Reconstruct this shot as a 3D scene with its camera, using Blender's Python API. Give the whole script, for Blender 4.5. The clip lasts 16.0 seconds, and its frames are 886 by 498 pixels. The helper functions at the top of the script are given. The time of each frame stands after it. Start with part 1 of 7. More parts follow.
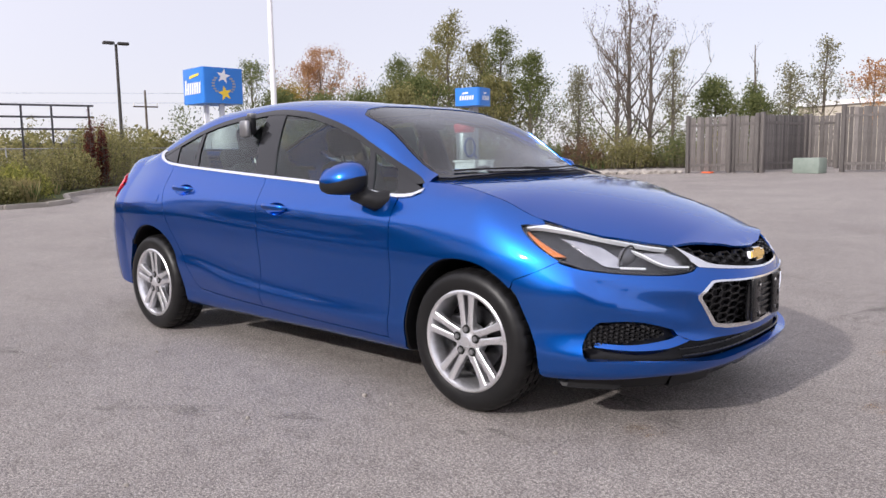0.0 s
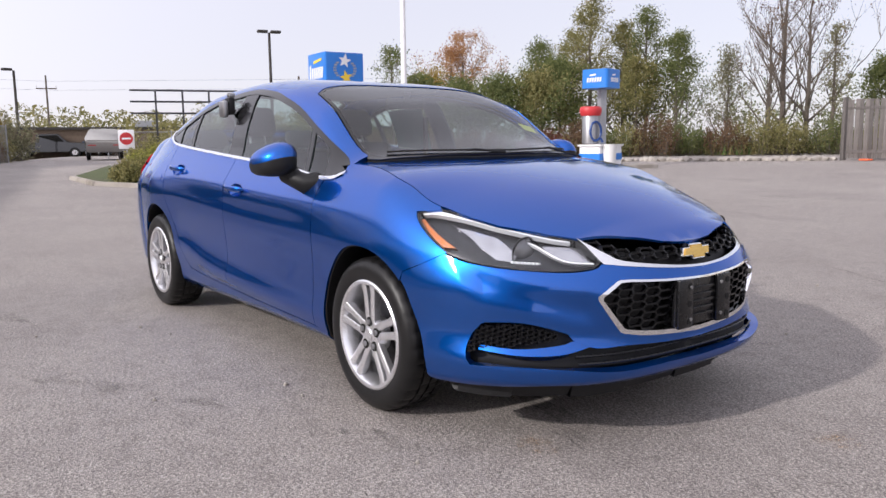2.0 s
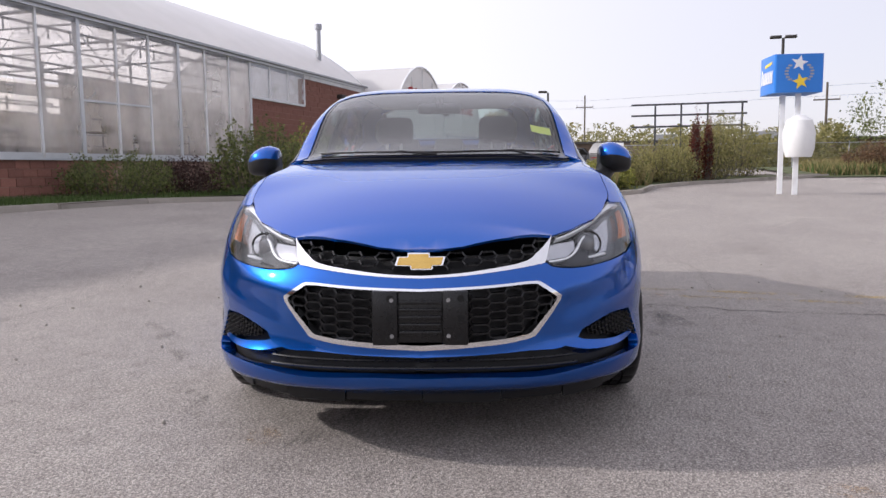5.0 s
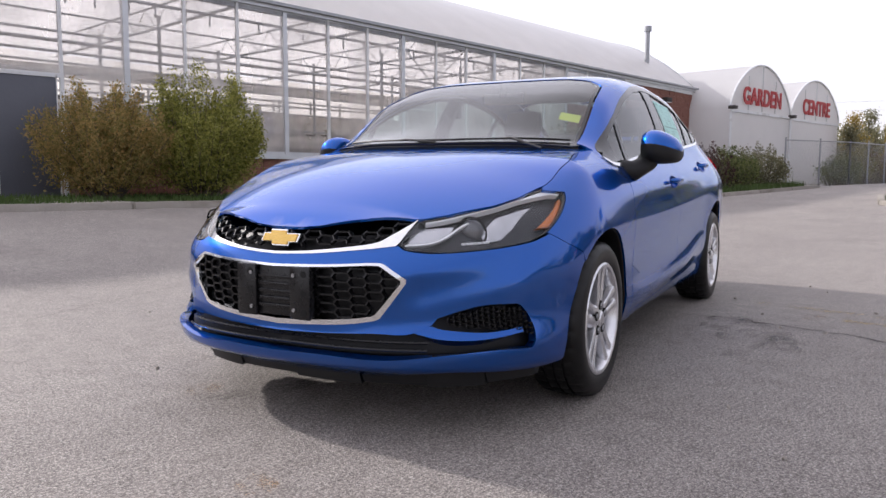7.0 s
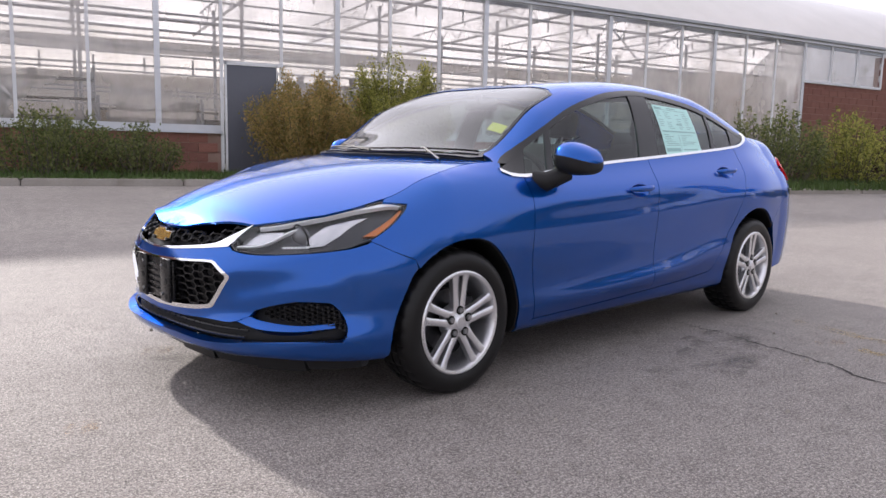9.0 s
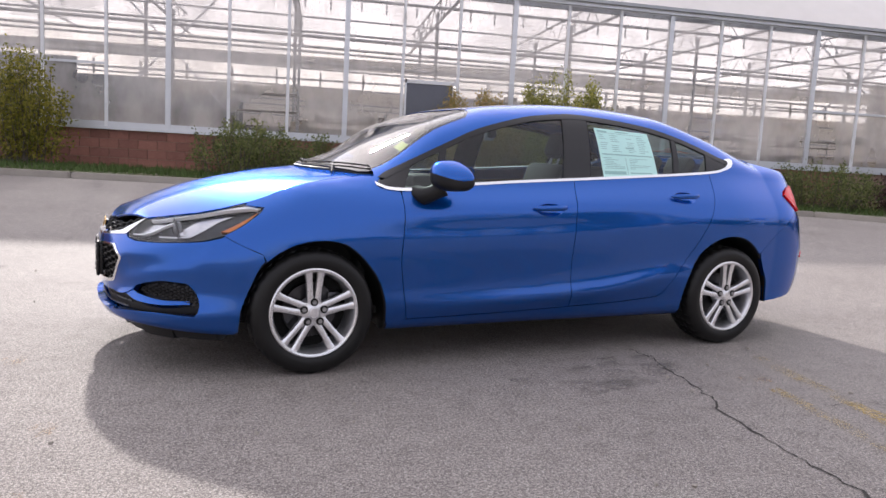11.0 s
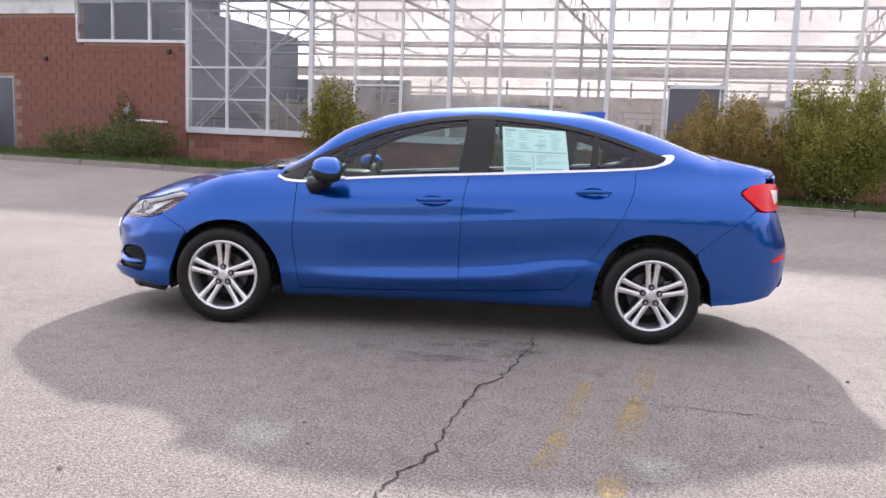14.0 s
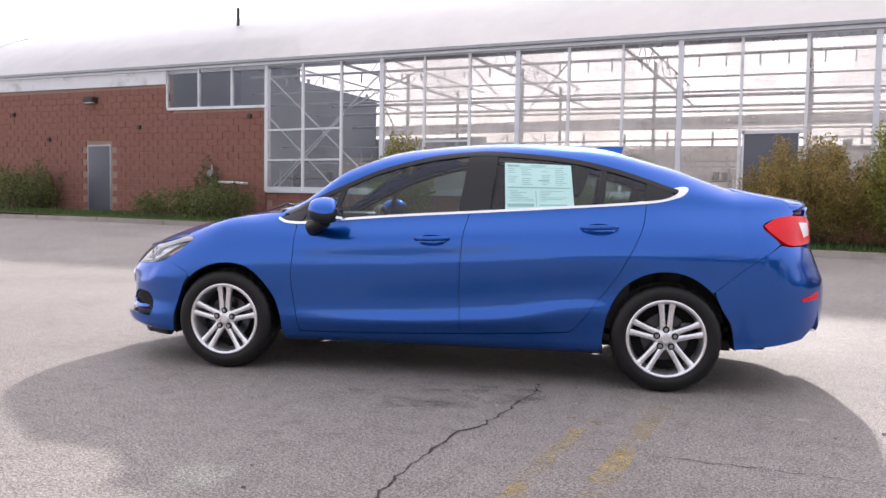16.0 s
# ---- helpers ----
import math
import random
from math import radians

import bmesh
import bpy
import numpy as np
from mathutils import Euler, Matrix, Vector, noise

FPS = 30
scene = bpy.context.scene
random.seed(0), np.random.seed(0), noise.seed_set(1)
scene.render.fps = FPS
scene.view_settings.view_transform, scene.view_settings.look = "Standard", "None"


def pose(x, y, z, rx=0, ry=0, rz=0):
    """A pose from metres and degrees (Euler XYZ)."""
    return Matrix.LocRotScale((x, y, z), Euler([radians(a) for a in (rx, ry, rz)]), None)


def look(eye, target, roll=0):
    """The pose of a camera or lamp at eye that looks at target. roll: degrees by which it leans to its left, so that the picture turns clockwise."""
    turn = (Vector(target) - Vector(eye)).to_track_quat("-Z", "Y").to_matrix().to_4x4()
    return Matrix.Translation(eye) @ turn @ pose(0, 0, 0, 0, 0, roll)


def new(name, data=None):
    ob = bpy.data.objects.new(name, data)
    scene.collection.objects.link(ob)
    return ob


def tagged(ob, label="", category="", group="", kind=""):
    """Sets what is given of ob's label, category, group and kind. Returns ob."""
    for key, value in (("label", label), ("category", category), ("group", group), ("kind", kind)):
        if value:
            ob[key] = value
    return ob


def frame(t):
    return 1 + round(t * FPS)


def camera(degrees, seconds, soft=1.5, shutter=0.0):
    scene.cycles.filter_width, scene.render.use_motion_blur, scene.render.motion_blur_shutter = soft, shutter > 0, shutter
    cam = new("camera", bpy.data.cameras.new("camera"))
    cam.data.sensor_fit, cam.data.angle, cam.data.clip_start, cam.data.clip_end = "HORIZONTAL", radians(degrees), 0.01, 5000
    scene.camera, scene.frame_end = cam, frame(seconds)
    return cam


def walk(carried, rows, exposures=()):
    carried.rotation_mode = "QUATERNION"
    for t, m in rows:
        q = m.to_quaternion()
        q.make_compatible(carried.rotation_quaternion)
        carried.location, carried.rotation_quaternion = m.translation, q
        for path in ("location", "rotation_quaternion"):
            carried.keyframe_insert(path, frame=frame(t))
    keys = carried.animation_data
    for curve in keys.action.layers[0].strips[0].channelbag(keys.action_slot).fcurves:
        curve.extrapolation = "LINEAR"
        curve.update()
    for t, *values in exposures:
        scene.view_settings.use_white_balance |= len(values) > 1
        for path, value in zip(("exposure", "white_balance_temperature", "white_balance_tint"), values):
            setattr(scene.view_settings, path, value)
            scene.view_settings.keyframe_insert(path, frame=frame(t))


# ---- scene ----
cam = camera(59.9, 16.0)
PATH = [
    (0, (4.236, -2.262, 1.103), (2.555, -1.205, 0.866), -1.0),
    (0.5, (4.236, -2.151, 1.104), (2.545, -1.106, 0.881), -1.8),
    (1, (4.339, -1.926, 1.085), (2.614, -0.939, 0.864), -1.7),
    (1.5, (4.414, -1.632, 1.073), (2.637, -0.745, 0.834), -1.6),
    (2, (4.476, -1.252, 1.072), (2.625, -0.546, 0.801), -0.7),
    (2.5, (4.566, -0.827, 1.071), (2.667, -0.272, 0.783), -0.0),
    (3, (4.595, -0.383, 1.06), (2.643, -0.044, 0.789), 0.5),
    (3.5, (4.639, 0.076, 1.052), (2.661, 0.165, 0.774), 0.0),
    (3.7, (4.646, 0.26, 1.046), (2.665, 0.254, 0.771), -0.0),
    (5.8, (4.243, 2.09, 0.924), (2.502, 1.124, 0.74), -0.9),
    (6, (4.136, 2.218, 0.907), (2.443, 1.169, 0.727), -0.8),
    (6.5, (3.893, 2.535, 0.898), (2.331, 1.303, 0.696), -0.0),
    (7, (3.682, 2.855, 0.895), (2.252, 1.471, 0.695), 0.1),
    (7.5, (3.446, 3.161, 0.895), (2.125, 1.673, 0.687), 0.6),
    (8, (3.195, 3.465, 0.93), (1.997, 1.879, 0.706), 0.3),
    (8.2, (3.087, 3.575, 0.962), (1.949, 1.946, 0.728), 0.2),
    (10.3, (1.642, 4.702, 1.111), (1.126, 2.789, 0.844), 2.6),
    (10.5, (1.485, 4.793, 1.116), (1.034, 2.861, 0.857), 2.4),
    (11, (1.049, 4.958, 1.124), (0.73, 2.999, 0.877), 3.0),
    (11.5, (0.59, 5.117, 1.14), (0.439, 3.138, 0.894), 3.0),
    (12, (0.094, 5.202, 1.15), (0.127, 3.218, 0.899), 3.2),
    (12.5, (-0.384, 5.323, 1.166), (-0.166, 3.353, 0.898), 2.6),
    (13, (-0.907, 5.362, 1.165), (-0.498, 3.423, 0.893), 2.7),
    (13.5, (-1.402, 5.37, 1.173), (-0.857, 3.466, 0.892), 2.6),
    (14, (-1.83, 5.317, 1.175), (-1.186, 3.442, 0.913), 2.3),
    (14.5, (-2.157, 5.195, 1.18), (-1.401, 3.358, 0.947), 1.0),
    (15, (-2.382, 5.104, 1.156), (-1.52, 3.309, 0.969), 0.7),
    (15.5, (-2.383, 5.007, 1.098), (-1.519, 3.209, 0.95), 1.3),
    (16, (-2.29, 4.937, 1.061), (-1.416, 3.142, 0.944), 1.0),
]
walk(cam, [(t, look(eye, target, roll)) for t, eye, target, roll in PATH],
     [(0, -.25, 6350, 15), (3.5, -.25, 6350, 14.5), (7, -.21, 6350, 14), (8.2, -.07, 6380, 14), (11, .04, 6450, 14.5), (13.5, .25, 6480, 15.5), (16, .23, 6480, 14.5)])

# ---- light ----
SUN_WAY = Vector((.40, -1.757, 1.0)).normalized()  # towards the sun
SUN_HEIGHT = math.asin(SUN_WAY.z)
w = bpy.data.worlds.new("sky")
scene.world = w
w.use_nodes = True
sky = w.node_tree.nodes.new("ShaderNodeTexSky")
sky.sky_type, sky.sun_disc = "NISHITA", False
sky.sun_elevation, sky.sun_rotation = SUN_HEIGHT, math.atan2(SUN_WAY.x, SUN_WAY.y)
sky.air_density, sky.dust_density, sky.ozone_density, sky.altitude = 1.0, 1.5, 1.5, 200
veil = w.node_tree.nodes.new("ShaderNodeMix")  # thin high cloud over the whole sky
veil.data_type = "RGBA"
veil.inputs[0].default_value = .72
where, along = w.node_tree.nodes.new("ShaderNodeTexCoord"), w.node_tree.nodes.new("ShaderNodeVectorMath")
along.operation, along.inputs[1].default_value = "DOT_PRODUCT", SUN_WAY
glow = w.node_tree.nodes.new("ShaderNodeMapRange")  # the cloud is brighter around the sun
glow.interpolation_type = "SMOOTHSTEP"
glow.inputs[1].default_value, glow.inputs[2].default_value = -.45, 1.0
cloud = w.node_tree.nodes.new("ShaderNodeMix")
cloud.data_type = "RGBA"
cloud.inputs[6].default_value, cloud.inputs[7].default_value = (7.7, 7.5, 8.0, 1), (14.5, 14.0, 14.6, 1)
w.node_tree.links.new(where.outputs["Generated"], along.inputs[0])
w.node_tree.links.new(along.outputs["Value"], glow.inputs[0])
w.node_tree.links.new(glow.outputs[0], cloud.inputs[0])
w.node_tree.links.new(cloud.outputs[2], veil.inputs[7])
w.node_tree.links.new(sky.outputs[0], veil.inputs[6])
w.node_tree.links.new(veil.outputs[2], w.node_tree.nodes["Background"].inputs[0])
w.node_tree.nodes["Background"].inputs[1].default_value = .15
lamp = bpy.data.lights.new("sun", "SUN")
lamp.energy, lamp.angle, lamp.color = 4.3, radians(1.7), (1.0, .955, .89)
sun = new("sun", lamp)
sun.matrix_world = look((0, 0, 30), Vector((0, 0, 30)) - SUN_WAY)

# ---- materials ----
def nodes_of(name):
    m = bpy.data.materials.new(name)
    m.use_nodes = True
    return m, m.node_tree.nodes, m.node_tree.links, m.node_tree.nodes["Principled BSDF"]


def noise_node(n, l, scale, detail=4, coord="Object", stretch=(1, 1, 1), rough=.55):
    tc, mp, nz = n.new("ShaderNodeTexCoord"), n.new("ShaderNodeMapping"), n.new("ShaderNodeTexNoise")
    mp.inputs["Scale"].default_value = stretch
    nz.inputs["Scale"].default_value, nz.inputs["Detail"].default_value, nz.inputs["Roughness"].default_value = scale, detail, rough
    l.new(tc.outputs[coord], mp.inputs[0]), l.new(mp.outputs[0], nz.inputs["Vector"])
    return nz.outputs[0]


def ramp_node(n, l, fac, stops):
    r = n.new("ShaderNodeValToRGB")
    while len(r.color_ramp.elements) < len(stops):
        r.color_ramp.elements.new(.5)
    for e, (p, c) in zip(r.color_ramp.elements, stops):
        e.position, e.color = p, (*c, 1) if len(c) == 3 else c
    l.new(fac, r.inputs[0])
    return r.outputs[0]


def mix_node(n, l, fac, a, b, kind="MIX"):
    x = n.new("ShaderNodeMix")
    x.data_type, x.blend_type = "RGBA", kind
    for sock, v in ((x.inputs[0], fac), (x.inputs[6], a), (x.inputs[7], b)):
        if isinstance(v, (int, float)):
            sock.default_value = v
        elif isinstance(v, tuple):
            sock.default_value = (*v, 1)
        else:
            l.new(v, sock)
    return x.outputs[2]


def material(name, a, b=None, rough=.5, metal=0.0, scale=6.0, fine=60.0, bump=0.0, coat=0.0, spec=.5, stretch=(1, 1, 1), vary=.0, dirt=None):
    """A surface between two colours at two scales of noise, with relief; vary: brightness from piece to piece; dirt: a third colour in patches."""
    m, n, l, p = nodes_of(name)
    b = b or tuple(min(1, c * 1.25 + .004) for c in a)
    big, small = noise_node(n, l, scale, 5, stretch=stretch), noise_node(n, l, fine, 3, stretch=stretch)
    col = ramp_node(n, l, big, ((.3, a), (.7, b)))
    col = mix_node(n, l, .5, col, ramp_node(n, l, small, ((.3, a), (.7, b))))
    if dirt:
        col = mix_node(n, l, ramp_node(n, l, noise_node(n, l, scale * .45, 6), ((.55, (0, 0, 0)), (.72, (1, 1, 1)))), col, dirt)
    if vary:
        info, h = n.new("ShaderNodeObjectInfo"), n.new("ShaderNodeHueSaturation")
        mr = n.new("ShaderNodeMapRange")
        mr.inputs[3].default_value, mr.inputs[4].default_value = 1 - vary, 1 + vary
        l.new(info.outputs["Random"], mr.inputs[0]), l.new(mr.outputs[0], h.inputs["Value"]), l.new(col, h.inputs["Color"])
        col = h.outputs[0]
    l.new(col, p.inputs["Base Color"])
    p.inputs["Metallic"].default_value, p.inputs["Specular IOR Level"].default_value = metal, spec
    p.inputs["Coat Weight"].default_value, p.inputs["Coat Roughness"].default_value = coat, .04
    mr = n.new("ShaderNodeMapRange")
    mr.inputs[3].default_value, mr.inputs[4].default_value = max(.02, rough * .85), min(1, rough * 1.15)
    l.new(small, mr.inputs[0]), l.new(mr.outputs[0], p.inputs["Roughness"])
    if bump:
        bp = n.new("ShaderNodeBump")
        bp.inputs["Strength"].default_value, bp.inputs["Distance"].default_value = .6, bump
        l.new(small, bp.inputs["Height"]), l.new(bp.outputs[0], p.inputs["Normal"])
    return m


def slant_gloss(n, l, ior):
    """Share of light that a thin pane mirrors, the same from both of its sides."""
    f0 = ((ior - 1) / (ior + 1)) ** 2
    lw, pw, mr = n.new("ShaderNodeLayerWeight"), n.new("ShaderNodeMath"), n.new("ShaderNodeMapRange")
    pw.operation, pw.inputs[1].default_value = "POWER", 4.2
    mr.inputs[3].default_value, mr.inputs[4].default_value = f0, 1.0
    lw.inputs[0].default_value = .5
    l.new(lw.outputs["Facing"], pw.inputs[0]), l.new(pw.outputs[0], mr.inputs[0])
    return mr.outputs[0]


def clear_glass(name, tint, gloss=.02, ior=1.45):
    """Thin pane: what is behind it, tinted, with the mirror image that grows at a slant."""
    m, n, l, p = nodes_of(name)
    n.remove(p)
    t, g, x = n.new("ShaderNodeBsdfTransparent"), n.new("ShaderNodeBsdfGlossy"), n.new("ShaderNodeMixShader")
    t.inputs[0].default_value, g.inputs["Roughness"].default_value = (*tint, 1), gloss
    l.new(slant_gloss(n, l, ior), x.inputs[0]), l.new(t.outputs[0], x.inputs[1]), l.new(g.outputs[0], x.inputs[2])
    l.new(x.outputs[0], n["Material Output"].inputs[0])
    return m


# ---- building ----
def thing(name, label, category, m=None, group="", kind=""):
    ob = new(name)
    ob.empty_display_size = .2
    if m:
        ob.matrix_world = m
    return tagged(ob, label, category, group, kind)


def part(name, bm, material, parent=None, label="", smooth_angle=40):
    """Links a bmesh as one mesh object under a thing or a part."""
    me = bpy.data.meshes.new(name)
    bmesh.ops.recalc_face_normals(bm, faces=bm.faces[:])
    for e in bm.edges:
        if len(e.link_faces) == 2 and e.calc_face_angle(0) > radians(smooth_angle):
            e.smooth = False
    for f in bm.faces:
        f.smooth = smooth_angle > 0
    bm.to_mesh(me)
    bm.free()
    me.materials.append(material)
    ob = new(name, me)
    ob.parent = parent
    return tagged(ob, label)


def whole(name, bm, material, label, category, m=None, group="", kind="", smooth_angle=40):
    ob = part(name, bm, material, None, "", smooth_angle)
    if m:
        ob.matrix_world = m
    return tagged(ob, label, category, group, kind)


def block(bm, lo, hi, bevel=0.0, m=None):
    r = bmesh.ops.create_cube(bm, size=1)["verts"]
    for v in r:
        v.co = Vector([(lo[i] + hi[i]) / 2 + v.co[i] * (hi[i] - lo[i]) for i in range(3)])
    if bevel:
        es = list({e for v in r for e in v.link_edges})
        r = bmesh.ops.bevel(bm, geom=es, offset=bevel, segments=2, affect="EDGES", profile=.5)["verts"] + [v for v in r if v.is_valid]
        r = list({v for v in r if v.is_valid})
    if m:
        bmesh.ops.transform(bm, matrix=m, verts=r)
    return r


def bx(lo, hi, bevel=0.0, m=None):
    bm = bmesh.new()
    block(bm, lo, hi, bevel, m)
    return bm


def tube(bm, pts, radius, sides=8, cap=True):
    """A round bar along points; radius: one number, or one for each point."""
    pts = [Vector(p) for p in pts]
    rs = [float(r) for r in radius] if isinstance(radius, (list, tuple)) else [float(radius)] * len(pts)
    rings, ref = [], Vector((0, 0, 1))
    for i, p in enumerate(pts):
        d = (pts[min(i + 1, len(pts) - 1)] - pts[max(i - 1, 0)]).normalized()
        if i == 0:
            ref = Vector((0, 0, 1)) if abs(d.z) < .9 else Vector((1, 0, 0))
        a = d.cross(ref).normalized()
        b = a.cross(d)
        ref = b
        rings.append([bm.verts.new(p + rs[i] * (math.cos(k * math.tau / sides) * a + math.sin(k * math.tau / sides) * b)) for k in range(sides)])
    for r, s in zip(rings, rings[1:]):
        for k in range(sides):
            bm.faces.new((r[k], r[(k + 1) % sides], s[(k + 1) % sides], s[k]))
    if cap:
        bm.faces.new(rings[0]), bm.faces.new(rings[-1][::-1])
    return bm


def tb(pts, radius, sides=8):
    return tube(bmesh.new(), pts, radius, sides)


def beam(bm, a, b, w, h, up=(0, 0, 1)):
    """A square bar from a to b, w wide and h high."""
    a, b = Vector(a), Vector(b)
    d = (b - a).normalized()
    s = d.cross(Vector(up))
    s = s.normalized() if s.length > 1e-4 else Vector((1, 0, 0))
    u = s.cross(d)
    vs = [bm.verts.new(p + s * i * w / 2 + u * j * h / 2) for p in (a, b) for i, j in ((-1, -1), (1, -1), (1, 1), (-1, 1))]
    for f in ((0, 1, 2, 3), (7, 6, 5, 4), (0, 4, 5, 1), (1, 5, 6, 2), (2, 6, 7, 3), (3, 7, 4, 0)):
        bm.faces.new([vs[i] for i in f])
    return bm


def lathe(profile, n=48, bm=None):
    """Turns (radius, y) points about the y axis."""
    bm = bm or bmesh.new()
    rings = [[bm.verts.new((r * math.cos(k * math.tau / n), y, r * math.sin(k * math.tau / n))) for k in range(n)] for r, y in profile]
    for a, b in zip(rings, rings[1:]):
        for k in range(n):
            bm.faces.new((a[k], a[(k + 1) % n], b[(k + 1) % n], b[k]))
    return bm


def spline(pts, n=8):
    """Points along a smooth open curve through pts."""
    p = [np.array(q, float) for q in pts]
    p = [2 * p[0] - p[1]] + p + [2 * p[-1] - p[-2]]
    out = []
    for i in range(1, len(p) - 2):
        for k in range(n):
            t = k / n
            out.append(.5 * (2 * p[i] + (p[i + 1] - p[i - 1]) * t + (2 * p[i - 1] - 5 * p[i] + 4 * p[i + 1] - p[i + 2]) * t ** 2
                             + (3 * p[i] - p[i - 1] - 3 * p[i + 1] + p[i + 2]) * t ** 3))
    out.append(p[-2])
    return [tuple(float(c) for c in q) for q in out]


def inside(poly, x, y):
    c, j = False, len(poly) - 1
    for i in range(len(poly)):
        (xi, yi), (xj, yj) = poly[i][:2], poly[j][:2]
        if (yi > y) != (yj > y) and x < (xj - xi) * (y - yi) / (yj - yi) + xi:
            c = not c
        j = i
    return c



def metallic_paint(name, base, flake):
    """Blue base with coarse flakes and a smoother layer that mirrors in the paint's own colour, under a thin clear coat."""
    m, n, l, p = nodes_of(name)
    col = mix_node(n, l, noise_node(n, l, 900, 2), base, flake)
    x = n.new("ShaderNodeMixShader")
    x.inputs[0].default_value = .38
    for k, (q, rough) in enumerate(((p, .36), (n.new("ShaderNodeBsdfPrincipled"), .14))):
        l.new(col, q.inputs["Base Color"])
        q.inputs["Metallic"].default_value, q.inputs["Roughness"].default_value = .92, rough
        q.inputs["Specular Tint"].default_value = (.15, .50, .95, 1)
        q.inputs["Coat Weight"].default_value, q.inputs["Coat Roughness"].default_value, q.inputs["Coat IOR"].default_value = 1.0, .03, 1.5
        l.new(q.outputs[0], x.inputs[1 + k])
    l.new(x.outputs[0], n["Material Output"].inputs[0])
    return m


PAINT = metallic_paint("blue_metallic_paint", (.0008, .075, .365), (.002, .097, .44))
BLACK_PLASTIC = material("black_plastic", (.009, .009, .010), (.015, .015, .016), .5, 0, 9, 300, .0004, spec=.3)
BLACK_GLOSS = material("gloss_black", (.008, .008, .009), (.012, .012, .013), .12, 0, 9, 200)
# near-black that paints in the shade of holes and recesses
HOLE_SHADE = material("painted_hole_shade", (.004, .004, .004), (.007, .007, .007), .9, 0)
GRILLE_BLACK = material("grille_black", (.005, .005, .006), (.008, .008, .009), .28, 0, spec=.4)
CHROME = material("chrome", (.80, .81, .83), (.86, .87, .88), .07, 1.0)
STEEL = material("grey_steel", (.30, .30, .31), (.42, .42, .43), .38, .9, 20, 200)
STEEL_DARK = material("dark_steel", (.05, .05, .055), (.09, .09, .095), .3, .9)
GOLD = material("gold_badge", (.62, .40, .10), (.74, .50, .16), .25, .75, 30, 300)
ALLOY = material("silver_alloy", (.76, .76, .78), (.84, .84, .86), .28, .88, 12, 500, coat=.5)
RUBBER = material("tyre_rubber", (.006, .006, .0065), (.011, .0105, .0105), .42, 0, 14, 220, .0005, spec=.3)
CLOTH = material("seat_cloth", (.025, .025, .027), (.045, .045, .048), .9, 0, 12, 500, .001)
DASH = material("dash_plastic", (.022, .022, .023), (.034, .034, .035), .6, 0, 12, 400, .0006)
HEADLINER = material("headliner", (.36, .35, .33), (.42, .41, .39), .9, 0, 12, 400)
MIRROR = material("mirror_glass", (.85, .86, .87), (.88, .89, .9), .02, 1.0)
LAMP_WHITE = material("lamp_white", (.84, .85, .87), (.90, .91, .92), .2, 0, coat=.6)
HL_DARK = material("lamp_dark", (.035, .036, .04), (.06, .061, .066), .16, .5)
REFLECTOR = material("lamp_reflector", (.42, .42, .44), (.66, .66, .68), .12, .9, 20, 140, .002)
AMBER = material("amber_plastic", (.52, .13, .02), (.68, .20, .03), .2, 0, 30, 260, .001, coat=.6)
LENS = material("lamp_lens", (.10, .10, .11), (.14, .14, .15), .04, .3, coat=1)
TAIL_RED = material("red_lamp", (.62, .004, .010), (.76, .008, .018), .2, 0, 10, 90, coat=.1, spec=.2)
PAPER = material("pale_paper", (.50, .80, .76), (.56, .84, .80), .7, 0)
INK = material("print", (.26, .48, .46), (.34, .54, .52), .7, 0)
YELLOW_PAPER = material("yellow_paper", (.66, .66, .10), (.74, .72, .16), .7, 0)
SCREEN_GLASS = clear_glass("screen_glass", (.66, .75, .73), ior=1.9)
SIDE_GLASS = clear_glass("side_glass", (.62, .72, .70), ior=1.65)
LAMP_GLASS = clear_glass("lamp_glass", (.93, .94, .95))

# --- shape of the car: x ahead, y to its left, z up, half a car mirrored ---
def smooth(xs, ys):
    """A smooth curve through a few keys (monotone cubic)."""
    xs, ys = np.array(xs, float), np.array(ys, float)
    if xs[0] > xs[-1]:
        xs, ys = xs[::-1], ys[::-1]
    h = np.diff(xs)
    d = np.diff(ys) / h
    m = np.zeros(len(xs))
    m[0], m[-1] = d[0], d[-1]
    for i in range(1, len(xs) - 1):
        if d[i - 1] * d[i] > 0:
            w1, w2 = 2 * h[i] + h[i - 1], h[i] + 2 * h[i - 1]
            m[i] = (w1 + w2) / (w1 / d[i - 1] + w2 / d[i])

    def at(x):
        x = np.clip(np.asarray(x, float), xs[0], xs[-1])
        i = np.clip(np.searchsorted(xs, x) - 1, 0, len(xs) - 2)
        t = (x - xs[i]) / h[i]
        a, b = ys[i], ys[i + 1]
        return ((2 * t ** 3 - 3 * t ** 2 + 1) * a + (t ** 3 - 2 * t ** 2 + t) * h[i] * m[i]
                + (-2 * t ** 3 + 3 * t ** 2) * b + (t ** 3 - t ** 2) * h[i] * m[i + 1])
    return at


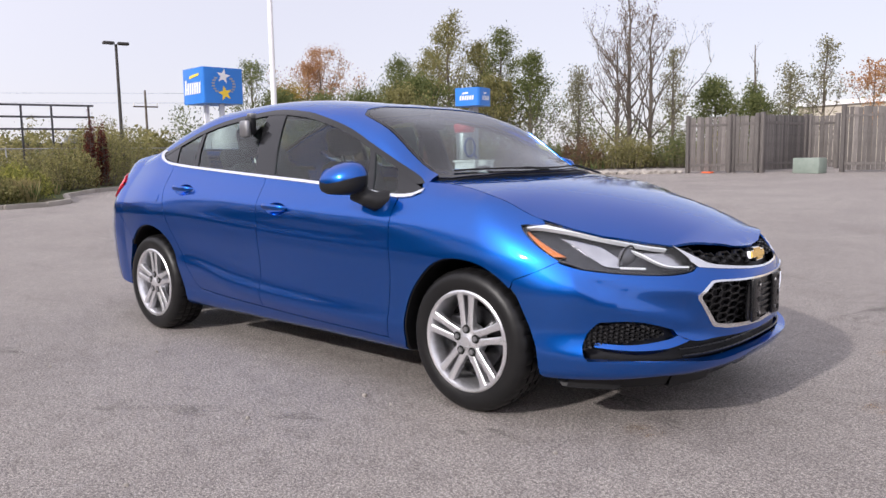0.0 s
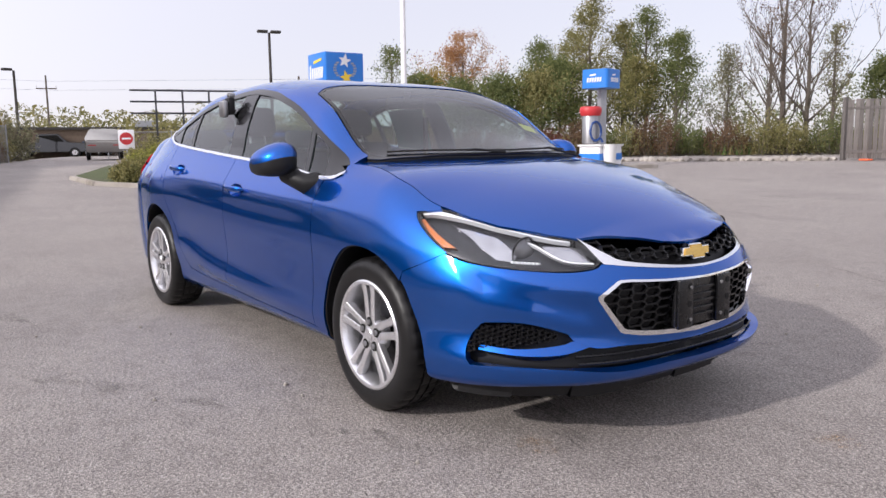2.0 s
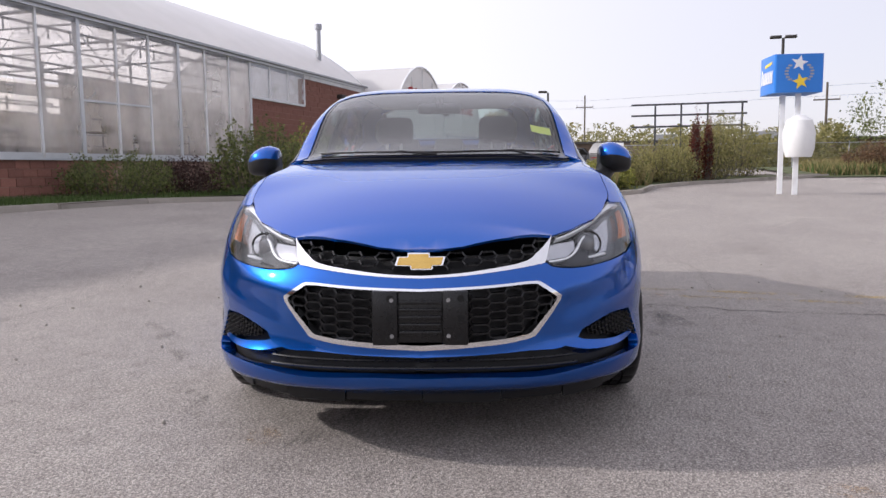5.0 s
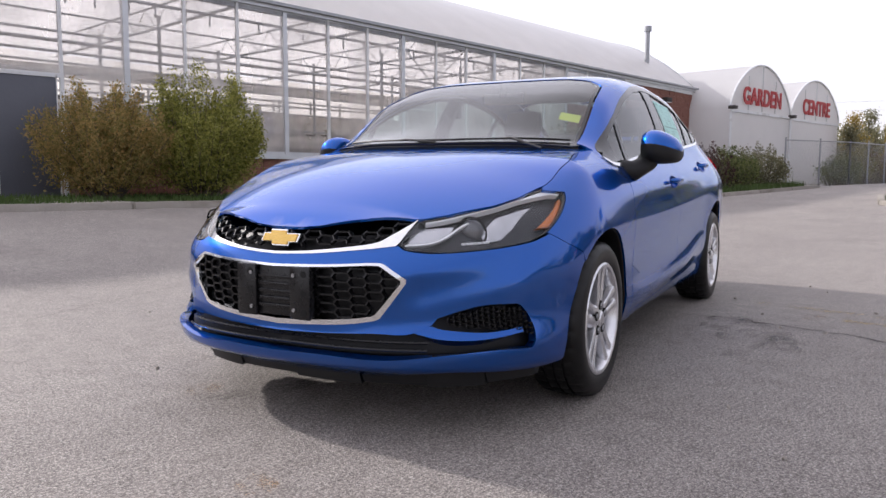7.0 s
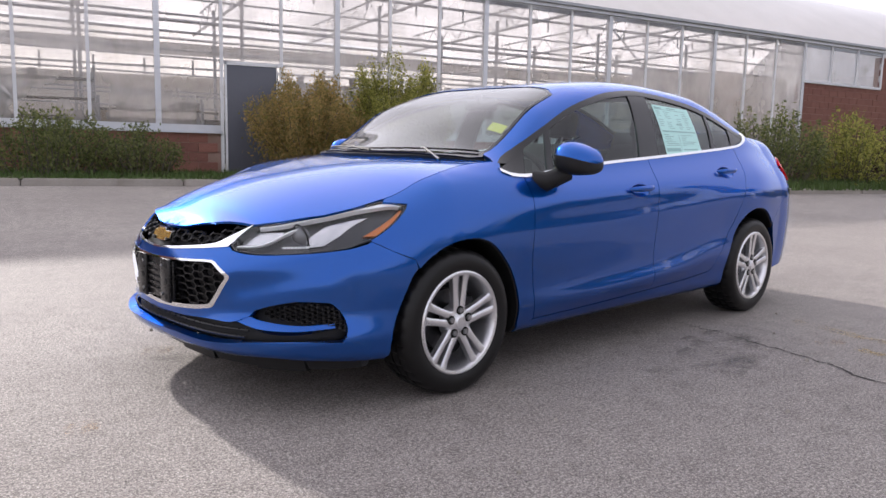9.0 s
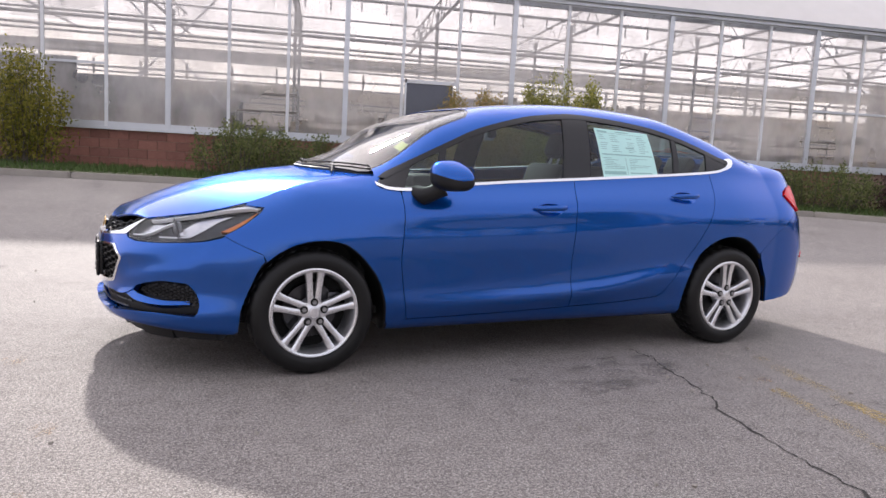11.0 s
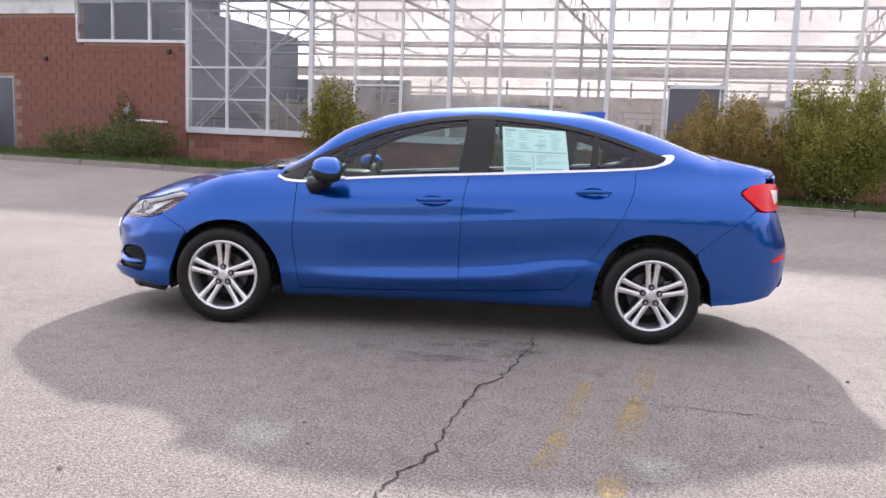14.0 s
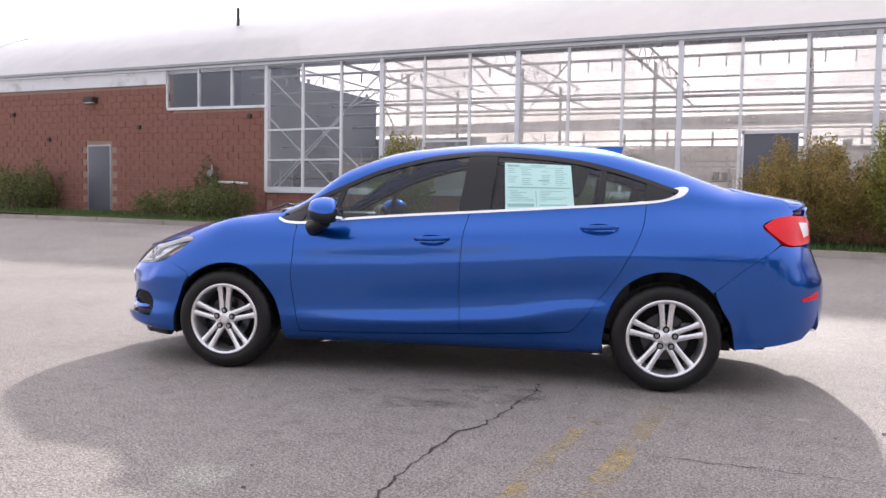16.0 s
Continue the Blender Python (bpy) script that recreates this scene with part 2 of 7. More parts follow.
STATIONS = (1.35, 1.0, 0.6, 0.2, -0.4, -0.9, -1.35, -1.75, -2.05, -2.3)
RIBS = (  # half widths and heights of the lines that run along the body
    ((.74,) * 7 + (.73, .68, .56), (.17,) * 7 + (.19, .22, .25)),
    ((.850, .828, .818, .816, .816, .822, .85, .83, .775, .63), (.215, .215, .22, .225, .225, .225, .215, .225, .245, .27)),
    ((.858, .848, .842, .840, .840, .842, .858, .84, .785, .64), (.265, .262, .265, .272, .292, .312, .30, .30, .31, .32)),
    ((.868, .864, .866, .868, .870, .868, .870, .85, .795, .65), (.36, .335, .330, .340, .378, .455, .45, .42, .40, .38)),
    ((.878, .866, .859, .856, .856, .859, .880, .858, .80, .66), (.46, .425, .405, .415, .460, .535, .55, .52, .50, .47)),
    ((.884, .878, .872, .870, .870, .876, .888, .864, .81, .68), (.66, .680, .690, .705, .740, .770, .785, .785, .77, .75)),
    ((.846, .854, .858, .858, .854, .850, .850, .818, .765, .64), (.81, .82, .83, .845, .87, .89, .905, .91, .905, .90)),
    ((.79, .778, .775, .772, .764, .752, .735, .712, .67, .56), (.905, .938, .955, .975, 1.01, 1.045, 1.075, 1.05, 1.01, .99)),
    ((.755, .742, .712, .706, .697, .694, .69, .675, .63, .52), (.93, .970, 1.10, 1.17, 1.20, 1.20, 1.17, 1.10, 1.055, 1.03)),
    ((.715, .700, .652, .612, .588, .59, .60, .61, .585, .48), (.948, .998, 1.228, 1.347, 1.392, 1.368, 1.265, 1.14, 1.09, 1.055)),
    ((.62, .63, .598, .535, .49, .49, .51, .54, .53, .42), (.962, 1.022, 1.268, 1.388, 1.435, 1.412, 1.305, 1.168, 1.112, 1.075)),
    ((.0,) * 10, (.975, 1.105, 1.295, 1.415, 1.463, 1.440, 1.335, 1.200, 1.140, 1.10)),
)
TAPER = (1, 1, 1, 1, 1, 1, 1, .982, .958, .95)  # the tail draws in
RIBS = tuple((tuple(w * k for w, k in zip(a, TAPER)), b) for a, b in RIBS)
LINES = [(smooth(STATIONS, a), smooth(STATIONS, b)) for a, b in RIBS]
NOSE_X = 1.35
nose_profile = smooth((.17, .215, .25, .30, .36, .45, .55, .62, .67, .71, .76, .80, .86, .92, .97, 1.0),
                      (2.13, 2.22, 2.29, 2.31, 2.285, 2.295, 2.31, 2.295, 2.265, 2.235, 2.17, 2.08, 1.90, 1.66, 1.42, 1.38))
nose_power = smooth((.17, .25, .30, .42, .55, .66, .8, .95), (2.6, 2.8, 2.8, 2.4, 2.35, 2.1, 1.95, 1.95))


def section(x):
    """The body's outline across it at x, from the sill up to the middle of the roof."""
    y, z = np.array([f(x) for f, _ in LINES]), np.array([g(x) for _, g in LINES])
    y, z = np.insert(y, 6, y[5] - .0035), np.insert(z, 6, z[5] + .030)  # a crisp edge along the shoulder
    s = np.concatenate(([0], np.cumsum(np.hypot(np.diff(y), np.diff(z)) ** 0.7)))
    t = np.linspace(0, s[-1], 300)
    out = []
    for v in (y, z):
        m = np.gradient(v, s)
        if v is y:
            m[-1] = (v[-1] - v[-2]) / (s[-1] - s[-2]) * 1.15
        else:
            m[-1] = 0
        i = np.clip(np.searchsorted(s, t) - 1, 0, len(s) - 2)
        h = s[i + 1] - s[i]
        u = (t - s[i]) / h
        out.append((2 * u ** 3 - 3 * u ** 2 + 1) * v[i] + (u ** 3 - 2 * u ** 2 + u) * h * m[i]
                   + (3 * u ** 2 - 2 * u ** 3) * v[i + 1] + (u ** 3 - u ** 2) * h * m[i + 1])
    return out[0], np.maximum.accumulate(out[1] + np.arange(300) * 1e-7)


SECT_X = np.linspace(-2.3, 1.35, 293)
SECT = [section(x) for x in SECT_X]
ZGRID = np.linspace(.17, 1.47, 521)
SIDE = np.array([np.interp(ZGRID, z, y) for y, z in SECT])
YGRID = np.linspace(0, .80, 321)
TOP = np.array([np.interp(YGRID, y[::-1][:186], z[::-1][:186]) for y, z in SECT])

CROWN = 48  # towards the middle line the sections close in an even curve
CROWN_C = -(TOP[:, CROWN + 4] - TOP[:, CROWN - 4]) / (YGRID[CROWN + 4] - YGRID[CROWN - 4]) / (2 * YGRID[CROWN])
TOP[:, :CROWN] = TOP[:, CROWN:CROWN + 1] + CROWN_C[:, None] * (YGRID[CROWN] ** 2 - YGRID[None, :CROWN] ** 2)


def bilinear(table, a, b):
    a, b = np.clip(a, 0, table.shape[0] - 1.001), np.clip(b, 0, table.shape[1] - 1.001)
    i, j = a.astype(int), b.astype(int)
    u, v = a - i, b - j
    return (table[i, j] * (1 - u) * (1 - v) + table[i + 1, j] * u * (1 - v) + table[i, j + 1] * (1 - u) * v + table[i + 1, j + 1] * u * v)


def side_y(x, z):
    """Half width of the body at x and height z."""
    x, z = np.asarray(x, float), np.asarray(z, float)
    y = bilinear(SIDE, (np.clip(x, TAIL_X, NOSE_X) + 2.3) / 3.65 * 292, (z - .17) / 1.30 * 520)
    a = nose_profile(z) - NOSE_X
    n = nose_power(z)
    r = np.clip((x - NOSE_X) / a, 0, .9999)
    tail = np.clip((TAIL_X - x) / (tail_profile(z) + TAIL_X), 0, .9999)
    return y * (1 - r ** n) ** (1 / n) * (1 - tail ** 2.5) ** .4


def front_x(y, z):
    """How far ahead the nose is at half width y and height z."""
    y, z = np.abs(np.asarray(y, float)), np.asarray(z, float)
    b = bilinear(SIDE, np.full(np.shape(z), 292.0), (z - .17) / 1.30 * 520)
    n = nose_power(z)
    r = np.clip(y / b, 0, .9999)
    return NOSE_X + (nose_profile(z) - NOSE_X) * (1 - r ** n) ** (1 / n)


def top_z(x, y):
    """Height of the roof, glass and deck at x and half width y."""
    x, y = np.asarray(x, float), np.abs(np.asarray(y, float))
    return bilinear(TOP, (x + 2.3) / 3.65 * 292, y / .80 * 320)


hood_edge_z = smooth((.98, 1.1, 1.35, 1.46, 1.64, 1.8, 1.9, 2.0, 2.1, 2.2), (.992, .984, .947, .917, .845, .802, .780, .758, .741, .725))
hood_mid_z = smooth((.98, 1.2, 1.4, 1.6, 1.8, 2.0, 2.1, 2.17, 2.23), (1.03, 1.003, .978, .944, .898, .830, .785, .749, .706))


def hood_z(x, y):
    x, y = np.asarray(x, float), np.abs(np.asarray(y, float))
    e = hood_edge_z(x)
    w = np.maximum(side_y(x, e), .42)
    return hood_mid_z(x) - (hood_mid_z(x) - e) * np.minimum(y / w, 1.2) ** 2.3


TAIL_X = -1.75
tail_profile = smooth((.17, .22, .30, .42, .60, .75, .90, 1.0, 1.12, 1.2), (2.05, 2.16, 2.30, 2.35, 2.355, 2.30, 2.25, 2.262, 2.25, 2.2))

# ---- ground ----
def step01(t):
    t = np.clip(t, 0, 1)
    return t * t * (3 - 2 * t)


def ground_z(x, y):
    """Height of the lot: level round the car, rising to the greenhouse and to the far edges."""
    x, y = np.asarray(x, float), np.asarray(y, float)
    wall = np.clip(.30 + .009 * x, .12, .44) * step01((-y - 3.2) / 6.4)
    far = .42 * step01((np.hypot(x, np.maximum(y, 0)) - 8) / 27) * (x < 40)
    return np.maximum(wall, np.where(y > -6, far, np.maximum(wall, far * step01((y + 14) / 8))))


def gz(x, y):
    return float(ground_z(x, y))


def sheet_mesh(name, xs, ys, zf, mat, label, category, kind="structure", mask=None, thick=0):
    X, Y = np.meshgrid(xs, ys)
    Z = zf(X, Y)
    nx, ny = len(xs), len(ys)
    vs = np.column_stack((X.ravel(), Y.ravel(), Z.ravel()))
    fs = [(j * nx + i, j * nx + i + 1, (j + 1) * nx + i + 1, (j + 1) * nx + i) for j in range(ny - 1) for i in range(nx - 1)]
    me = bpy.data.meshes.new(name)
    me.from_pydata(vs.tolist(), [], fs)
    me.polygons.foreach_set("use_smooth", [True] * len(fs))
    me.materials.append(mat)
    return tagged(new(name, me), label, category, "", kind)


def spread(near, far, n, ratio=1.35):
    a = list(np.arange(-near, near + .01, .5 if near < 20 else .8))
    d, v = 1.0, near
    while v < far:
        v += d
        d *= ratio
        a = [-v] + a + [v]
    return np.array(a)


def lot_material():
    m, n, l, p = nodes_of("asphalt_lot")
    grain = noise_node(n, l, 160, 3, "Object", rough=.7)
    stone = noise_node(n, l, 70, 2, "Object")
    patch_n = noise_node(n, l, .55, 6, "Object", rough=.62)
    broad = noise_node(n, l, .09, 3, "Object")
    col = ramp_node(n, l, patch_n, ((.32, (.200, .178, .166)), (.5, (.250, .226, .210)), (.70, (.285, .260, .240))))
    col = mix_node(n, l, .35, col, ramp_node(n, l, broad, ((.35, (.215, .196, .188)), (.65, (.285, .265, .252)))))
    col = mix_node(n, l, 1.0, col, ramp_node(n, l, grain, ((.34, (.30, .29, .28)), (.50, (1, 1, 1)), (.66, (1.9, 1.87, 1.82)))), "MULTIPLY")
    col = mix_node(n, l, .70, col, ramp_node(n, l, stone, ((.34, (.45, .44, .44)), (.5, (1, 1, 1)), (.64, (1.5, 1.5, 1.46)))), "MULTIPLY")
    worn = noise_node(n, l, 9, 4, "Object", rough=.7)
    col = mix_node(n, l, .6, col, ramp_node(n, l, worn, ((.34, (.72, .71, .71)), (.5, (1, 1, 1)), (.68, (1.15, 1.15, 1.14)))), "MULTIPLY")
    tyre = noise_node(n, l, .6, 4, "Object", (.35, 1.1, 1))
    col = mix_node(n, l, .35, col, ramp_node(n, l, tyre, ((.36, (.72, .71, .72)), (.46, (1, 1, 1)))), "MULTIPLY")
    chips = noise_node(n, l, 88, 1, "Object")
    col = mix_node(n, l, ramp_node(n, l, chips, ((.655, (0, 0, 0)), (.70, (.8, .8, .8)))), col, (.50, .475, .45))
    l.new(col, p.inputs["Base Color"])
    p.inputs["Roughness"].default_value, p.inputs["Specular IOR Level"].default_value = .66, .28
    b = n.new("ShaderNodeBump")
    b.inputs["Strength"].default_value, b.inputs["Distance"].default_value = 1.0, .006
    l.new(grain, b.inputs["Height"]), l.new(b.outputs[0], p.inputs["Normal"])
    return m


LOT = lot_material()
GRASS_SOIL = material("grass_and_soil", (.035, .055, .014), (.085, .095, .03), .95, 0, 1.2, 30, .02, dirt=(.10, .075, .045))
CONCRETE = material("old_concrete", (.26, .235, .205), (.40, .37, .33), .9, 0, 2.2, 60, .004, vary=.1, dirt=(.14, .12, .09))
GRASS = material("grass_blades", (.035, .075, .012), (.09, .13, .03), .8, 0, 3, 40, vary=.1)
DRY_GRASS = material("dry_weeds", (.16, .14, .06), (.30, .24, .10), .85, 0, 2, 30)
ALU = material("aluminium", (.56, .58, .61), (.68, .69, .72), .42, .55, 4, 90)
ALU_WHITE = material("white_metal", (.70, .71, .73), (.80, .81, .82), .5, 0, 3, 80, dirt=(.5, .49, .47))
GALV = material("galvanised_steel", (.30, .31, .33), (.44, .45, .47), .5, .6, 6, 120)
BLOCK = material("red_split_block", (.23, .095, .072), (.34, .160, .122), .92, 0, 5, 55, .012, vary=.22)
MORTAR = material("mortar", (.28, .18, .145), (.38, .26, .21), .95, 0, 6, 60, .004)
DOOR_GREY = material("grey_door_paint", (.085, .09, .11), (.115, .12, .145), .5, 0, 2, 60)
DARK_INSIDE = material("dark_boards", (.05, .045, .04), (.12, .10, .08), .8, 0, 1.4, 20)
TAN = material("tan_boards", (.26, .22, .16), (.40, .34, .26), .85, 0, .8, 14)
POST = material("weathered_wood", (.06, .053, .050), (.19, .172, .160), .9, 0, 3, 22, .006, stretch=(6, 6, .5), vary=.32)
SIGN_BLUE = material("sign_blue", (.012, .16, .56), (.02, .19, .62), .35, 0, 2, 40)
WHITE_PAINT = material("white_paint", (.72, .72, .73), (.82, .82, .83), .5, 0, 2, 40)
YELLOW_PAINT = material("yellow_paint", (.75, .52, .03), (.85, .62, .05), .45, 0)
RED_PAINT = material("red_paint", (.42, .02, .025), (.52, .035, .04), .45, 0, 3, 40)
LETTER_RED = material("letter_red", (.40, .03, .035), (.48, .05, .05), .6, 0)
POLE_DARK = material("dark_pole", (.035, .03, .028), (.06, .055, .05), .6, .2)
BARK = material("bark", (.075, .06, .048), (.16, .135, .11), .95, 0, 6, 60, .01)
PLASTIC_WHITE = material("white_plastic", (.66, .66, .66), (.76, .76, .75), .5, 0)


def leaf_material(name, a, b):
    m, n, l, p = nodes_of(name)
    g = n.new("ShaderNodeNewGeometry")
    l.new(ramp_node(n, l, g.outputs["Random Per Island"], ((.1, a), (.9, b))), p.inputs["Base Color"])
    p.inputs["Roughness"].default_value = .7
    t, x = n.new("ShaderNodeBsdfTranslucent"), n.new("ShaderNodeMixShader")
    l.new(ramp_node(n, l, g.outputs["Random Per Island"], ((.1, a), (.9, b))), t.inputs[0])
    x.inputs[0].default_value = .5
    l.new(p.outputs[0], x.inputs[1]), l.new(t.outputs[0], x.inputs[2]), l.new(x.outputs[0], n["Material Output"].inputs[0])
    return m


LEAF_GREEN = leaf_material("leaves_green", (.075, .10, .03), (.22, .24, .085))
LEAF_OLIVE = leaf_material("leaves_olive", (.13, .135, .045), (.36, .32, .13))
LEAF_YELLOW = leaf_material("leaves_yellow", (.22, .16, .03), (.46, .33, .08))
LEAF_ORANGE = leaf_material("leaves_orange", (.30, .13, .05), (.55, .33, .16))
LEAF_RED = leaf_material("leaves_red", (.07, .015, .012), (.19, .05, .03))
LEAF_PURPLE = leaf_material("leaves_purple", (.035, .016, .018), (.11, .06, .05))
LEAF_BROWN = leaf_material("leaves_brown", (.09, .05, .028), (.24, .15, .08))
LEAF_PALE = leaf_material("leaves_pale", (.12, .12, .06), (.34, .32, .20))
LEAF_YELGREEN = leaf_material("leaves_yellow_green", (.12, .13, .02), (.34, .30, .05))
LEAF_RUST = leaf_material("leaves_rust", (.20, .19, .055), (.46, .31, .12))
LEAF_SHRUB = leaf_material("leaves_shrub", (.15, .17, .035), (.42, .40, .10))

axis = spread(30, 1600, 0)
sheet_mesh("ground", axis, axis, lambda X, Y: ground_z(X, Y) - .0, LOT, "worn grey asphalt of a parking lot", "ground")

# ---- greenhouse ----
BAY, X0, WALL = 1.27, -.7, -12.75
GH_W, GH_E = -27.8, 27.0


def col_x(k):
    return X0 + BAY * k


def sill(x):
    return 1.24 + .006 * x


def eave(x):
    return 4.76 + .0150 * x


def foot(x):
    return .42 + .011 * x


def slanted(bm, x0, x1, y0, y1, lo, hi):
    """A block between x0 and x1 whose lower and upper edges follow two slopes."""
    vs = [bm.verts.new((x, y, f(x))) for x in (x0, x1) for y in (y0, y1) for f in (lo, hi)]
    for q in ((0, 1, 3, 2), (4, 6, 7, 5), (0, 4, 5, 1), (2, 3, 7, 6), (0, 2, 6, 4), (1, 5, 7, 3)):
        bm.faces.new([vs[i] for i in q])
    return bm


GH = thing("greenhouse", "long glazed greenhouse with a red block base and curved white roof", "greenhouse")
K_W, K_E = -14, 10
base = bmesh.new()
slanted(base, col_x(K_W), col_x(-1) - .02, WALL - .2, WALL - .03, lambda x: -.1, lambda x: sill(x) - .01)
slanted(base, col_x(0) + .02, col_x(K_E), WALL - .2, WALL - .03, lambda x: -.1, lambda x: sill(x) - .01)
part("base_wall", base, MORTAR, GH, "mortar behind the red blocks")
brick_w, brick_e = bmesh.new(), bmesh.new()
CL = 3  # clerestory bays
for bm, a, b, c in ((brick_w, GH_W, col_x(K_W) - .03, col_x(K_W - CL)), (brick_e, GH_E, col_x(K_E) + .03, col_x(K_E + CL))):
    lo, hi = min(a, c), max(a, c)
    slanted(bm, lo, hi, WALL - .25, WALL - .03, lambda x: -.1, lambda x: eave(x) - .15)
    lo, hi = min(b, c), max(b, c)
    slanted(bm, lo, hi, WALL - .25, WALL - .03, lambda x: -.1, lambda x: eave(x) - 1.22)
part("end_wall", brick_w, MORTAR, GH), part("end_wall", brick_e, MORTAR, GH)
sill_bm = bmesh.new()
for a, b in ((K_W, -1), (0, K_E)):
    slanted(sill_bm, col_x(a), col_x(b), WALL - .06, WALL + .07, lambda x: sill(x) - .01, lambda x: sill(x) + .05)
    slanted(sill_bm, col_x(a), col_x(b), WALL - .06, WALL + .03, lambda x: sill(x) + .05, lambda x: sill(x) + .16)
part("window_sill", sill_bm, ALU, GH, "aluminium sill band")
part("eave_beam", slanted(slanted(bmesh.new(), GH_W, GH_E, WALL - .1, WALL + .10, lambda x: eave(x) - .02, lambda x: eave(x) + .07), GH_W, GH_E, WALL - .12, WALL + .0, lambda x: eave(x) - .12, lambda x: eave(x) - .02), ALU, GH, "aluminium eave beam")
part("gutter", slanted(bmesh.new(), GH_W - .2, GH_E, WALL + .06, WALL + .20, lambda x: eave(x) + .06, lambda x: eave(x) + .13), GALV, GH, "grey gutter along the eave")
part("fascia", slanted(bmesh.new(), col_x(K_E + CL), GH_E, WALL - .03, WALL + .04, lambda x: eave(x) - .42, lambda x: eave(x) - .01), ALU_WHITE, GH, "white fascia above the blocks")
part("fascia", slanted(bmesh.new(), GH_W, col_x(K_W - CL), WALL - .03, WALL + .04, lambda x: eave(x) - .16, lambda x: eave(x) - .01), ALU_WHITE, GH, "white fascia above the blocks")
for k in range(K_W, K_E + 1):
    thick = (k + 2) % 3 == 0 or k in (K_W, K_E)
    x, w = col_x(k), .055 if thick else .032
    lo = foot(x) if k in (0, -1) else sill(x) + .05
    part("mullion", slanted(bmesh.new(), x - w, x + w, WALL - (.10 if thick else .04), WALL + .035, lambda q: lo, lambda q: eave(q) - .02), ALU_WHITE if not thick else ALU, GH)
for k in list(range(K_W - CL, K_W)) + list(range(K_E, K_E + CL)):
    a, b = col_x(k), col_x(k + 1)
    part("clerestory_frame", slanted(slanted(slanted(bmesh.new(), a, b, WALL - .05, WALL + .04, lambda x: eave(x) - 1.22, lambda x: eave(x) - 1.14), a - .03, a + .03, WALL - .047, WALL + .037, lambda x: eave(x) - 1.14, lambda x: eave(x) - .02), b - .03 if k in (K_W - 1, K_E + CL - 1) else b - .034, b + .03 if k in (K_W - 1, K_E + CL - 1) else b - .031, WALL - .05, WALL + .04, lambda x: eave(x) - 1.14, lambda x: eave(x) - .02), ALU_WHITE, GH)


def hazy_pane(name, tint, haze, rough=.05, low=.15, high=.65, sheen=.35):
    """Dirty glazing: partly clear, partly a film that scatters light, in soft streaks."""
    m, n, l, p = nodes_of(name)
    n.remove(p)
    t, tr, df, g = (n.new(k) for k in ("ShaderNodeBsdfTransparent", "ShaderNodeBsdfTranslucent", "ShaderNodeBsdfDiffuse", "ShaderNodeBsdfGlossy"))
    t.inputs[0].default_value = (*tint, 1)
    tr.inputs[0].default_value = df.inputs[0].default_value = (*haze, 1)
    g.inputs["Roughness"].default_value = rough
    a, b, c = n.new("ShaderNodeMixShader"), n.new("ShaderNodeMixShader"), n.new("ShaderNodeMixShader")
    a.inputs[0].default_value = sheen
    l.new(tr.outputs[0], a.inputs[1]), l.new(df.outputs[0], a.inputs[2])
    streak = noise_node(n, l, 1.1, 4, "Object", (.9, .9, .55))
    l.new(ramp_node(n, l, streak, ((.36, (low,) * 3), (.66, (high,) * 3))), b.inputs[0])
    l.new(t.outputs[0], b.inputs[1]), l.new(a.outputs[0], b.inputs[2])
    l.new(slant_gloss(n, l, 1.5), c.inputs[0]), l.new(b.outputs[0], c.inputs[1]), l.new(g.outputs[0], c.inputs[2])
    l.new(c.outputs[0], n["Material Output"].inputs[0])
    return m


PANE = hazy_pane("greenhouse_glazing", (.84, .83, .83), (.72, .69, .68), .05, .24, .66)
PANE_CLEAN = hazy_pane("clean_glazing", (.82, .84, .88), (.50, .52, .56), .04, .06, .34)
ROOF_FILM = hazy_pane("roof_film", (.92, .91, .90), (.91, .885, .87), .35, .86, .95, .38)
BACK_FILM = hazy_pane("back_glazing", (.92, .90, .88), (.88, .84, .79), .3, .45, .95)
for k in range(K_W, K_E):
    a, b = col_x(k) + .02, col_x(k + 1) - .02
    z0 = (lambda x: foot(x) + 2.30) if k == -1 else (lambda x: sill(x) + .1)
    bm = bmesh.new()
    bm.faces.new([bm.verts.new(v) for v in ((a, WALL, z0(a)), (b, WALL, z0(b)), (b, WALL, eave(b) - .05), (a, WALL, eave(a) - .05))])
    ob = part("pane", bm, PANE_CLEAN if k >= 7 else PANE, GH)
    ob.visible_shadow = False
for k in list(range(K_W - CL, K_W)) + list(range(K_E, K_E + CL)):
    a, b = col_x(k), col_x(k + 1)
    bm = bmesh.new()
    bm.faces.new([bm.verts.new(v) for v in ((a, WALL, eave(a) - 1.18), (b, WALL, eave(b) - 1.18), (b, WALL, eave(b) - .05), (a, WALL, eave(a) - .05))])
    part("pane", bm, PANE_CLEAN, GH).visible_shadow = False
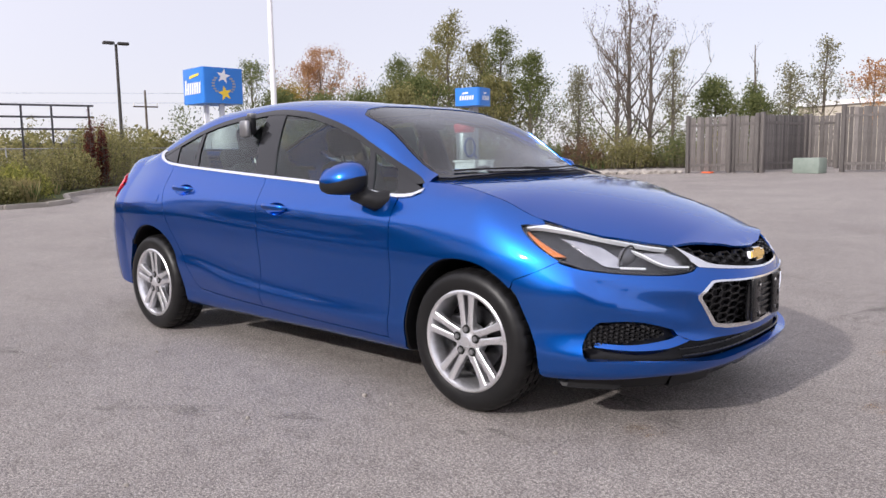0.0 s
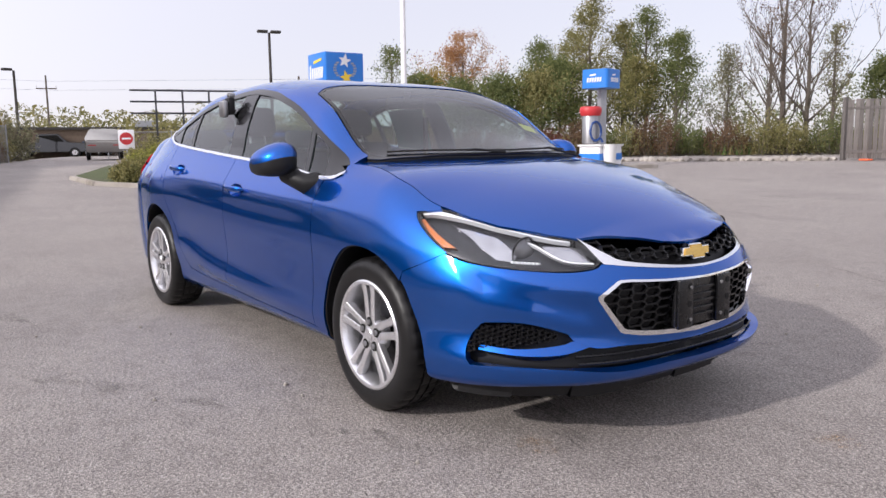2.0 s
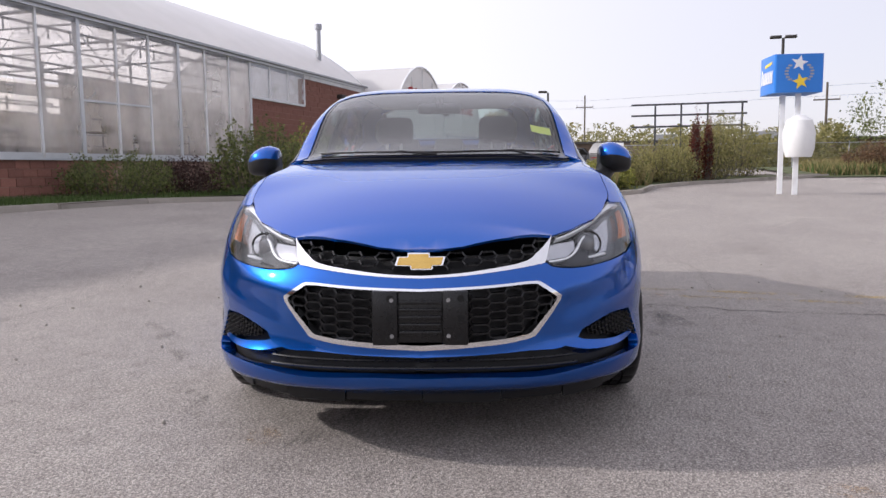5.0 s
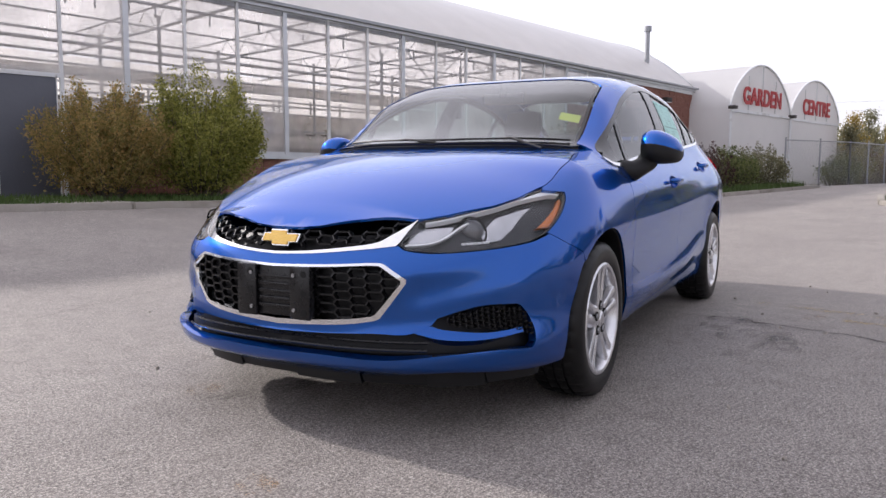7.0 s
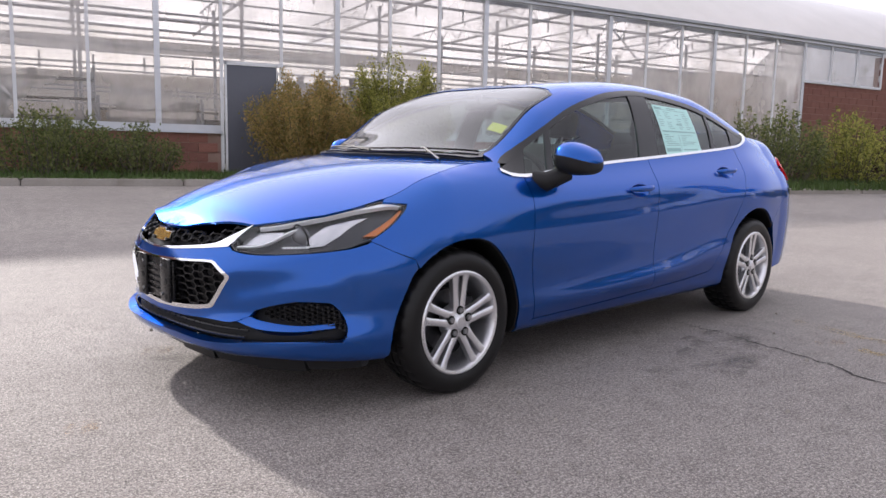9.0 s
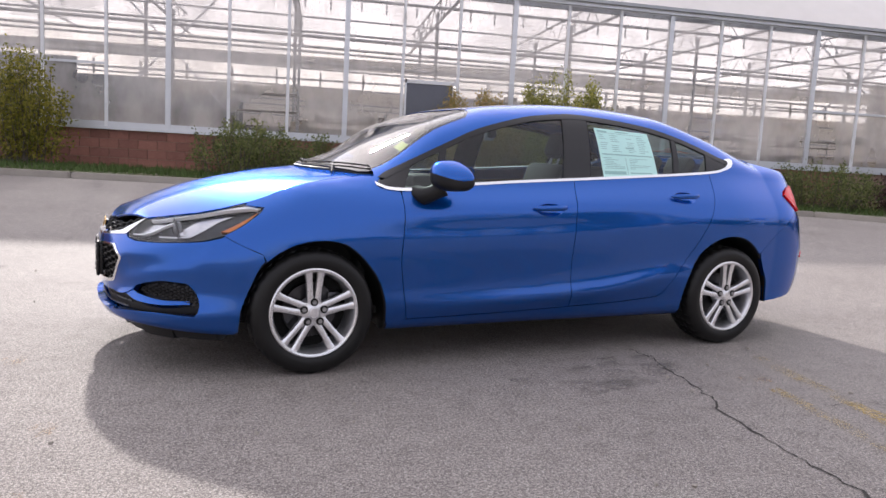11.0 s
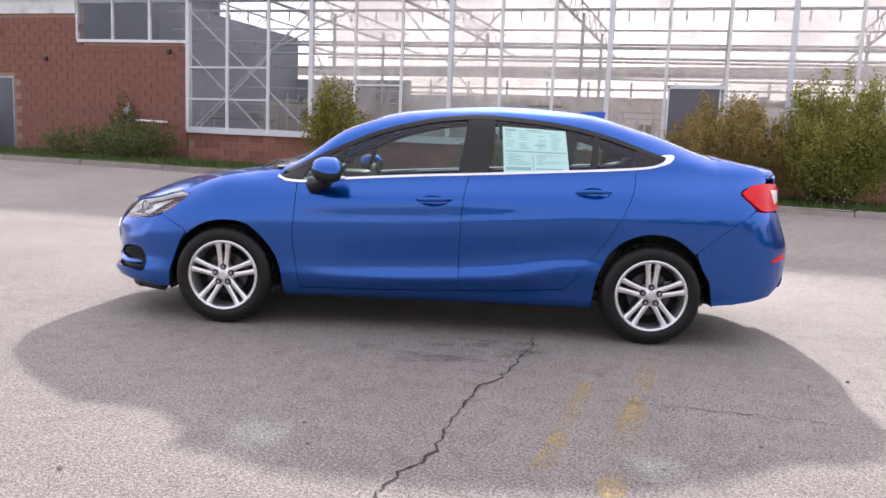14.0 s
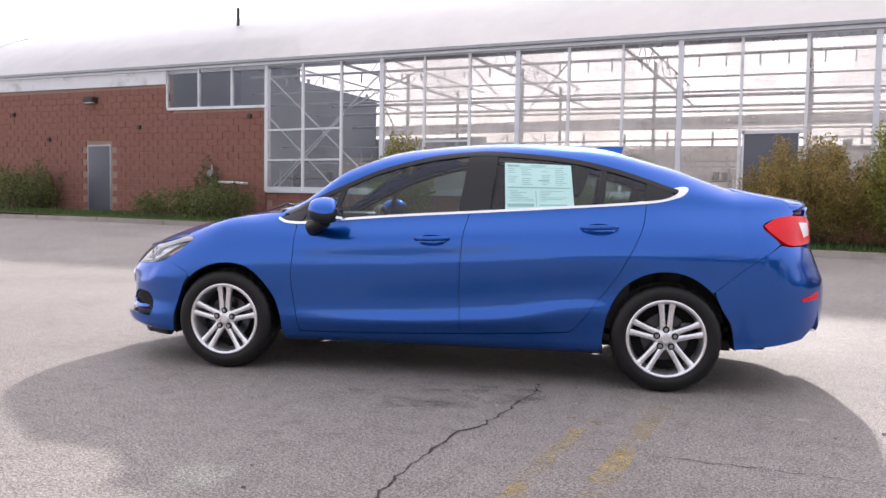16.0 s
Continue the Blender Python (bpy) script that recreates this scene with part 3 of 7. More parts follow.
# curved roof
SPAN, RISE = 5.6, 2.6
roof = bmesh.new()
arc = [(WALL + .05 - t * SPAN * 2, RISE * (1 - (1 - 2 * t) ** 2) + .08) for t in np.linspace(0, 1, 25)]
rings = [[roof.verts.new((x, y, eave(x) + z)) for y, z in arc] for x in np.linspace(GH_W - .25, GH_E, 46)]
for r, s in zip(rings, rings[1:]):
    for i in range(24):
        roof.faces.new((r[i], r[i + 1], s[i + 1], s[i]))
part("roof", roof, ROOF_FILM, GH, "curved white translucent roof")
for x in (GH_W - .2, GH_E - .02):
    bm = bmesh.new()
    bm.faces.new([bm.verts.new((x, y, eave(x) + z)) for y, z in arc[:] + [(arc[-1][0], -4), (arc[0][0] - .02, -4)]])
    part("gable_wall", bm, ALU_WHITE, GH, "white end wall")
    part("roof_edge", tb([(x, y, eave(x) + z + .01) for y, z in arc], .04, 6), ALU_WHITE, GH)
bm = bmesh.new()
BACKY = WALL - SPAN * 2 + .1
bm.faces.new([bm.verts.new(v) for v in ((GH_W, BACKY, 2.8), (GH_E, BACKY, 2.8), (GH_E, BACKY, eave(GH_E)), (GH_W, BACKY, eave(GH_W)))])
part("back_glazing", bm, BACK_FILM, GH, "hazy back glazing")
GREY_SHEET = material("grey_sheet", (.54, .51, .48), (.66, .63, .59), .7, 0, .6, 12)
# blue-grey colour for the shade inside the east bays
BAY_SHADE = material("blue_grey_bay_shade", (.06, .08, .11), (.14, .16, .20), .6, 0, .7, 9)
BROWN_BOARD = material("brown_board", (.22, .13, .08), (.30, .19, .12), .8, 0, 1.2, 20)
part("back_wall", bx((GH_W, BACKY - .2, 0), (GH_E, BACKY - .05, 3.25)), GREY_SHEET, GH, "grey boarded back wall")
part("shade_curtain", bx((GH_W, BACKY + .12, 3.92), (GH_E, BACKY + .16, 4.32)), GREY_SHEET, GH, "grey rolled shade curtain along the back")
for q in np.arange(-19, 13, 1.55):
    part("glazing_bar", bx((q, BACKY + .03, 3.25), (q + .07, BACKY + .09, 3.78)), GALV, GH)
part("glazing_rail", bx((GH_W, BACKY + .03, 3.47), (GH_E, BACKY + .09, 3.54)), GALV, GH)
part("inside_floor", bx((GH_W, BACKY, .25), (GH_E, WALL - .25, .45)), CONCRETE, GH)
# added dark sheets stand in for the dim inside of the east bays
for q, top in ((3.6, 2.5), (6.2, 3.0), (8.6, 3.5)):
    part("partition", bx((q, -21.0 + q * .02, .4), (13.2, -20.9 + q * .02, top)), BAY_SHADE, GH, "blue-grey sheet added to darken the bays inside")
part("partition", bx((13.4, -16.2, .4), (GH_E - .3, -16.05, 6.6)), BAY_SHADE, GH, "blue-grey sheet added to darken the bays inside")
part("partition", bx((13.2, -20.8, .4), (13.35, WALL - .3, 5.0)), BAY_SHADE, GH, "blue-grey sheet added across the end to darken it")
part("board", bx((9.5, -16.2, .5), (11.2, -16.1, 2.2)), BROWN_BOARD, GH, "brown board leaning inside")
part("partition", bx((GH_W + .3, -20.9, .4), (-18.6, -20.75, 4.4)), GREY_SHEET, GH, "grey boarded partition inside")
# pipes, trusses and posts inside
rng = random.Random(11)
for y, dz, r in ((-13.25, -.28, .05), (-13.3, -.75, .03), (-14.2, -.95, .04), (-16.6, -1.0, .05), (-17.5, -.6, .07), (-18.8, -1.2, .05), (-21.6, -1.1, .05), (-22.8, -.4, .06), (-14.8, -2.2, .03), (-19.4, -2.3, .035), (-13.5, -2.75, .025), (-16.0, -2.9, .03)):
    part("pipe", tb([(x, y, eave(x) + dz) for x in np.linspace(-19, 13, 5)], r * .72, 6), GALV, GH, "grey pipe running through the greenhouse")
for k in range(-14, 11, 3):
    x = col_x(k + 1)
    for y in (-16.5, -20.2):
        part("inner_post", tb([(x, y, .4), (x, y, eave(x) + .2)], .05, 6), GALV, GH)
    bm = bmesh.new()
    tube(bm, [(x, WALL - .1, eave(x) - .1), (x, BACKY, eave(x) - .1)], .04, 6)
    for j in range(1, 8):
        y0 = WALL - .3 - j * 1.2
        tube(bm, [(x, y0, eave(x) - .1), (x, y0 - .6, eave(x) + .45), (x, y0 - 1.2, eave(x) - .1)], .013, 5)
    tube(bm, [(x, WALL - 1.3, eave(x) + .45), (x, BACKY + 1.3, eave(x) + .45)], .03, 6)
    part("roof_truss", bm, GALV, GH, "grey roof truss")
for k in range(-14, 10):
    for q in (.3, .75):
        x = col_x(k + q)
        part("bracket", beam(bmesh.new(), (x, -13.25, eave(x) - .28), (x, -13.25, eave(x) - .55), .03, .03), GALV, GH)
for x0, x1, z0, z1 in ((col_x(10), col_x(7), 1, 4.6), (col_x(7), col_x(10), 1, 4.6), (col_x(-8), col_x(-10), 2, 4.4), (col_x(-10), col_x(-8), 2, 4.4), (col_x(5), col_x(3), 1.4, 4.5), (col_x(3), col_x(5), 1.4, 4.5), (col_x(10), col_x(8), 3.1, 1.2), (col_x(8), col_x(10), 3.1, 1.2), (col_x(7), col_x(6), 3.3, 1.2), (col_x(8), col_x(6), 3.2, 4.6)):
    part("wire_brace", tb([(x0, WALL - .12, z0 + .35), (x1, WALL - .12, z1)], .020, 5), ALU, GH, "diagonal brace")
for x, y, w, d, h, mt in ((10.6, -16.5, 1.9, 1.5, 2.5, TAN), (8.2, -15.8, 1.3, 1.2, 1.7, DARK_INSIDE), (3.5, -15.2, 4.2, 1.4, 1.55, DARK_INSIDE), (-4.5, -15.4, 3.6, 1.4, 1.45, TAN), (-9.5, -15.2, 3.4, 1.4, 1.5, DARK_INSIDE), (-14.5, -15.4, 3.6, 1.4, 1.55, TAN), (6.4, -14.6, .5, .4, 1.7, TAN), (1.6, -14.5, .45, .4, 1.75, TAN), (-2.8, -14.6, .5, .4, 1.7, TAN), (4, -19, 12, 2, 1.7, DARK_INSIDE), (-10, -19, 12, 2, 1.7, DARK_INSIDE)):
    b = whole("potting_bench" if w > 1 else "curtain", bx((x - w / 2, y - d / 2, .45), (x + w / 2, y + d / 2, .45 + h - .5), .03), mt, "wooden bench seen through hazy greenhouse glass" if w > 1 else "pale hanging sheet seen through hazy glass", "bench" if w > 1 else "curtain")
# racks with pots and trays behind the glass
rack_rnd = random.Random(77)
for i, (x, y) in enumerate(((11.2, -14.0), (8.9, -14.6), (5.6, -13.9), (2.6, -14.4), (.6, -13.9), (-3.2, -14.2), (-6.4, -14.0), (-9.2, -14.5), (-12.4, -14.0), (-15.6, -14.3), (9.8, -17.6), (4.4, -17.8), (-2.0, -17.5), (-8.0, -17.8), (-14.0, -17.6))):
    rack = thing("plant_rack", "dark plant rack with trays seen through hazy glass", "plant rack", pose(x, y, .45), group="plant racks")
    w = rack_rnd.uniform(1.4, 2.3)
    tops = [rack_rnd.uniform(.75, .95), rack_rnd.uniform(1.25, 1.5), rack_rnd.uniform(1.75, 2.1)][:rack_rnd.choice((2, 3, 3))]
    for sx in (-1, 1):
        for sy in (-.3, .3):
            part("rack_post", tb([(sx * w / 2, sy, 0), (sx * w / 2, sy, tops[-1] + .25)], .025, 5), GALV, rack)
    for z in tops:
        part("shelf", bx((-w / 2, -.32, z - .03), (w / 2, .32, z)), DARK_INSIDE, rack)
        q = -w / 2 + .1
        while q < w / 2 - .1:
            r = rack_rnd.uniform(.06, .12)
            if rack_rnd.random() < .3:
                part("pot", tb([(q, .1, z), (q, .1, z + r * 1.7)], [r * .75, r], 8), DARK_INSIDE if rack_rnd.random() < .7 else TAN, rack)
            q += r * 2.3
# transoms
for a, b, z in ((5, 6, 2.63), (9, 10, 3.05), (8, 9, 3.05), (9, 10, 2.2), (8, 9, 2.2), (-10, -9, 2.6), (-9, -8, 2.6)):
    part("transom", slanted(bmesh.new(), col_x(a), col_x(b), WALL - .03, WALL + .03, lambda x: z, lambda x: z + .05), ALU, GH)
# grey door in the glazing
door = tagged(part("door_1", bx((col_x(-1) + .12, WALL - .02, foot(-1) - .02), (col_x(0) - .10, WALL + .04, 2.66), .006), DOOR_GREY), "closed grey steel door in the glazed wall", "door", kind="structure")
part("door_frame", slanted(slanted(slanted(bmesh.new(), col_x(-1) + .10, col_x(-1) + .12, WALL - .04, WALL + .055, lambda x: .36, lambda x: 2.72), col_x(0) - .10, col_x(0) - .06, WALL - .04, WALL + .055, lambda x: .36, lambda x: 2.74), col_x(-1) + .03, col_x(0) - .02, WALL - .04, WALL + .055, lambda x: 2.66, lambda x: 2.74), ALU_WHITE, door, "pale door frame")
part("door_handle", tb([(col_x(-1) + .22, WALL + .04, 1.42), (col_x(-1) + .22, WALL + .09, 1.42), (col_x(-1) + .34, WALL + .09, 1.42)], .012, 6), STEEL, door)
part("door_step", bx((col_x(-1), WALL, foot(-1) - .3), (col_x(0), WALL + 3.0, foot(-1) - .02), .01), CONCRETE, door, "concrete path to the door")
door2 = tagged(part("door_2", bx((18.36, WALL - .05, .58), (19.34, WALL - .005, 2.74), .006), DOOR_GREY), "closed grey steel door in the red block wall", "door", kind="structure")
part("door_frame", bx((18.31, WALL - .04, .55), (19.39, WALL - .012, 2.79), .004), GALV, door2)
# wall lamps, pipes and boxes on the walls
for x, z in ((19.08, 4.23), (-25.4, 3.82)):
    lp = whole("wall_lamp", bx((x - .22, WALL - .02, z - .09), (x + .22, WALL + .24, z + .09), .03), POLE_DARK, "dark flood lamp on the block wall", "wall lamp")
    part("lamp_lens", bx((x - .18, WALL + .10, z - .11), (x + .18, WALL + .23, z - .09)), PLASTIC_WHITE, lp)
for x, z in ((17.0, 3.3), (21.2, 3.0), (23.0, 3.9), (12.6, 3.5)):
    whole("junction_box", bx((x - .06, WALL - .02, z - .06), (x + .06, WALL + .07, z + .06), .01), POLE_DARK, "small dark box on the block wall", "junction box")
pv = whole("standpipe", tb([(13.9, WALL + .15, .5), (13.9, WALL + .15, 1.62)], .06, 8), ALU_WHITE, "grey standpipe with a side branch beside the wall", "standpipe")
part("branch", tb([(13.9, WALL + .15, 1.60), (12.7, WALL + .15, 1.56), (12.7, WALL - .05, 1.56)], .035, 8), ALU_WHITE, pv)
part("valve", lathe(((0, -.05), (.10, -.05), (.10, .05), (0, .05)), 16), GALV, pv).location = (13.9, WALL + .2, 1.85)
part("valve_stem", tb([(13.9, WALL + .15, 1.6), (13.9, WALL + .15, 2.1)], .03, 8), GALV, pv)
ch = whole("chimney", tb([(-26.1, -14.0, 5.2), (-26.1, -14.0, 6.8)], .10, 12), GALV, "grey metal flue on the curved roof", "chimney")
part("cap", tb([(-26.1, -14.0, 6.78), (-26.1, -14.0, 7.0)], .16, 12), GALV, ch)
whole("chimney", tb([(15.0, -15.0, 6.2), (15.0, -15.0, 7.32)], .05, 8), POLE_DARK, "thin dark pipe on the curved roof", "chimney")

# ---- garden centre: two hoop houses ----
HOOP_WHITE = material("white_film", (.74, .73, .73), (.82, .81, .81), .45, 0, 1.5, 20, .004)
hn, hl_ = HOOP_WHITE.node_tree.nodes, HOOP_WHITE.node_tree.links
film_t, film_x = hn.new("ShaderNodeBsdfTranslucent"), hn.new("ShaderNodeMixShader")  # thin film lets daylight through
film_t.inputs[0].default_value, film_x.inputs[0].default_value = (.80, .79, .79, 1), .45
hl_.new(hn["Principled BSDF"].outputs[0], film_x.inputs[1]), hl_.new(film_t.outputs[0], film_x.inputs[2]), hl_.new(film_x.outputs[0], hn["Material Output"].inputs[0])
GABLE_Y = -11.0
for x0, x1, top, spring, word in ((-27.6, -34.2, 5.55, 3.55, "GARDEN"), (-34.2, -41.2, 5.45, 3.5, "CENTRE")):
    hh = thing("hoop_house", "white film hoop house with red lettering on its gable", "hoop house", group="garden centre hoop houses")
    c, r = (x0 + x1) / 2, abs(x1 - x0) / 2
    prof = [(c + r * math.cos(a), spring + (top - spring) * (.55 * math.sin(a) + .45 * (1 - math.cos(a) ** 2))) for a in np.linspace(0, math.pi, 25)]
    bm = bmesh.new()
    f = [bm.verts.new((x, GABLE_Y, z)) for x, z in [(x0, -.1)] + prof + [(x1, -.1)]]
    g = [bm.verts.new((x, GABLE_Y - 14, z)) for x, z in [(x0, -.1)] + prof + [(x1, -.1)]]
    bm.faces.new(f)
    for i in range(len(f) - 1):
        bm.faces.new((f[i], f[i + 1], g[i + 1], g[i]))
    part("cover", bm, HOOP_WHITE, hh, "white film cover", 30)
    part("gable_rib", tb([(x, GABLE_Y + .03, z) for x, z in prof], .05, 6), ALU_WHITE, hh)
    part("gable_beam", beam(bmesh.new(), (x0, GABLE_Y + .03, spring - .1), (x1, GABLE_Y + .03, spring - .1), .08, .1), ALU_WHITE, hh)
    for q in (-.45, 0, .45):
        part("gable_stud", beam(bmesh.new(), (c + q * r, GABLE_Y + .02, spring), (c + q * r, GABLE_Y + .02, spring + (top - spring) * (.72 if q else .97)), .03, .05, (0, 1, 0)), ALU_WHITE, hh)
    part("corner_post", tb([(x0, GABLE_Y + .06, 0), (x0, GABLE_Y + .06, spring)], .06, 8), ALU_WHITE, hh)
    part("corner_lamp", bx((x0 - .16, GABLE_Y, spring - .06), (x0 + .16, GABLE_Y + .3, spring + .08), .03), POLE_DARK, hh, "dark lamp at the corner")
    fc = bpy.data.curves.new(word.lower() + "_letters", "FONT")
    fc.body, fc.size, fc.extrude, fc.align_x, fc.align_y = word, .92, .02, "CENTER", "BOTTOM"
    fc.materials.append(LETTER_RED)
    fc.offset = .022
    t = new("lettering", fc)
    t.parent = hh
    t.matrix_world = pose(c, GABLE_Y + .06, spring + .05, 90, 0, 180) @ Matrix.Diagonal((1.14, 1.1, 1, 1))
    tagged(t, "red capital letters")


# ---- vegetation ----
def leaves(bm, pts, size, rnd, flat=.4):
    for p in pts:
        n = Vector((rnd.uniform(-1, 1), rnd.uniform(-1, 1), rnd.uniform(-flat, 1))).normalized()
        a = n.orthogonal().normalized() * size * rnd.uniform(.6, 1.3)
        b = n.cross(a).normalized() * size * rnd.uniform(.45, .85)
        a.rotate(Matrix.Rotation(rnd.uniform(0, 6.28), 3, n)), b.rotate(Matrix.Rotation(rnd.uniform(0, .6), 3, n))
        p = Vector(p)
        bm.faces.new([bm.verts.new(p + q) for q in (-a, -b * .9, a, b)])


def branches(rnd, height, lean, spread_a, levels, first=.25, n_main=9, up=.6, curl=.15):
    """Bars of a tree as (points, radii), and the twig ends."""
    bars, tips = [], []
    r0 = height * .016
    trunk = [Vector((lean * t * t * height + rnd.uniform(-.04, .04) * height * t * .4, rnd.uniform(-.04, .04) * height * t * .4, height * t * .94)) for t in np.linspace(0, 1, 8)]
    bars.append((trunk, [r0 * (1 - .85 * t) + .008 for t in np.linspace(0, 1, 8)]))

    def grow(base, d, length, r, depth):
        pts = [base]
        for i in range(4):
            d = (d + Vector((rnd.uniform(-curl, curl), rnd.uniform(-curl, curl), up * .12 + rnd.uniform(-curl, curl) * .5))).normalized()
            pts.append(pts[-1] + d * length / 4)
        bars.append((pts, [r * (1 - .18 * i) for i in range(5)]))
        tips.extend(pts[2:])
        if depth > 0:
            for i in range(rnd.choice((2, 3, 3))):
                q = pts[rnd.choice((2, 3, 4))]
                grow(q, (d + Vector((rnd.uniform(-.8, .8), rnd.uniform(-.8, .8), rnd.uniform(-.1, .7)))).normalized(), length * rnd.uniform(.45, .65), r * .5, depth - 1)
    for i in range(n_main):
        t = first + (1 - first) * (i + rnd.random() * .6) / n_main
        k = min(6, int(t * 7))
        base = trunk[k].lerp(trunk[k + 1], t * 7 - k)
        a = i * 2.4 + rnd.uniform(-.4, .4)
        length = height * spread_a * (1.15 - t) * rnd.uniform(.75, 1.2)
        grow(base, Vector((math.cos(a), math.sin(a), up + t * .5)).normalized(), length, r0 * .45 * (1.2 - t), levels)
    return bars, tips


def tree(seed, height, leaf, n_leaf, size, label, spread_a=.32, levels=2, lean=.0, cluster=.35, first=.25, n_main=9, up=.6, keep=1.0, floor_leaf=0.0):
    rnd = random.Random(seed)
    bars, tips = branches(rnd, height, lean, spread_a, levels, first, n_main, up)
    ob = thing("tree", label, "tree")
    bm = bmesh.new()
    for i, (p, r) in enumerate(bars):
        tube(bm, p, r, 6 if i == 0 else 4, False)
    part("trunk", bm, BARK, ob)
    if n_leaf:
        tips = [t for t in tips if rnd.random() < keep and t.z > floor_leaf]
        pts = []
        for _ in range(n_leaf):
            t = rnd.choice(tips)
            pts.append(t + Vector((rnd.gauss(0, cluster), rnd.gauss(0, cluster), rnd.gauss(0, cluster * .8))))
        bm = bmesh.new()
        leaves(bm, pts, size, rnd)
        part("crown", bm, leaf, ob, "", 0)
    return ob


def shrub(seed, w, h, leaf, n, size, label, upright=.6, stems=14, base=.8, low=.06):
    rnd = random.Random(seed)
    n, stems, size = int(n * 1.9), stems * 4, size * .82
    ob = thing("shrub", label, "shrub")
    bm, pts = bmesh.new(), []
    for i in range(stems):
        a, rr = rnd.uniform(0, 6.28), w * .5 * math.sqrt(rnd.random())
        top = Vector((math.cos(a) * rr, math.sin(a) * rr, h * (1 - .45 * (rr / (w * .5)) ** 2) * rnd.uniform(.72, 1.05)))
        root = Vector((top.x * (1 - upright * .5) * base, top.y * (1 - upright * .5) * base, 0))
        line_p = [root.lerp(top, t) + Vector((rnd.uniform(-.05, .05), rnd.uniform(-.05, .05), 0)) for t in (0, .3, .6, .85, 1)]
        tube(bm, line_p, [.014, .012, .009, .006, .003], 3, False)
        for _ in range(n // stems):
            t = rnd.betavariate(1.5, 1.15)
            p = root.lerp(top, low + (1.04 - low) * t)
            s = .04 + .10 * w * (1 - t)
            pts.append(p + Vector((rnd.gauss(0, s), rnd.gauss(0, s), rnd.gauss(0, .06))))
    part("woody_base", bm, BARK, ob)
    bm = bmesh.new()
    leaves(bm, [p for p in pts if p.z > .02], size, rnd)
    part("foliage", bm, leaf, ob, "", 0)
    return ob


def put(ob, x, y, z=None, turn=0, scale=1.0):
    ob.matrix_world = pose(x, y, gz(x, y) if z is None else z, 0, 0, turn) @ Matrix.Diagonal((scale, scale, scale, 1))
    return ob


def bed_z(x, y):
    return foot(x) - .02 if y < -9.6 else gz(x, y) + .1


def tuft_field(name, boxes, n, h, mat, label, seed, zf, wide=.012):
    rnd = random.Random(seed)
    bm = bmesh.new()
    for _ in range(n):
        x0, x1, y0, y1 = rnd.choice(boxes)
        x, y = rnd.uniform(x0, x1), rnd.uniform(y0, y1)
        z, a, hh = zf(x, y), rnd.uniform(0, 6.28), h * rnd.uniform(.4, 1.2)
        d = Vector((math.cos(a), math.sin(a), 0))
        q = Vector((x, y, z - .01))
        lean = Vector((rnd.uniform(-.4, .4), rnd.uniform(-.4, .4), 1)) * hh
        bm.faces.new([bm.verts.new(v) for v in (q - d * wide, q + d * wide, q + lean)])
    return whole(name, bm, mat, label, "grass", kind="stuff", smooth_angle=0)


# planted strip before the greenhouse
BED = sheet_mesh("planting_strip", np.arange(-27, 27.1, .9), np.arange(-12.72, -9.58, .52), lambda X, Y: foot(X) - .03 + .02 * np.sin(X * 1.7) * np.cos(Y * 3.1), GRASS_SOIL, "grass strip along the greenhouse wall", "grass strip")
tuft_field("grass", ((-27, 27, -12.6, -9.8),), 26000, .13, GRASS, "green grass along the greenhouse wall", 3, bed_z, .014)
bed_w = sheet_mesh("planting_bed", np.arange(-33, -11.4, .9), np.arange(-9.6, -7.9, .4), lambda X, Y: np.maximum(ground_z(X, Y) + .10, .1), GRASS_SOIL, "planted bed beside the greenhouse end", "planting bed")


def kerb_run(pts, height=.11, width=.16, piece=2.4):
    kt = thing("kerb", "worn grey concrete kerb", "kerb", kind="structure")
    for (x0, y0), (x1, y1) in zip(pts, pts[1:]):
        n = max(1, round(math.hypot(x1 - x0, y1 - y0) / piece))
        for i in range(n):
            a, b = (i + .004) / n, (i + .996) / n
            p, q = (x0 + (x1 - x0) * a, y0 + (y1 - y0) * a), (x0 + (x1 - x0) * b, y0 + (y1 - y0) * b)
            bm = bmesh.new()
            beam(bm, (*p, gz(*p) + height / 2 - .06), (*q, gz(*q) + height / 2 - .06), width, height + .12)
            bmesh.ops.bevel(bm, geom=bm.edges[:], offset=.025, segments=2, affect="EDGES")
            part("kerb_stone", bm, CONCRETE, kt)
    return kt


kerb_run([(27, -9.52), (-9, -9.52), (-12, -7.9), (-27, -7.2)])
kerb_run([(-26.5, -2.5), (-27.5, 9.0), (-24.5, 13.6), (-22.5, 14.0)])
ISLAND = [(-20.2, -3.3), (-17.2, -2.5), (-15.9, -1.4), (-16.3, -.5), (-17.2, .1), (-19.6, .3), (-21.6, 1.3), (-26.8, 6.2)]
kerb_run(ISLAND)
isl = bmesh.new()
isl.faces.new([isl.verts.new((x - .1, y, gz(x, y) + .07)) for x, y in ISLAND + [(-27.4, -2.6)]])
whole("planted_island", isl, GRASS_SOIL, "weedy soil of the planted island", "planted island", kind="structure", smooth_angle=0)

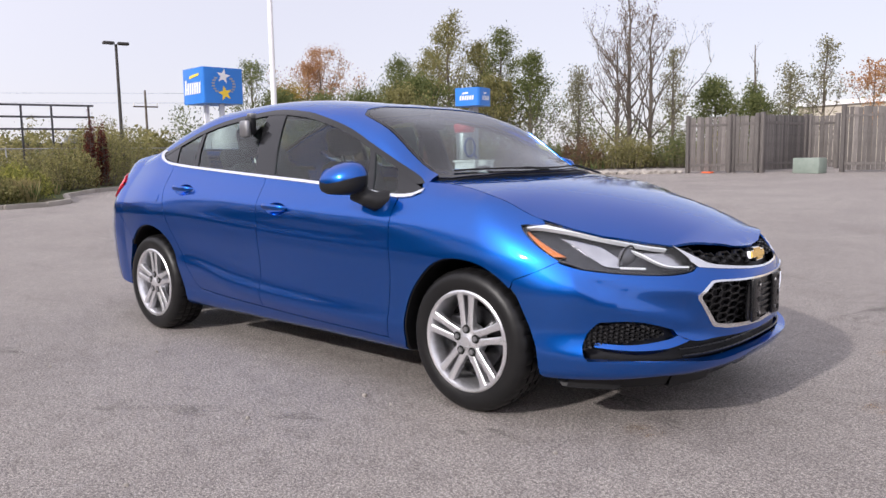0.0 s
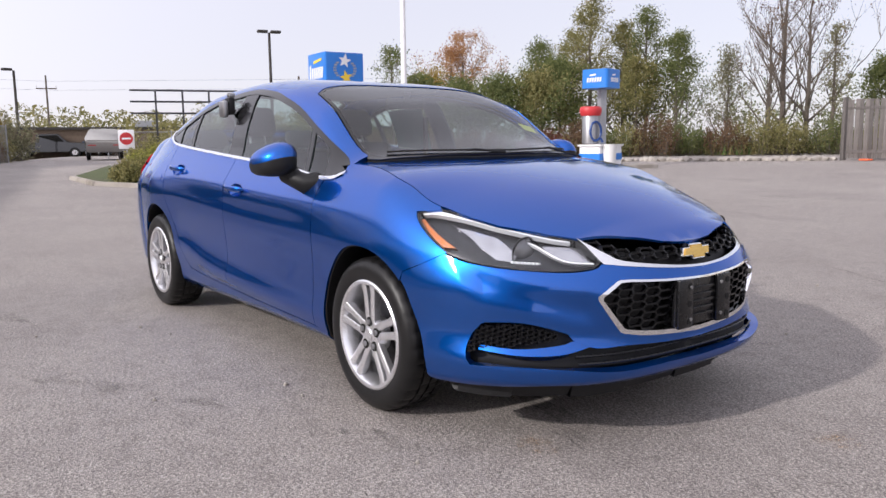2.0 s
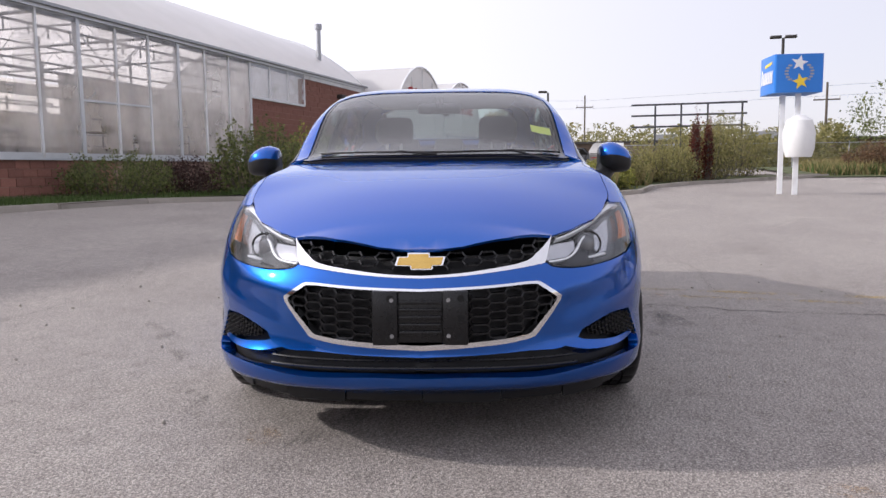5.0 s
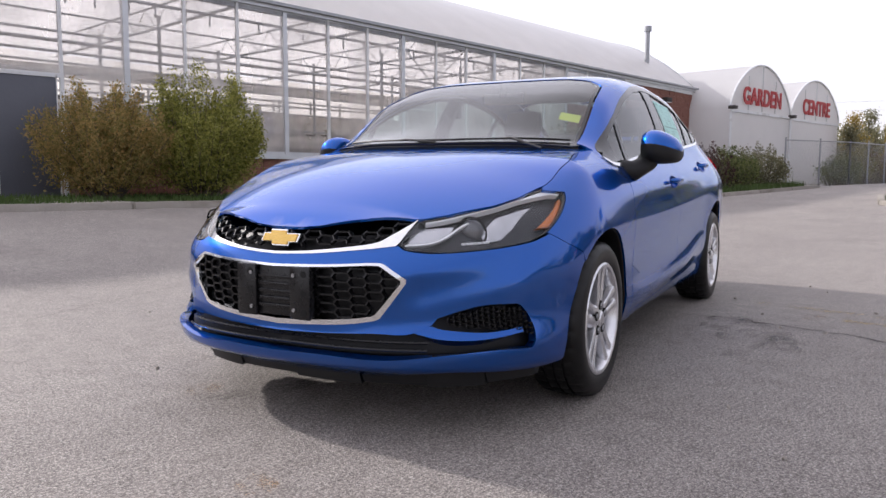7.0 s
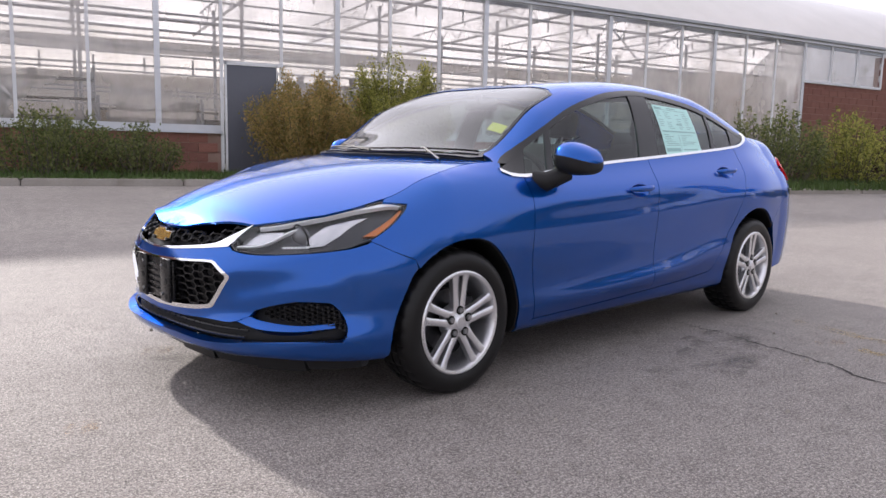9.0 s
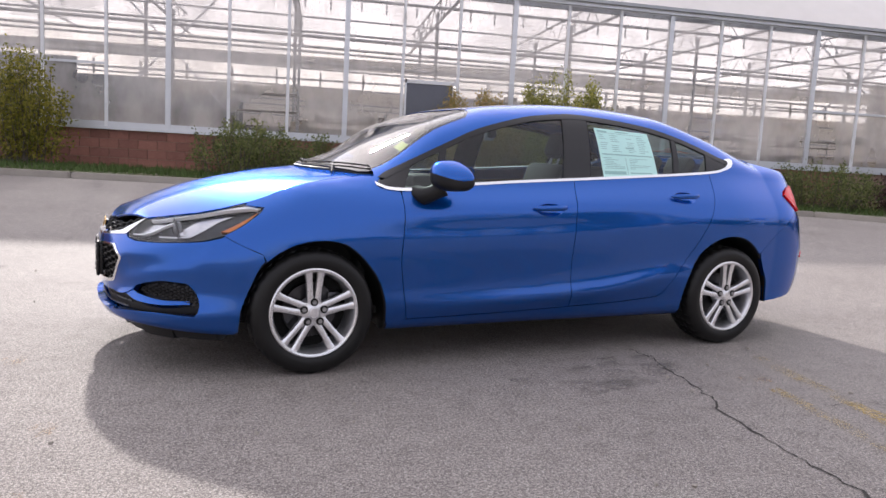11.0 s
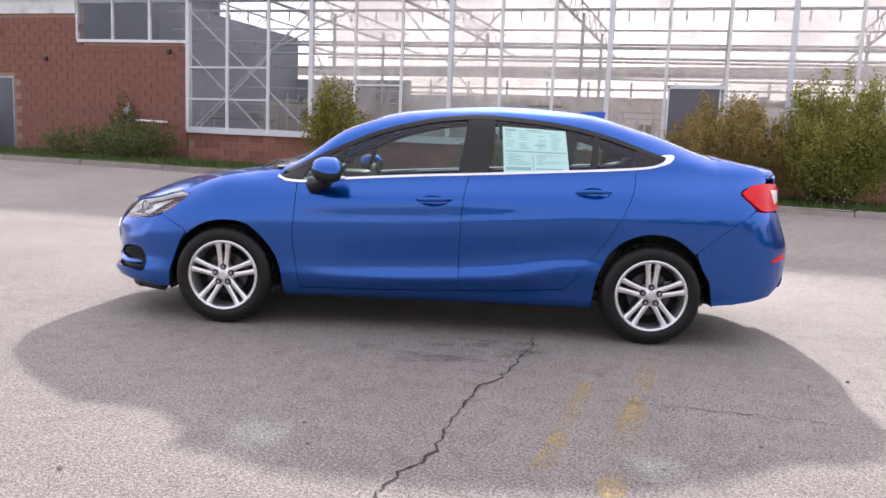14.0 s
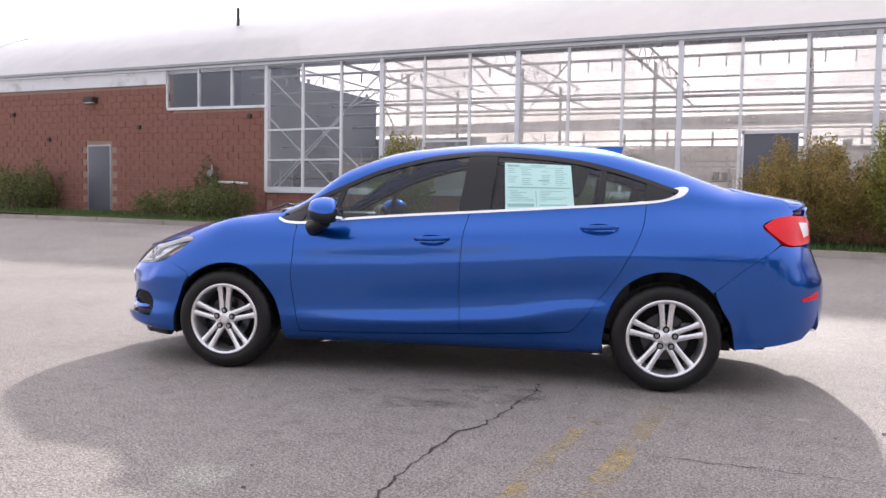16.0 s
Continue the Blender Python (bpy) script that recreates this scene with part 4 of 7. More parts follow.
big_a = shrub(21, 2.5, 2.2, LEAF_RUST, 24000, .036, "brown-green leafy shrub beside the grey door", .75, 20, .28, .16)
put(big_a, -2.1, -11.2, foot(-2) - .03)
put(shrub(22, 2.5, 2.6, LEAF_SHRUB, 28000, .037, "tall olive-green upright shrub beside the greenhouse", .8, 24, .35, .14), -3.95, -11.2, foot(-4) - .03)
put(shrub(23, 1.7, 2.35, LEAF_YELGREEN, 4600, .050, "loose yellow-green shrub against the glazing", .5, 12), 6.9, -11.7, foot(7) - .03)
put(shrub(24, 2.2, 1.25, LEAF_GREEN, 3600, .045, "dark green low shrub by the block wall", .3), 2.6, -11.3, foot(2) - .03)
put(shrub(25, 1.8, .95, LEAF_GREEN, 2600, .04, "low dark green shrub by the block wall", .3), 1.2, -11.4, foot(0) - .03)
put(shrub(26, 2.2, 1.15, LEAF_GREEN, 3400, .045, "dark green shrub below the standpipe", .3), 12.8, -11.7, foot(13) - .05)
put(shrub(27, 2.6, 1.7, LEAF_GREEN, 4000, .055, "dark green shrub by the block wall door", .35), 21.2, -11.8, foot(21) - .05)
put(shrub(33, 2.2, .9, LEAF_GREEN, 3400, .045, "dark green low shrub below the standpipe", .3), 14.4, -11.6, foot(14) - .05)
put(shrub(28, .7, 2.0, LEAF_GREEN, 900, .05, "thin green climber on the block wall", .9, 6), 13.9, -12.4, foot(14) - .05)
put(shrub(29, 2.6, 1.2, LEAF_GREEN, 3800, .045, "low dark green hedge plant by the glazing", .3), -10.4, -11.4, foot(-10) - .05)
put(shrub(30, 2.4, 1.05, LEAF_PURPLE, 3200, .045, "low purple-brown shrub by the glazing", .3), -13.0, -11.3, foot(-13) - .05)
for i, (x, y, w, h, lf, lb) in enumerate(((-13.2, -9.3, 2.6, 2.0, LEAF_GREEN, "green shrub in the planted bed"), (-15.6, -9.0, 2.4, 1.9, LEAF_SHRUB, "yellow-green shrub in the planted bed"), (-18.2, -9.2, 2.8, 1.8, LEAF_PURPLE, "purple-brown shrub with dark flower heads"), (-20.6, -9.0, 2.6, 1.7, LEAF_PURPLE, "purple-brown shrub with dark flower heads"), (-23.2, -9.0, 2.2, 1.6, LEAF_GREEN, "dark green shrub in the planted bed"), (-25.2, -8.7, 2.2, 1.7, LEAF_PALE, "pale loose shrub in the planted bed"))):
    put(shrub(40 + i, w, h, lf, 3600, .06, lb, .5, 18), x, y, gz(x, y) + .08)
tuft_field("grass", ((-27, -12, -9.5, -7.6),), 7000, .22, GRASS, "rough grass in the planted bed", 5, lambda x, y: gz(x, y) + .1, .02)

# far edges of the lot
WEEDS = ((-40, -24.5, 9, 34), (-36, -27, -6, 9), (-30, -16, 24, 36), (-60, -42, -25, 10))
for x0, x1, y0, y1 in ((-140, -24.4, 5, 71), (-140, -70, -46, 6)):
    sheet_mesh("verge", np.arange(x0, x1 + .1, 3.0 if x1 > -60 else 5.0), np.arange(y0, y1, 3.0), lambda X, Y: ground_z(X, Y) + .10 * step01((x1 - .2 - X) / 2.5) - .02, GRASS_SOIL, "rough grass verge beyond the lot", "verge")
tuft_field("weeds", ((-34, -25, 8, 24), (-31, -22, 22, 31), (-34, -27, 6, 9), (-27, -20, -1.6, .2), (-19, -17, -1.8, -.6)), 16000, .55, DRY_GRASS, "dry yellow weeds beyond the kerb", 6, lambda x, y: gz(x, y) + .05, .03)
tuft_field("weeds", ((-34, -25, 8, 24), (-31, -22, 22, 31), (-34, -27, 6, 9), (-27, -20, -1.6, .2), (-19, -17, -1.8, -.6)), 12000, .45, GRASS, "green weeds beyond the kerb", 7, lambda x, y: gz(x, y) + .05, .03)

poplar = lambda s, h, lf=LEAF_OLIVE, n=15000, a=.30: tree(s, h, lf, n, .07, "poplar with thinning olive-green autumn leaves", a, 2, 0, .24, .05, 24, .72)
for s, h, x, y, lf, a in ((61, 9.6, -37.8, 24.8, LEAF_OLIVE, .28), (62, 8.2, -38.3, 27.6, LEAF_OLIVE, .26), (63, 8.9, -35.9, 27.6, LEAF_GREEN, .24), (64, 6.8, -33.2, 27.8, LEAF_GREEN, .30),
                          (58, 6.9, -41.1, 23.2, LEAF_GREEN, .40), (59, 7.9, -41.8, 25.9, LEAF_OLIVE, .34), (60, 5.2, -34.6, 26.0, LEAF_OLIVE, .42)):
    put(poplar(s, h, lf, 9500, a), x, y, turn=s * 37)
put(poplar(57, 5.5, LEAF_PALE, 3600, .22), -28.4, 27.3, turn=120)
for s, x, y, h, lf in ((65, -36.5, 17.9, 4.2, LEAF_GREEN), (66, -35.6, 19.9, 4.4, LEAF_OLIVE), (56, -35.9, 21.6, 5.0, LEAF_GREEN), (74, -33.5, 14.2, 3.6, LEAF_GREEN)):
    put(tree(s, h, lf, 9000, .085, "low spreading green tree behind the kerb", .46, 2, 0, .34, .08, 14, .4), x, y, turn=s * 50)
for s, h, x, y in ((67, 8.8, -23.7, 26.4), (68, 7.8, -23.4, 27.6), (55, 6.6, -23.9, 25.8)):
    put(tree(s, h, LEAF_BROWN, 1300, .05, "nearly bare dark tree with a few brown leaves", .38, 3, 0, .10, .10, 20, .85), x, y, turn=s * 71)
put(tree(69, 6.0, LEAF_PALE, 2600, .06, "thin pale sapling beside the bare tree", .20, 2, 0, .2, .12, 14, .9), -22.1, 27.8, turn=80)
for s, h, x, y, a in ((70, 8.7, -50.8, 21.7, .42), (54, 7.6, -50.2, 20.4, .40)):
    put(tree(s, h, LEAF_ORANGE, 5200, .075, "autumn tree with sparse orange and pink leaves", a, 3, 0, .24, .08, 18, .75), x, y, turn=s * 31)
put(tree(71, 5.6, LEAF_YELLOW, 4200, .09, "low yellow autumn tree", .36, 2, 0, .35, .10, 12, .5), -46.5, 17.4)
put(tree(72, 6.2, LEAF_GREEN, 2400, .075, "thin young tree with dark green leaves", .34, 2, 0, .2, .15, 14, .7), -38.4, 12.1)
put(tree(73, 4.7, LEAF_GREEN, 5200, .085, "dense low green tree", .40, 2, 0, .3, .10, 12, .5), -41.0, 14.6)
for i, (x, y, h, lf, a, n, lb) in enumerate(((-23.8, 33.0, 4.4, LEAF_GREEN, .42, 7000, "dense green young tree behind the timber fence"), (-22.1, 34.2, 4.0, LEAF_GREEN, .36, 6000, "dense green young tree behind the timber fence"), (-21.3, 36.0, 5.4, LEAF_PALE, .26, 2400, "thin pale poplar behind the timber fence"), (-19.9, 36.9, 6.7, LEAF_PALE, .24, 2200, "thin pale poplar behind the timber fence"), (-17.9, 38.0, 5.0, LEAF_ORANGE, .40, 2000, "sparse orange autumn tree behind the fence"), (-15.5, 40, 5.2, LEAF_PALE, .30, 2600, "thin pale tree behind the fence"))):
    put(tree(80 + i, h, lf, n, .075, lb, a, 2, 0, .24, .10, 13, .8), x, y)
put(tree(89, 7.0, None, 0, .1, "bare leafless young tree", .22, 2, 0, .1, .2, 9, .9), -23.3, 35.8)
for i, (x, y, h, lf) in enumerate(((-42.3, -10.5, 3.9, LEAF_YELLOW), (-44.4, -10.3, 4.2, LEAF_PALE), (-44.6, -9.1, 3.2, LEAF_YELLOW), (-40.6, -10.2, 3.2, LEAF_PALE), (-46.5, -9.6, 3.4, LEAF_PALE))):
    put(tree(220 + i, h, lf, 3000, .06, "thin yellowing birch sapling by the wire fence", .22, 2, 0, .2, .10, 14, .95), x, y)
for i, (x, y, w, h, lf, lb) in enumerate(((-27.6, 10.4, 3.0, 1.5, LEAF_BROWN, "brown rounded shrub behind the kerb"), (-27.0, 12.6, 2.6, 1.4, LEAF_BROWN, "brown rounded shrub behind the kerb"), (-25.6, 15.0, 2.6, 1.2, LEAF_RED, "dark red rounded shrub behind the kerb"), (-28.6, 8.0, 2.2, 1.3, LEAF_BROWN, "brown rounded shrub behind the kerb"), (-22.6, .6, 2.6, 1.7, LEAF_OLIVE, "weedy green shrub on the planted island"), (-18.6, -1.0, 2.0, 1.1, LEAF_SHRUB, "yellow-flowered weedy shrub on the island"), (-17.3, -1.5, 1.5, .8, LEAF_OLIVE, "weedy green shrub at the island's tip"), (-24.6, 1.8, 2.8, 2.1, LEAF_OLIVE, "olive weedy shrub on the planted island"), (-20.6, -.8, 2.4, 1.5, LEAF_OLIVE, "green weedy shrub on the planted island"), (-26.4, 2.6, 3.0, 2.6, LEAF_OLIVE, "tall olive weedy shrub"))):
    k = .85 if x > -24.6 and y < 4 else 1.0
    put(shrub(100 + i, w * k, h * k, lf, 4200, .05, lb, .35, 18), x, y)
hedge = random.Random(31)
for i in range(17):
    q = i / 16
    x, y = -26.6 + 7.6 * q ** 1.4 + hedge.uniform(-.5, .5), 14.5 + 15 * q + hedge.uniform(-.4, .4)
    put(shrub(150 + i, hedge.uniform(2.0, 3.0), hedge.uniform(1.0, 2.1), hedge.choice((LEAF_OLIVE, LEAF_GREEN, LEAF_OLIVE, LEAF_BROWN)), 2200, .06, "wild olive-green undergrowth behind the kerb", .3, 12), x, y)
for x, y, h in ((-23.4, 1.55, 2.5), (-23.7, 1.95, 2.3)):
    put(shrub(int(h * 50), .34, h, LEAF_RED, 1400, .05, "narrow dark red columnar shrub", .95, 14), x, y)
for i, (x, y) in enumerate(((-46, -11), (-49, -9.5), (-43.5, -12.5), (-52, -13), (-58, -16), (-47, -14))):
    put(shrub(120 + i, 4.2, 3.6 if i < 3 else 2.6, LEAF_PALE if i < 3 else LEAF_OLIVE, 2600, .11, "pale yellow tall weeds and saplings by the fence", .6, 22), x, y)
for i, (x, y, h, lf) in enumerate(((-36.8, -9.4, 1.6, LEAF_GREEN), (-38.6, -9.1, 2.0, LEAF_OLIVE), (-40.4, -8.9, 1.8, LEAF_BROWN), (-42.2, -8.8, 1.7, LEAF_OLIVE))):
    put(shrub(140 + i, 2.2, h, lf, 2600, .055, "rough weeds grown up along the wire fence", .5, 16), x, y)


def far_wood(name, cx, n, seed, r0, r1, a0, a1, h, leaf, label):
    rnd = random.Random(seed)
    bm = bmesh.new()
    pts = []
    for _ in range(n):
        a, r = radians(rnd.uniform(a0, a1)), rnd.uniform(r0, r1)
        x, y, hh = r * math.cos(a), r * math.sin(a), h * rnd.uniform(.55, 1.15)
        w = hh * rnd.uniform(.22, .38)
        for _ in range(260):
            t = rnd.random()
            q = w * math.sqrt(1 - abs(2 * t - .9) ** 2 * .8)
            pts.append((x + rnd.gauss(0, q * .6), y + rnd.gauss(0, q * .6), .3 + hh * t))
    leaves(bm, pts, r0 * .0027, rnd, 1)
    whole(name, bm, leaf, label, "woods", kind="stuff", smooth_angle=0)


far_wood("far_woods", 0, 110, 7, 75, 110, 168, 205, 4.6, LEAF_OLIVE, "distant hedge and trees in autumn colours")
far_wood("far_woods", 0, 46, 11, 55, 62, 168, 183, 3.0, LEAF_OLIVE, "hedge of weedy trees before the low building")
far_wood("far_woods", 0, 70, 8, 48, 70, 120, 168, 5.0, LEAF_GREEN, "distant green trees beyond the lot")
far_wood("far_woods", 0, 110, 9, 60, 90, 20, 120, 7.0, LEAF_OLIVE, "distant trees beyond the open lot")

# ---- signs, lamps and posts ----
def corner_box(bm, c, w, d, h, r, turn):
    """An upright box with rounded corners."""
    pts = []
    for sx, sy, a0 in ((1, 1, 0), (-1, 1, 90), (-1, -1, 180), (1, -1, 270)):
        for a in np.linspace(a0, a0 + 90, 5):
            pts.append((sx * (w / 2 - r) + r * math.cos(radians(a)), sy * (d / 2 - r) + r * math.sin(radians(a))))
    lo = [bm.verts.new((x, y, -h / 2)) for x, y in pts]
    hi = [bm.verts.new((x, y, h / 2)) for x, y in pts]
    bm.faces.new(lo[::-1]), bm.faces.new(hi)
    for i in range(len(pts)):
        bm.faces.new((lo[i], lo[(i + 1) % len(pts)], hi[(i + 1) % len(pts)], hi[i]))
    bmesh.ops.transform(bm, matrix=Matrix.Translation(c) @ Matrix.Rotation(radians(turn), 4, "Z"), verts=bm.verts[:])
    return bm


def flat_shape(pts, m, depth=.006):
    bm = bmesh.new()
    f = bm.faces.new([bm.verts.new((x, 0, z)) for x, z in pts])
    r = bmesh.ops.extrude_face_region(bm, geom=[f])["geom"]
    bmesh.ops.translate(bm, verts=[v for v in r if isinstance(v, bmesh.types.BMVert)], vec=(0, depth, 0))
    bmesh.ops.transform(bm, matrix=m, verts=bm.verts[:])
    return bm


def star(r, turn=0.0):
    return [((r if i % 2 == 0 else r * .42) * math.sin(radians(36 * i + turn)), (r if i % 2 == 0 else r * .42) * math.cos(radians(36 * i + turn))) for i in range(10)]


s1 = thing("pylon_sign", "blue box sign with stars on two white posts", "sign")
S1, T1 = Vector((-16.75, 3.75, 3.07)), 12
part("sign_box", corner_box(bmesh.new(), S1, 1.15, 1.15, .92, .06, T1), SIGN_BLUE, s1, "blue sign box")
face = Matrix.Translation(S1) @ Matrix.Rotation(radians(T1), 4, "Z")
east = face @ Matrix.Translation((.58, 0, 0)) @ Matrix.Rotation(radians(90), 4, "Z") @ Matrix.Diagonal((1, -1, 1, 1))
part("white_star", flat_shape(star(.20, 10), east @ Matrix.Translation((0, 0, .24))), WHITE_PAINT, s1, "white star")
part("yellow_star", flat_shape(star(.20, -12), east @ Matrix.Translation((.03, 0, -.20))), YELLOW_PAINT, s1, "yellow star")
for sg in (-1, 1):
    for k in range(6):
        a = radians(90 * (1 - sg) + sg * (-28 + k * 11) * 1.6)
        part("swoosh", flat_shape([(.30 * math.cos(a) + q * .045, .24 * math.sin(a) + w * .02 + .02) for q, w in ((-1, -1), (1, -1), (1, 1), (-1, 1))], east), STEEL, s1, "grey curved bars")
south = face @ Matrix.Translation((0, -.58, 0)) @ Matrix.Diagonal((1, -1, 1, 1))
for k in range(7):
    part("sign_stroke", flat_shape([(x - .44 + k * .128, z) for x, z in ((.0, -.22), (.085, -.20), (.115, .09 + .08 * (k == 0)), (.03, .07 + .08 * (k == 0)))], south), WHITE_PAINT, s1, "white stroke of a sign mark")
part("sign_stroke", flat_shape([(-.16, .19), (.36, .25), (.37, .31), (-.15, .26)], south), YELLOW_PAINT, s1, "yellow stroke of a sign mark")
for dx in (-.16, .16):
    part("post", bx((S1.x + dx - .06, S1.y + dx - .06, gz(-16.7, 3.7)), (S1.x + dx + .06, S1.y + dx + .06, 2.62)), ALU_WHITE, s1, "white square post")
part("canister", lathe(((0, -.5), (.30, -.5), (.36, -.3), (.38, .1), (.30, .4), (.12, .52), (0, .54)), 20), PLASTIC_WHITE, s1, "white domed canister").matrix_world = pose(S1.x + .3, S1.y + .2, 1.55, 90, 0, 0)

s2 = thing("vacuum_station", "coin vacuum station with red dome, blue sign and white base", "vacuum station")
V = Vector((-17.55, 12.65, 0))
vz = gz(V.x, V.y)
part("island_slab", bx((V.x - 1.3, V.y - 1.5, vz - .3), (V.x + 1.1, V.y + 1.6, vz + .12), .03), CONCRETE, s2, "concrete slab")
part("sign_box", corner_box(bmesh.new(), V + Vector((-.1, .15, 3.10)), .95, .95, .60, .12, 30), SIGN_BLUE, s2, "blue sign box with rounded corners")
fa = Matrix.Translation(V + Vector((-.1, .15, 3.10))) @ Matrix.Rotation(radians(30), 4, "Z")
for mm in (fa @ Matrix.Translation((.48, 0, 0)) @ Matrix.Rotation(radians(90), 4, "Z") @ Matrix.Diagonal((1, -1, 1, 1)), fa @ Matrix.Translation((0, -.48, 0)) @ Matrix.Diagonal((1, -1, 1, 1))):
    for k in range(6):
        part("sign_stroke", flat_shape([(x - .26 + k * .09, z) for x, z in ((0, -.12), (.055, -.10), (.07, .04), (.012, .02))], mm), WHITE_PAINT, s2, "white stroke of a sign mark")
    part("sign_stroke", flat_shape([(-.16, .08), (.05, .10), (.06, .15), (-.15, .13)], mm), WHITE_PAINT, s2)
part("post", bx((V.x - .33, V.y + .16, vz), (V.x - .11, V.y + .38, 2.82)), GALV, s2, "grey square post")
part("base_cabinet", corner_box(bmesh.new(), V + Vector((.1, .05, vz + .12 + .30)), .75, 1.55, .60, .05, 30), WHITE_PAINT, s2, "white base cabinet")
part("blue_panel", corner_box(bmesh.new(), V + Vector((.1, .05, vz + .12 + .26)), .78, 1.58, .22, .05, 30), SIGN_BLUE, s2, "blue panel of the base")
part("counter", corner_box(bmesh.new(), V + Vector((.1, .05, vz + .12 + .63)), .85, 1.65, .06, .05, 30), PLASTIC_WHITE, s2)
part("vacuum_body", lathe(((.0, 0), (.27, 0), (.27, .9), (.25, .95)), 20), STEEL, s2, "steel vacuum body").matrix_world = pose(V.x + .1, V.y - .35, vz + .80, 90, 0, 0)
part("dome", lathe(((0, -.02), (.31, -.02), (.35, .08), (.36, .20), (.31, .27), (0, .28)), 20), RED_PAINT, s2, "red dome").matrix_world = pose(V.x + .1, V.y - .35, vz + 1.72, 90, 0, 0)
part("hose", tb([(V.x + .42, V.y - .35 + .20 * math.cos(a), vz + 1.20 + .30 * math.sin(a)) for a in np.linspace(-.6, 5.6, 26)] + [(V.x + .45, V.y - .1, vz + .85)], .04, 6), material("blue_hose", (.01, .04, .16), (.015, .06, .22), .45), s2, "dark blue hose")
bucket = whole("bucket", lathe(((0, 0), (.20, 0), (.24, .62), (.25, .66), (.22, .66)), 20), PLASTIC_WHITE, "white plastic bin standing beside the vacuum station", "bin", pose(V.x + .75, V.y - .05, vz + .12, 90, 0, 0))

whole("flag_pole", tb([(-24.3, 8.2, gz(-24, 8)), (-24.3, 8.2, 13.0)], [.12, .08], 12), WHITE_PAINT, "tall white metal pole on a concrete foot", "pole")
whole("pole_foot", bx((-24.6, 7.9, gz(-24, 8) - .1), (-24.0, 8.5, gz(-24, 8) + .62), .03), CONCRETE, "concrete foot of the white pole", "pole foot")


def street_lamp(x, y, h, heads, label, turn=0):
    ob = thing("street_lamp", label, "street lamp", pose(x, y, gz(x, y), 0, 0, turn))
    part("pole", tb([(0, 0, 0), (0, 0, h)], [.11, .08], 8), POLE_DARK, ob)
    for s in heads:
        part("head", bx((-.18, min(s * .10, s * .72), h - .02), (.18, max(s * .10, s * .72), h + .14), .03), POLE_DARK, ob)
    return ob


street_lamp(-45.1, 6.3, 7.6, (-1, 1), "dark street lamp with two heads", 5)
street_lamp(-54.8, -9.2, 6.0, (-1,), "dark street lamp with a single head", 20)
for x, y, h in ((-85, -10.4, 8.2), (-62, 11.2, 6.6), (-95, -40, 9)):
    up = thing("utility_pole", "wooden utility pole with a crossarm", "utility pole", pose(x, y, .3))
    part("pole", tb([(0, 0, 0), (0, 0, h)], [.12, .08], 8), BARK, up)
    part("crossarm", bx((-.05, -.95, h - 1.38), (.05, .95, h - 1.27)), BARK, up)
    for q in (-.9, 0, .9):
        part("insulator", tb([(0, q, h - 1.25), (0, q, h - 1.0)], .05, 6), PLASTIC_WHITE, up)
for dz in (0, .9):
    whole("overhead_wire", tb([(-80, -60, 8.0 + dz), (-85, -10, 7.0 + dz), (-62 - 8, 20, 6.6 + dz), (-60, 60, 7.4 + dz)], .009, 4), POLE_DARK, "thin dark overhead wire", "wire")
bb = thing("billboard_frame", "empty grey steel billboard frame", "billboard frame")
for z in (4.12, 3.52, 2.90):
    part("rail", beam(bmesh.new(), (-40.6, -1.9, z), (-40.6, 4.2, z), .07, .10), STEEL_DARK, bb)
for y in (-.6, .79, 2.18, 3.95):
    part("upright", beam(bmesh.new(), (-40.65, y, .2), (-40.65, y, 4.17), .10, .10), STEEL_DARK, bb)
ne = thing("road_sign", "red and white round no-entry sign on a white board", "road sign", pose(-33.5, -2.05, .3, 0, 0, -4))
part("board", bx((-.01, -.34, .72), (.01, .34, 1.58), .005), WHITE_PAINT, ne)
part("disc", lathe(((0, 0), (.28, 0), (.28, .008), (0, .008)), 24), RED_PAINT, ne, "red disc").matrix_local = pose(.012, 0, 1.18, 0, 0, -90)
part("bar", bx((.02, -.19, 1.14), (.026, .19, 1.22)), WHITE_PAINT, ne, "white bar")
part("post", tb([(-.03, 0, 0), (-.03, 0, 1.6)], .03, 6), GALV, ne)

# chain-link fences
def chain_fence(pts, h, name="chain_link_fence", gap=.16):
    ob = thing(name, "grey chain-link fence with steel posts", "fence")
    wires = bmesh.new()
    for (x0, y0), (x1, y1) in zip(pts, pts[1:]):
        L = math.hypot(x1 - x0, y1 - y0)
        n = max(1, round(L / 3))
        for i in range(n + 1):
            x, y = x0 + (x1 - x0) * i / n, y0 + (y1 - y0) * i / n
            part("post", tb([(x, y, gz(x, y)), (x, y, gz(x, y) + h + .1)], .035, 6), GALV, ob)
        part("top_rail", tb([(x0, y0, gz(x0, y0) + h), (x1, y1, gz(x1, y1) + h)], .025, 6), GALV, ob)
        m = int(L / gap)
        for i in range(-int(h / gap), m):
            for s in (1, -1):
                t0, t1 = i * gap, i * gap + h
                a, b = max(0, t0), min(L, t1)
                za, zb = (a - t0), (b - t0)
                if s < 0:
                    za, zb = h - za, h - zb
                if b > a:
                    z = gz(x0, y0)
                    beam(wires, (x0 + (x1 - x0) * a / L, y0 + (y1 - y0) * a / L, z + za), (x0 + (x1 - x0) * b / L, y0 + (y1 - y0) * b / L, z + zb), .004, .004)
    tagged(part("wire_mesh", wires, GALV, ob, "", 0), kind="stuff")
    return ob


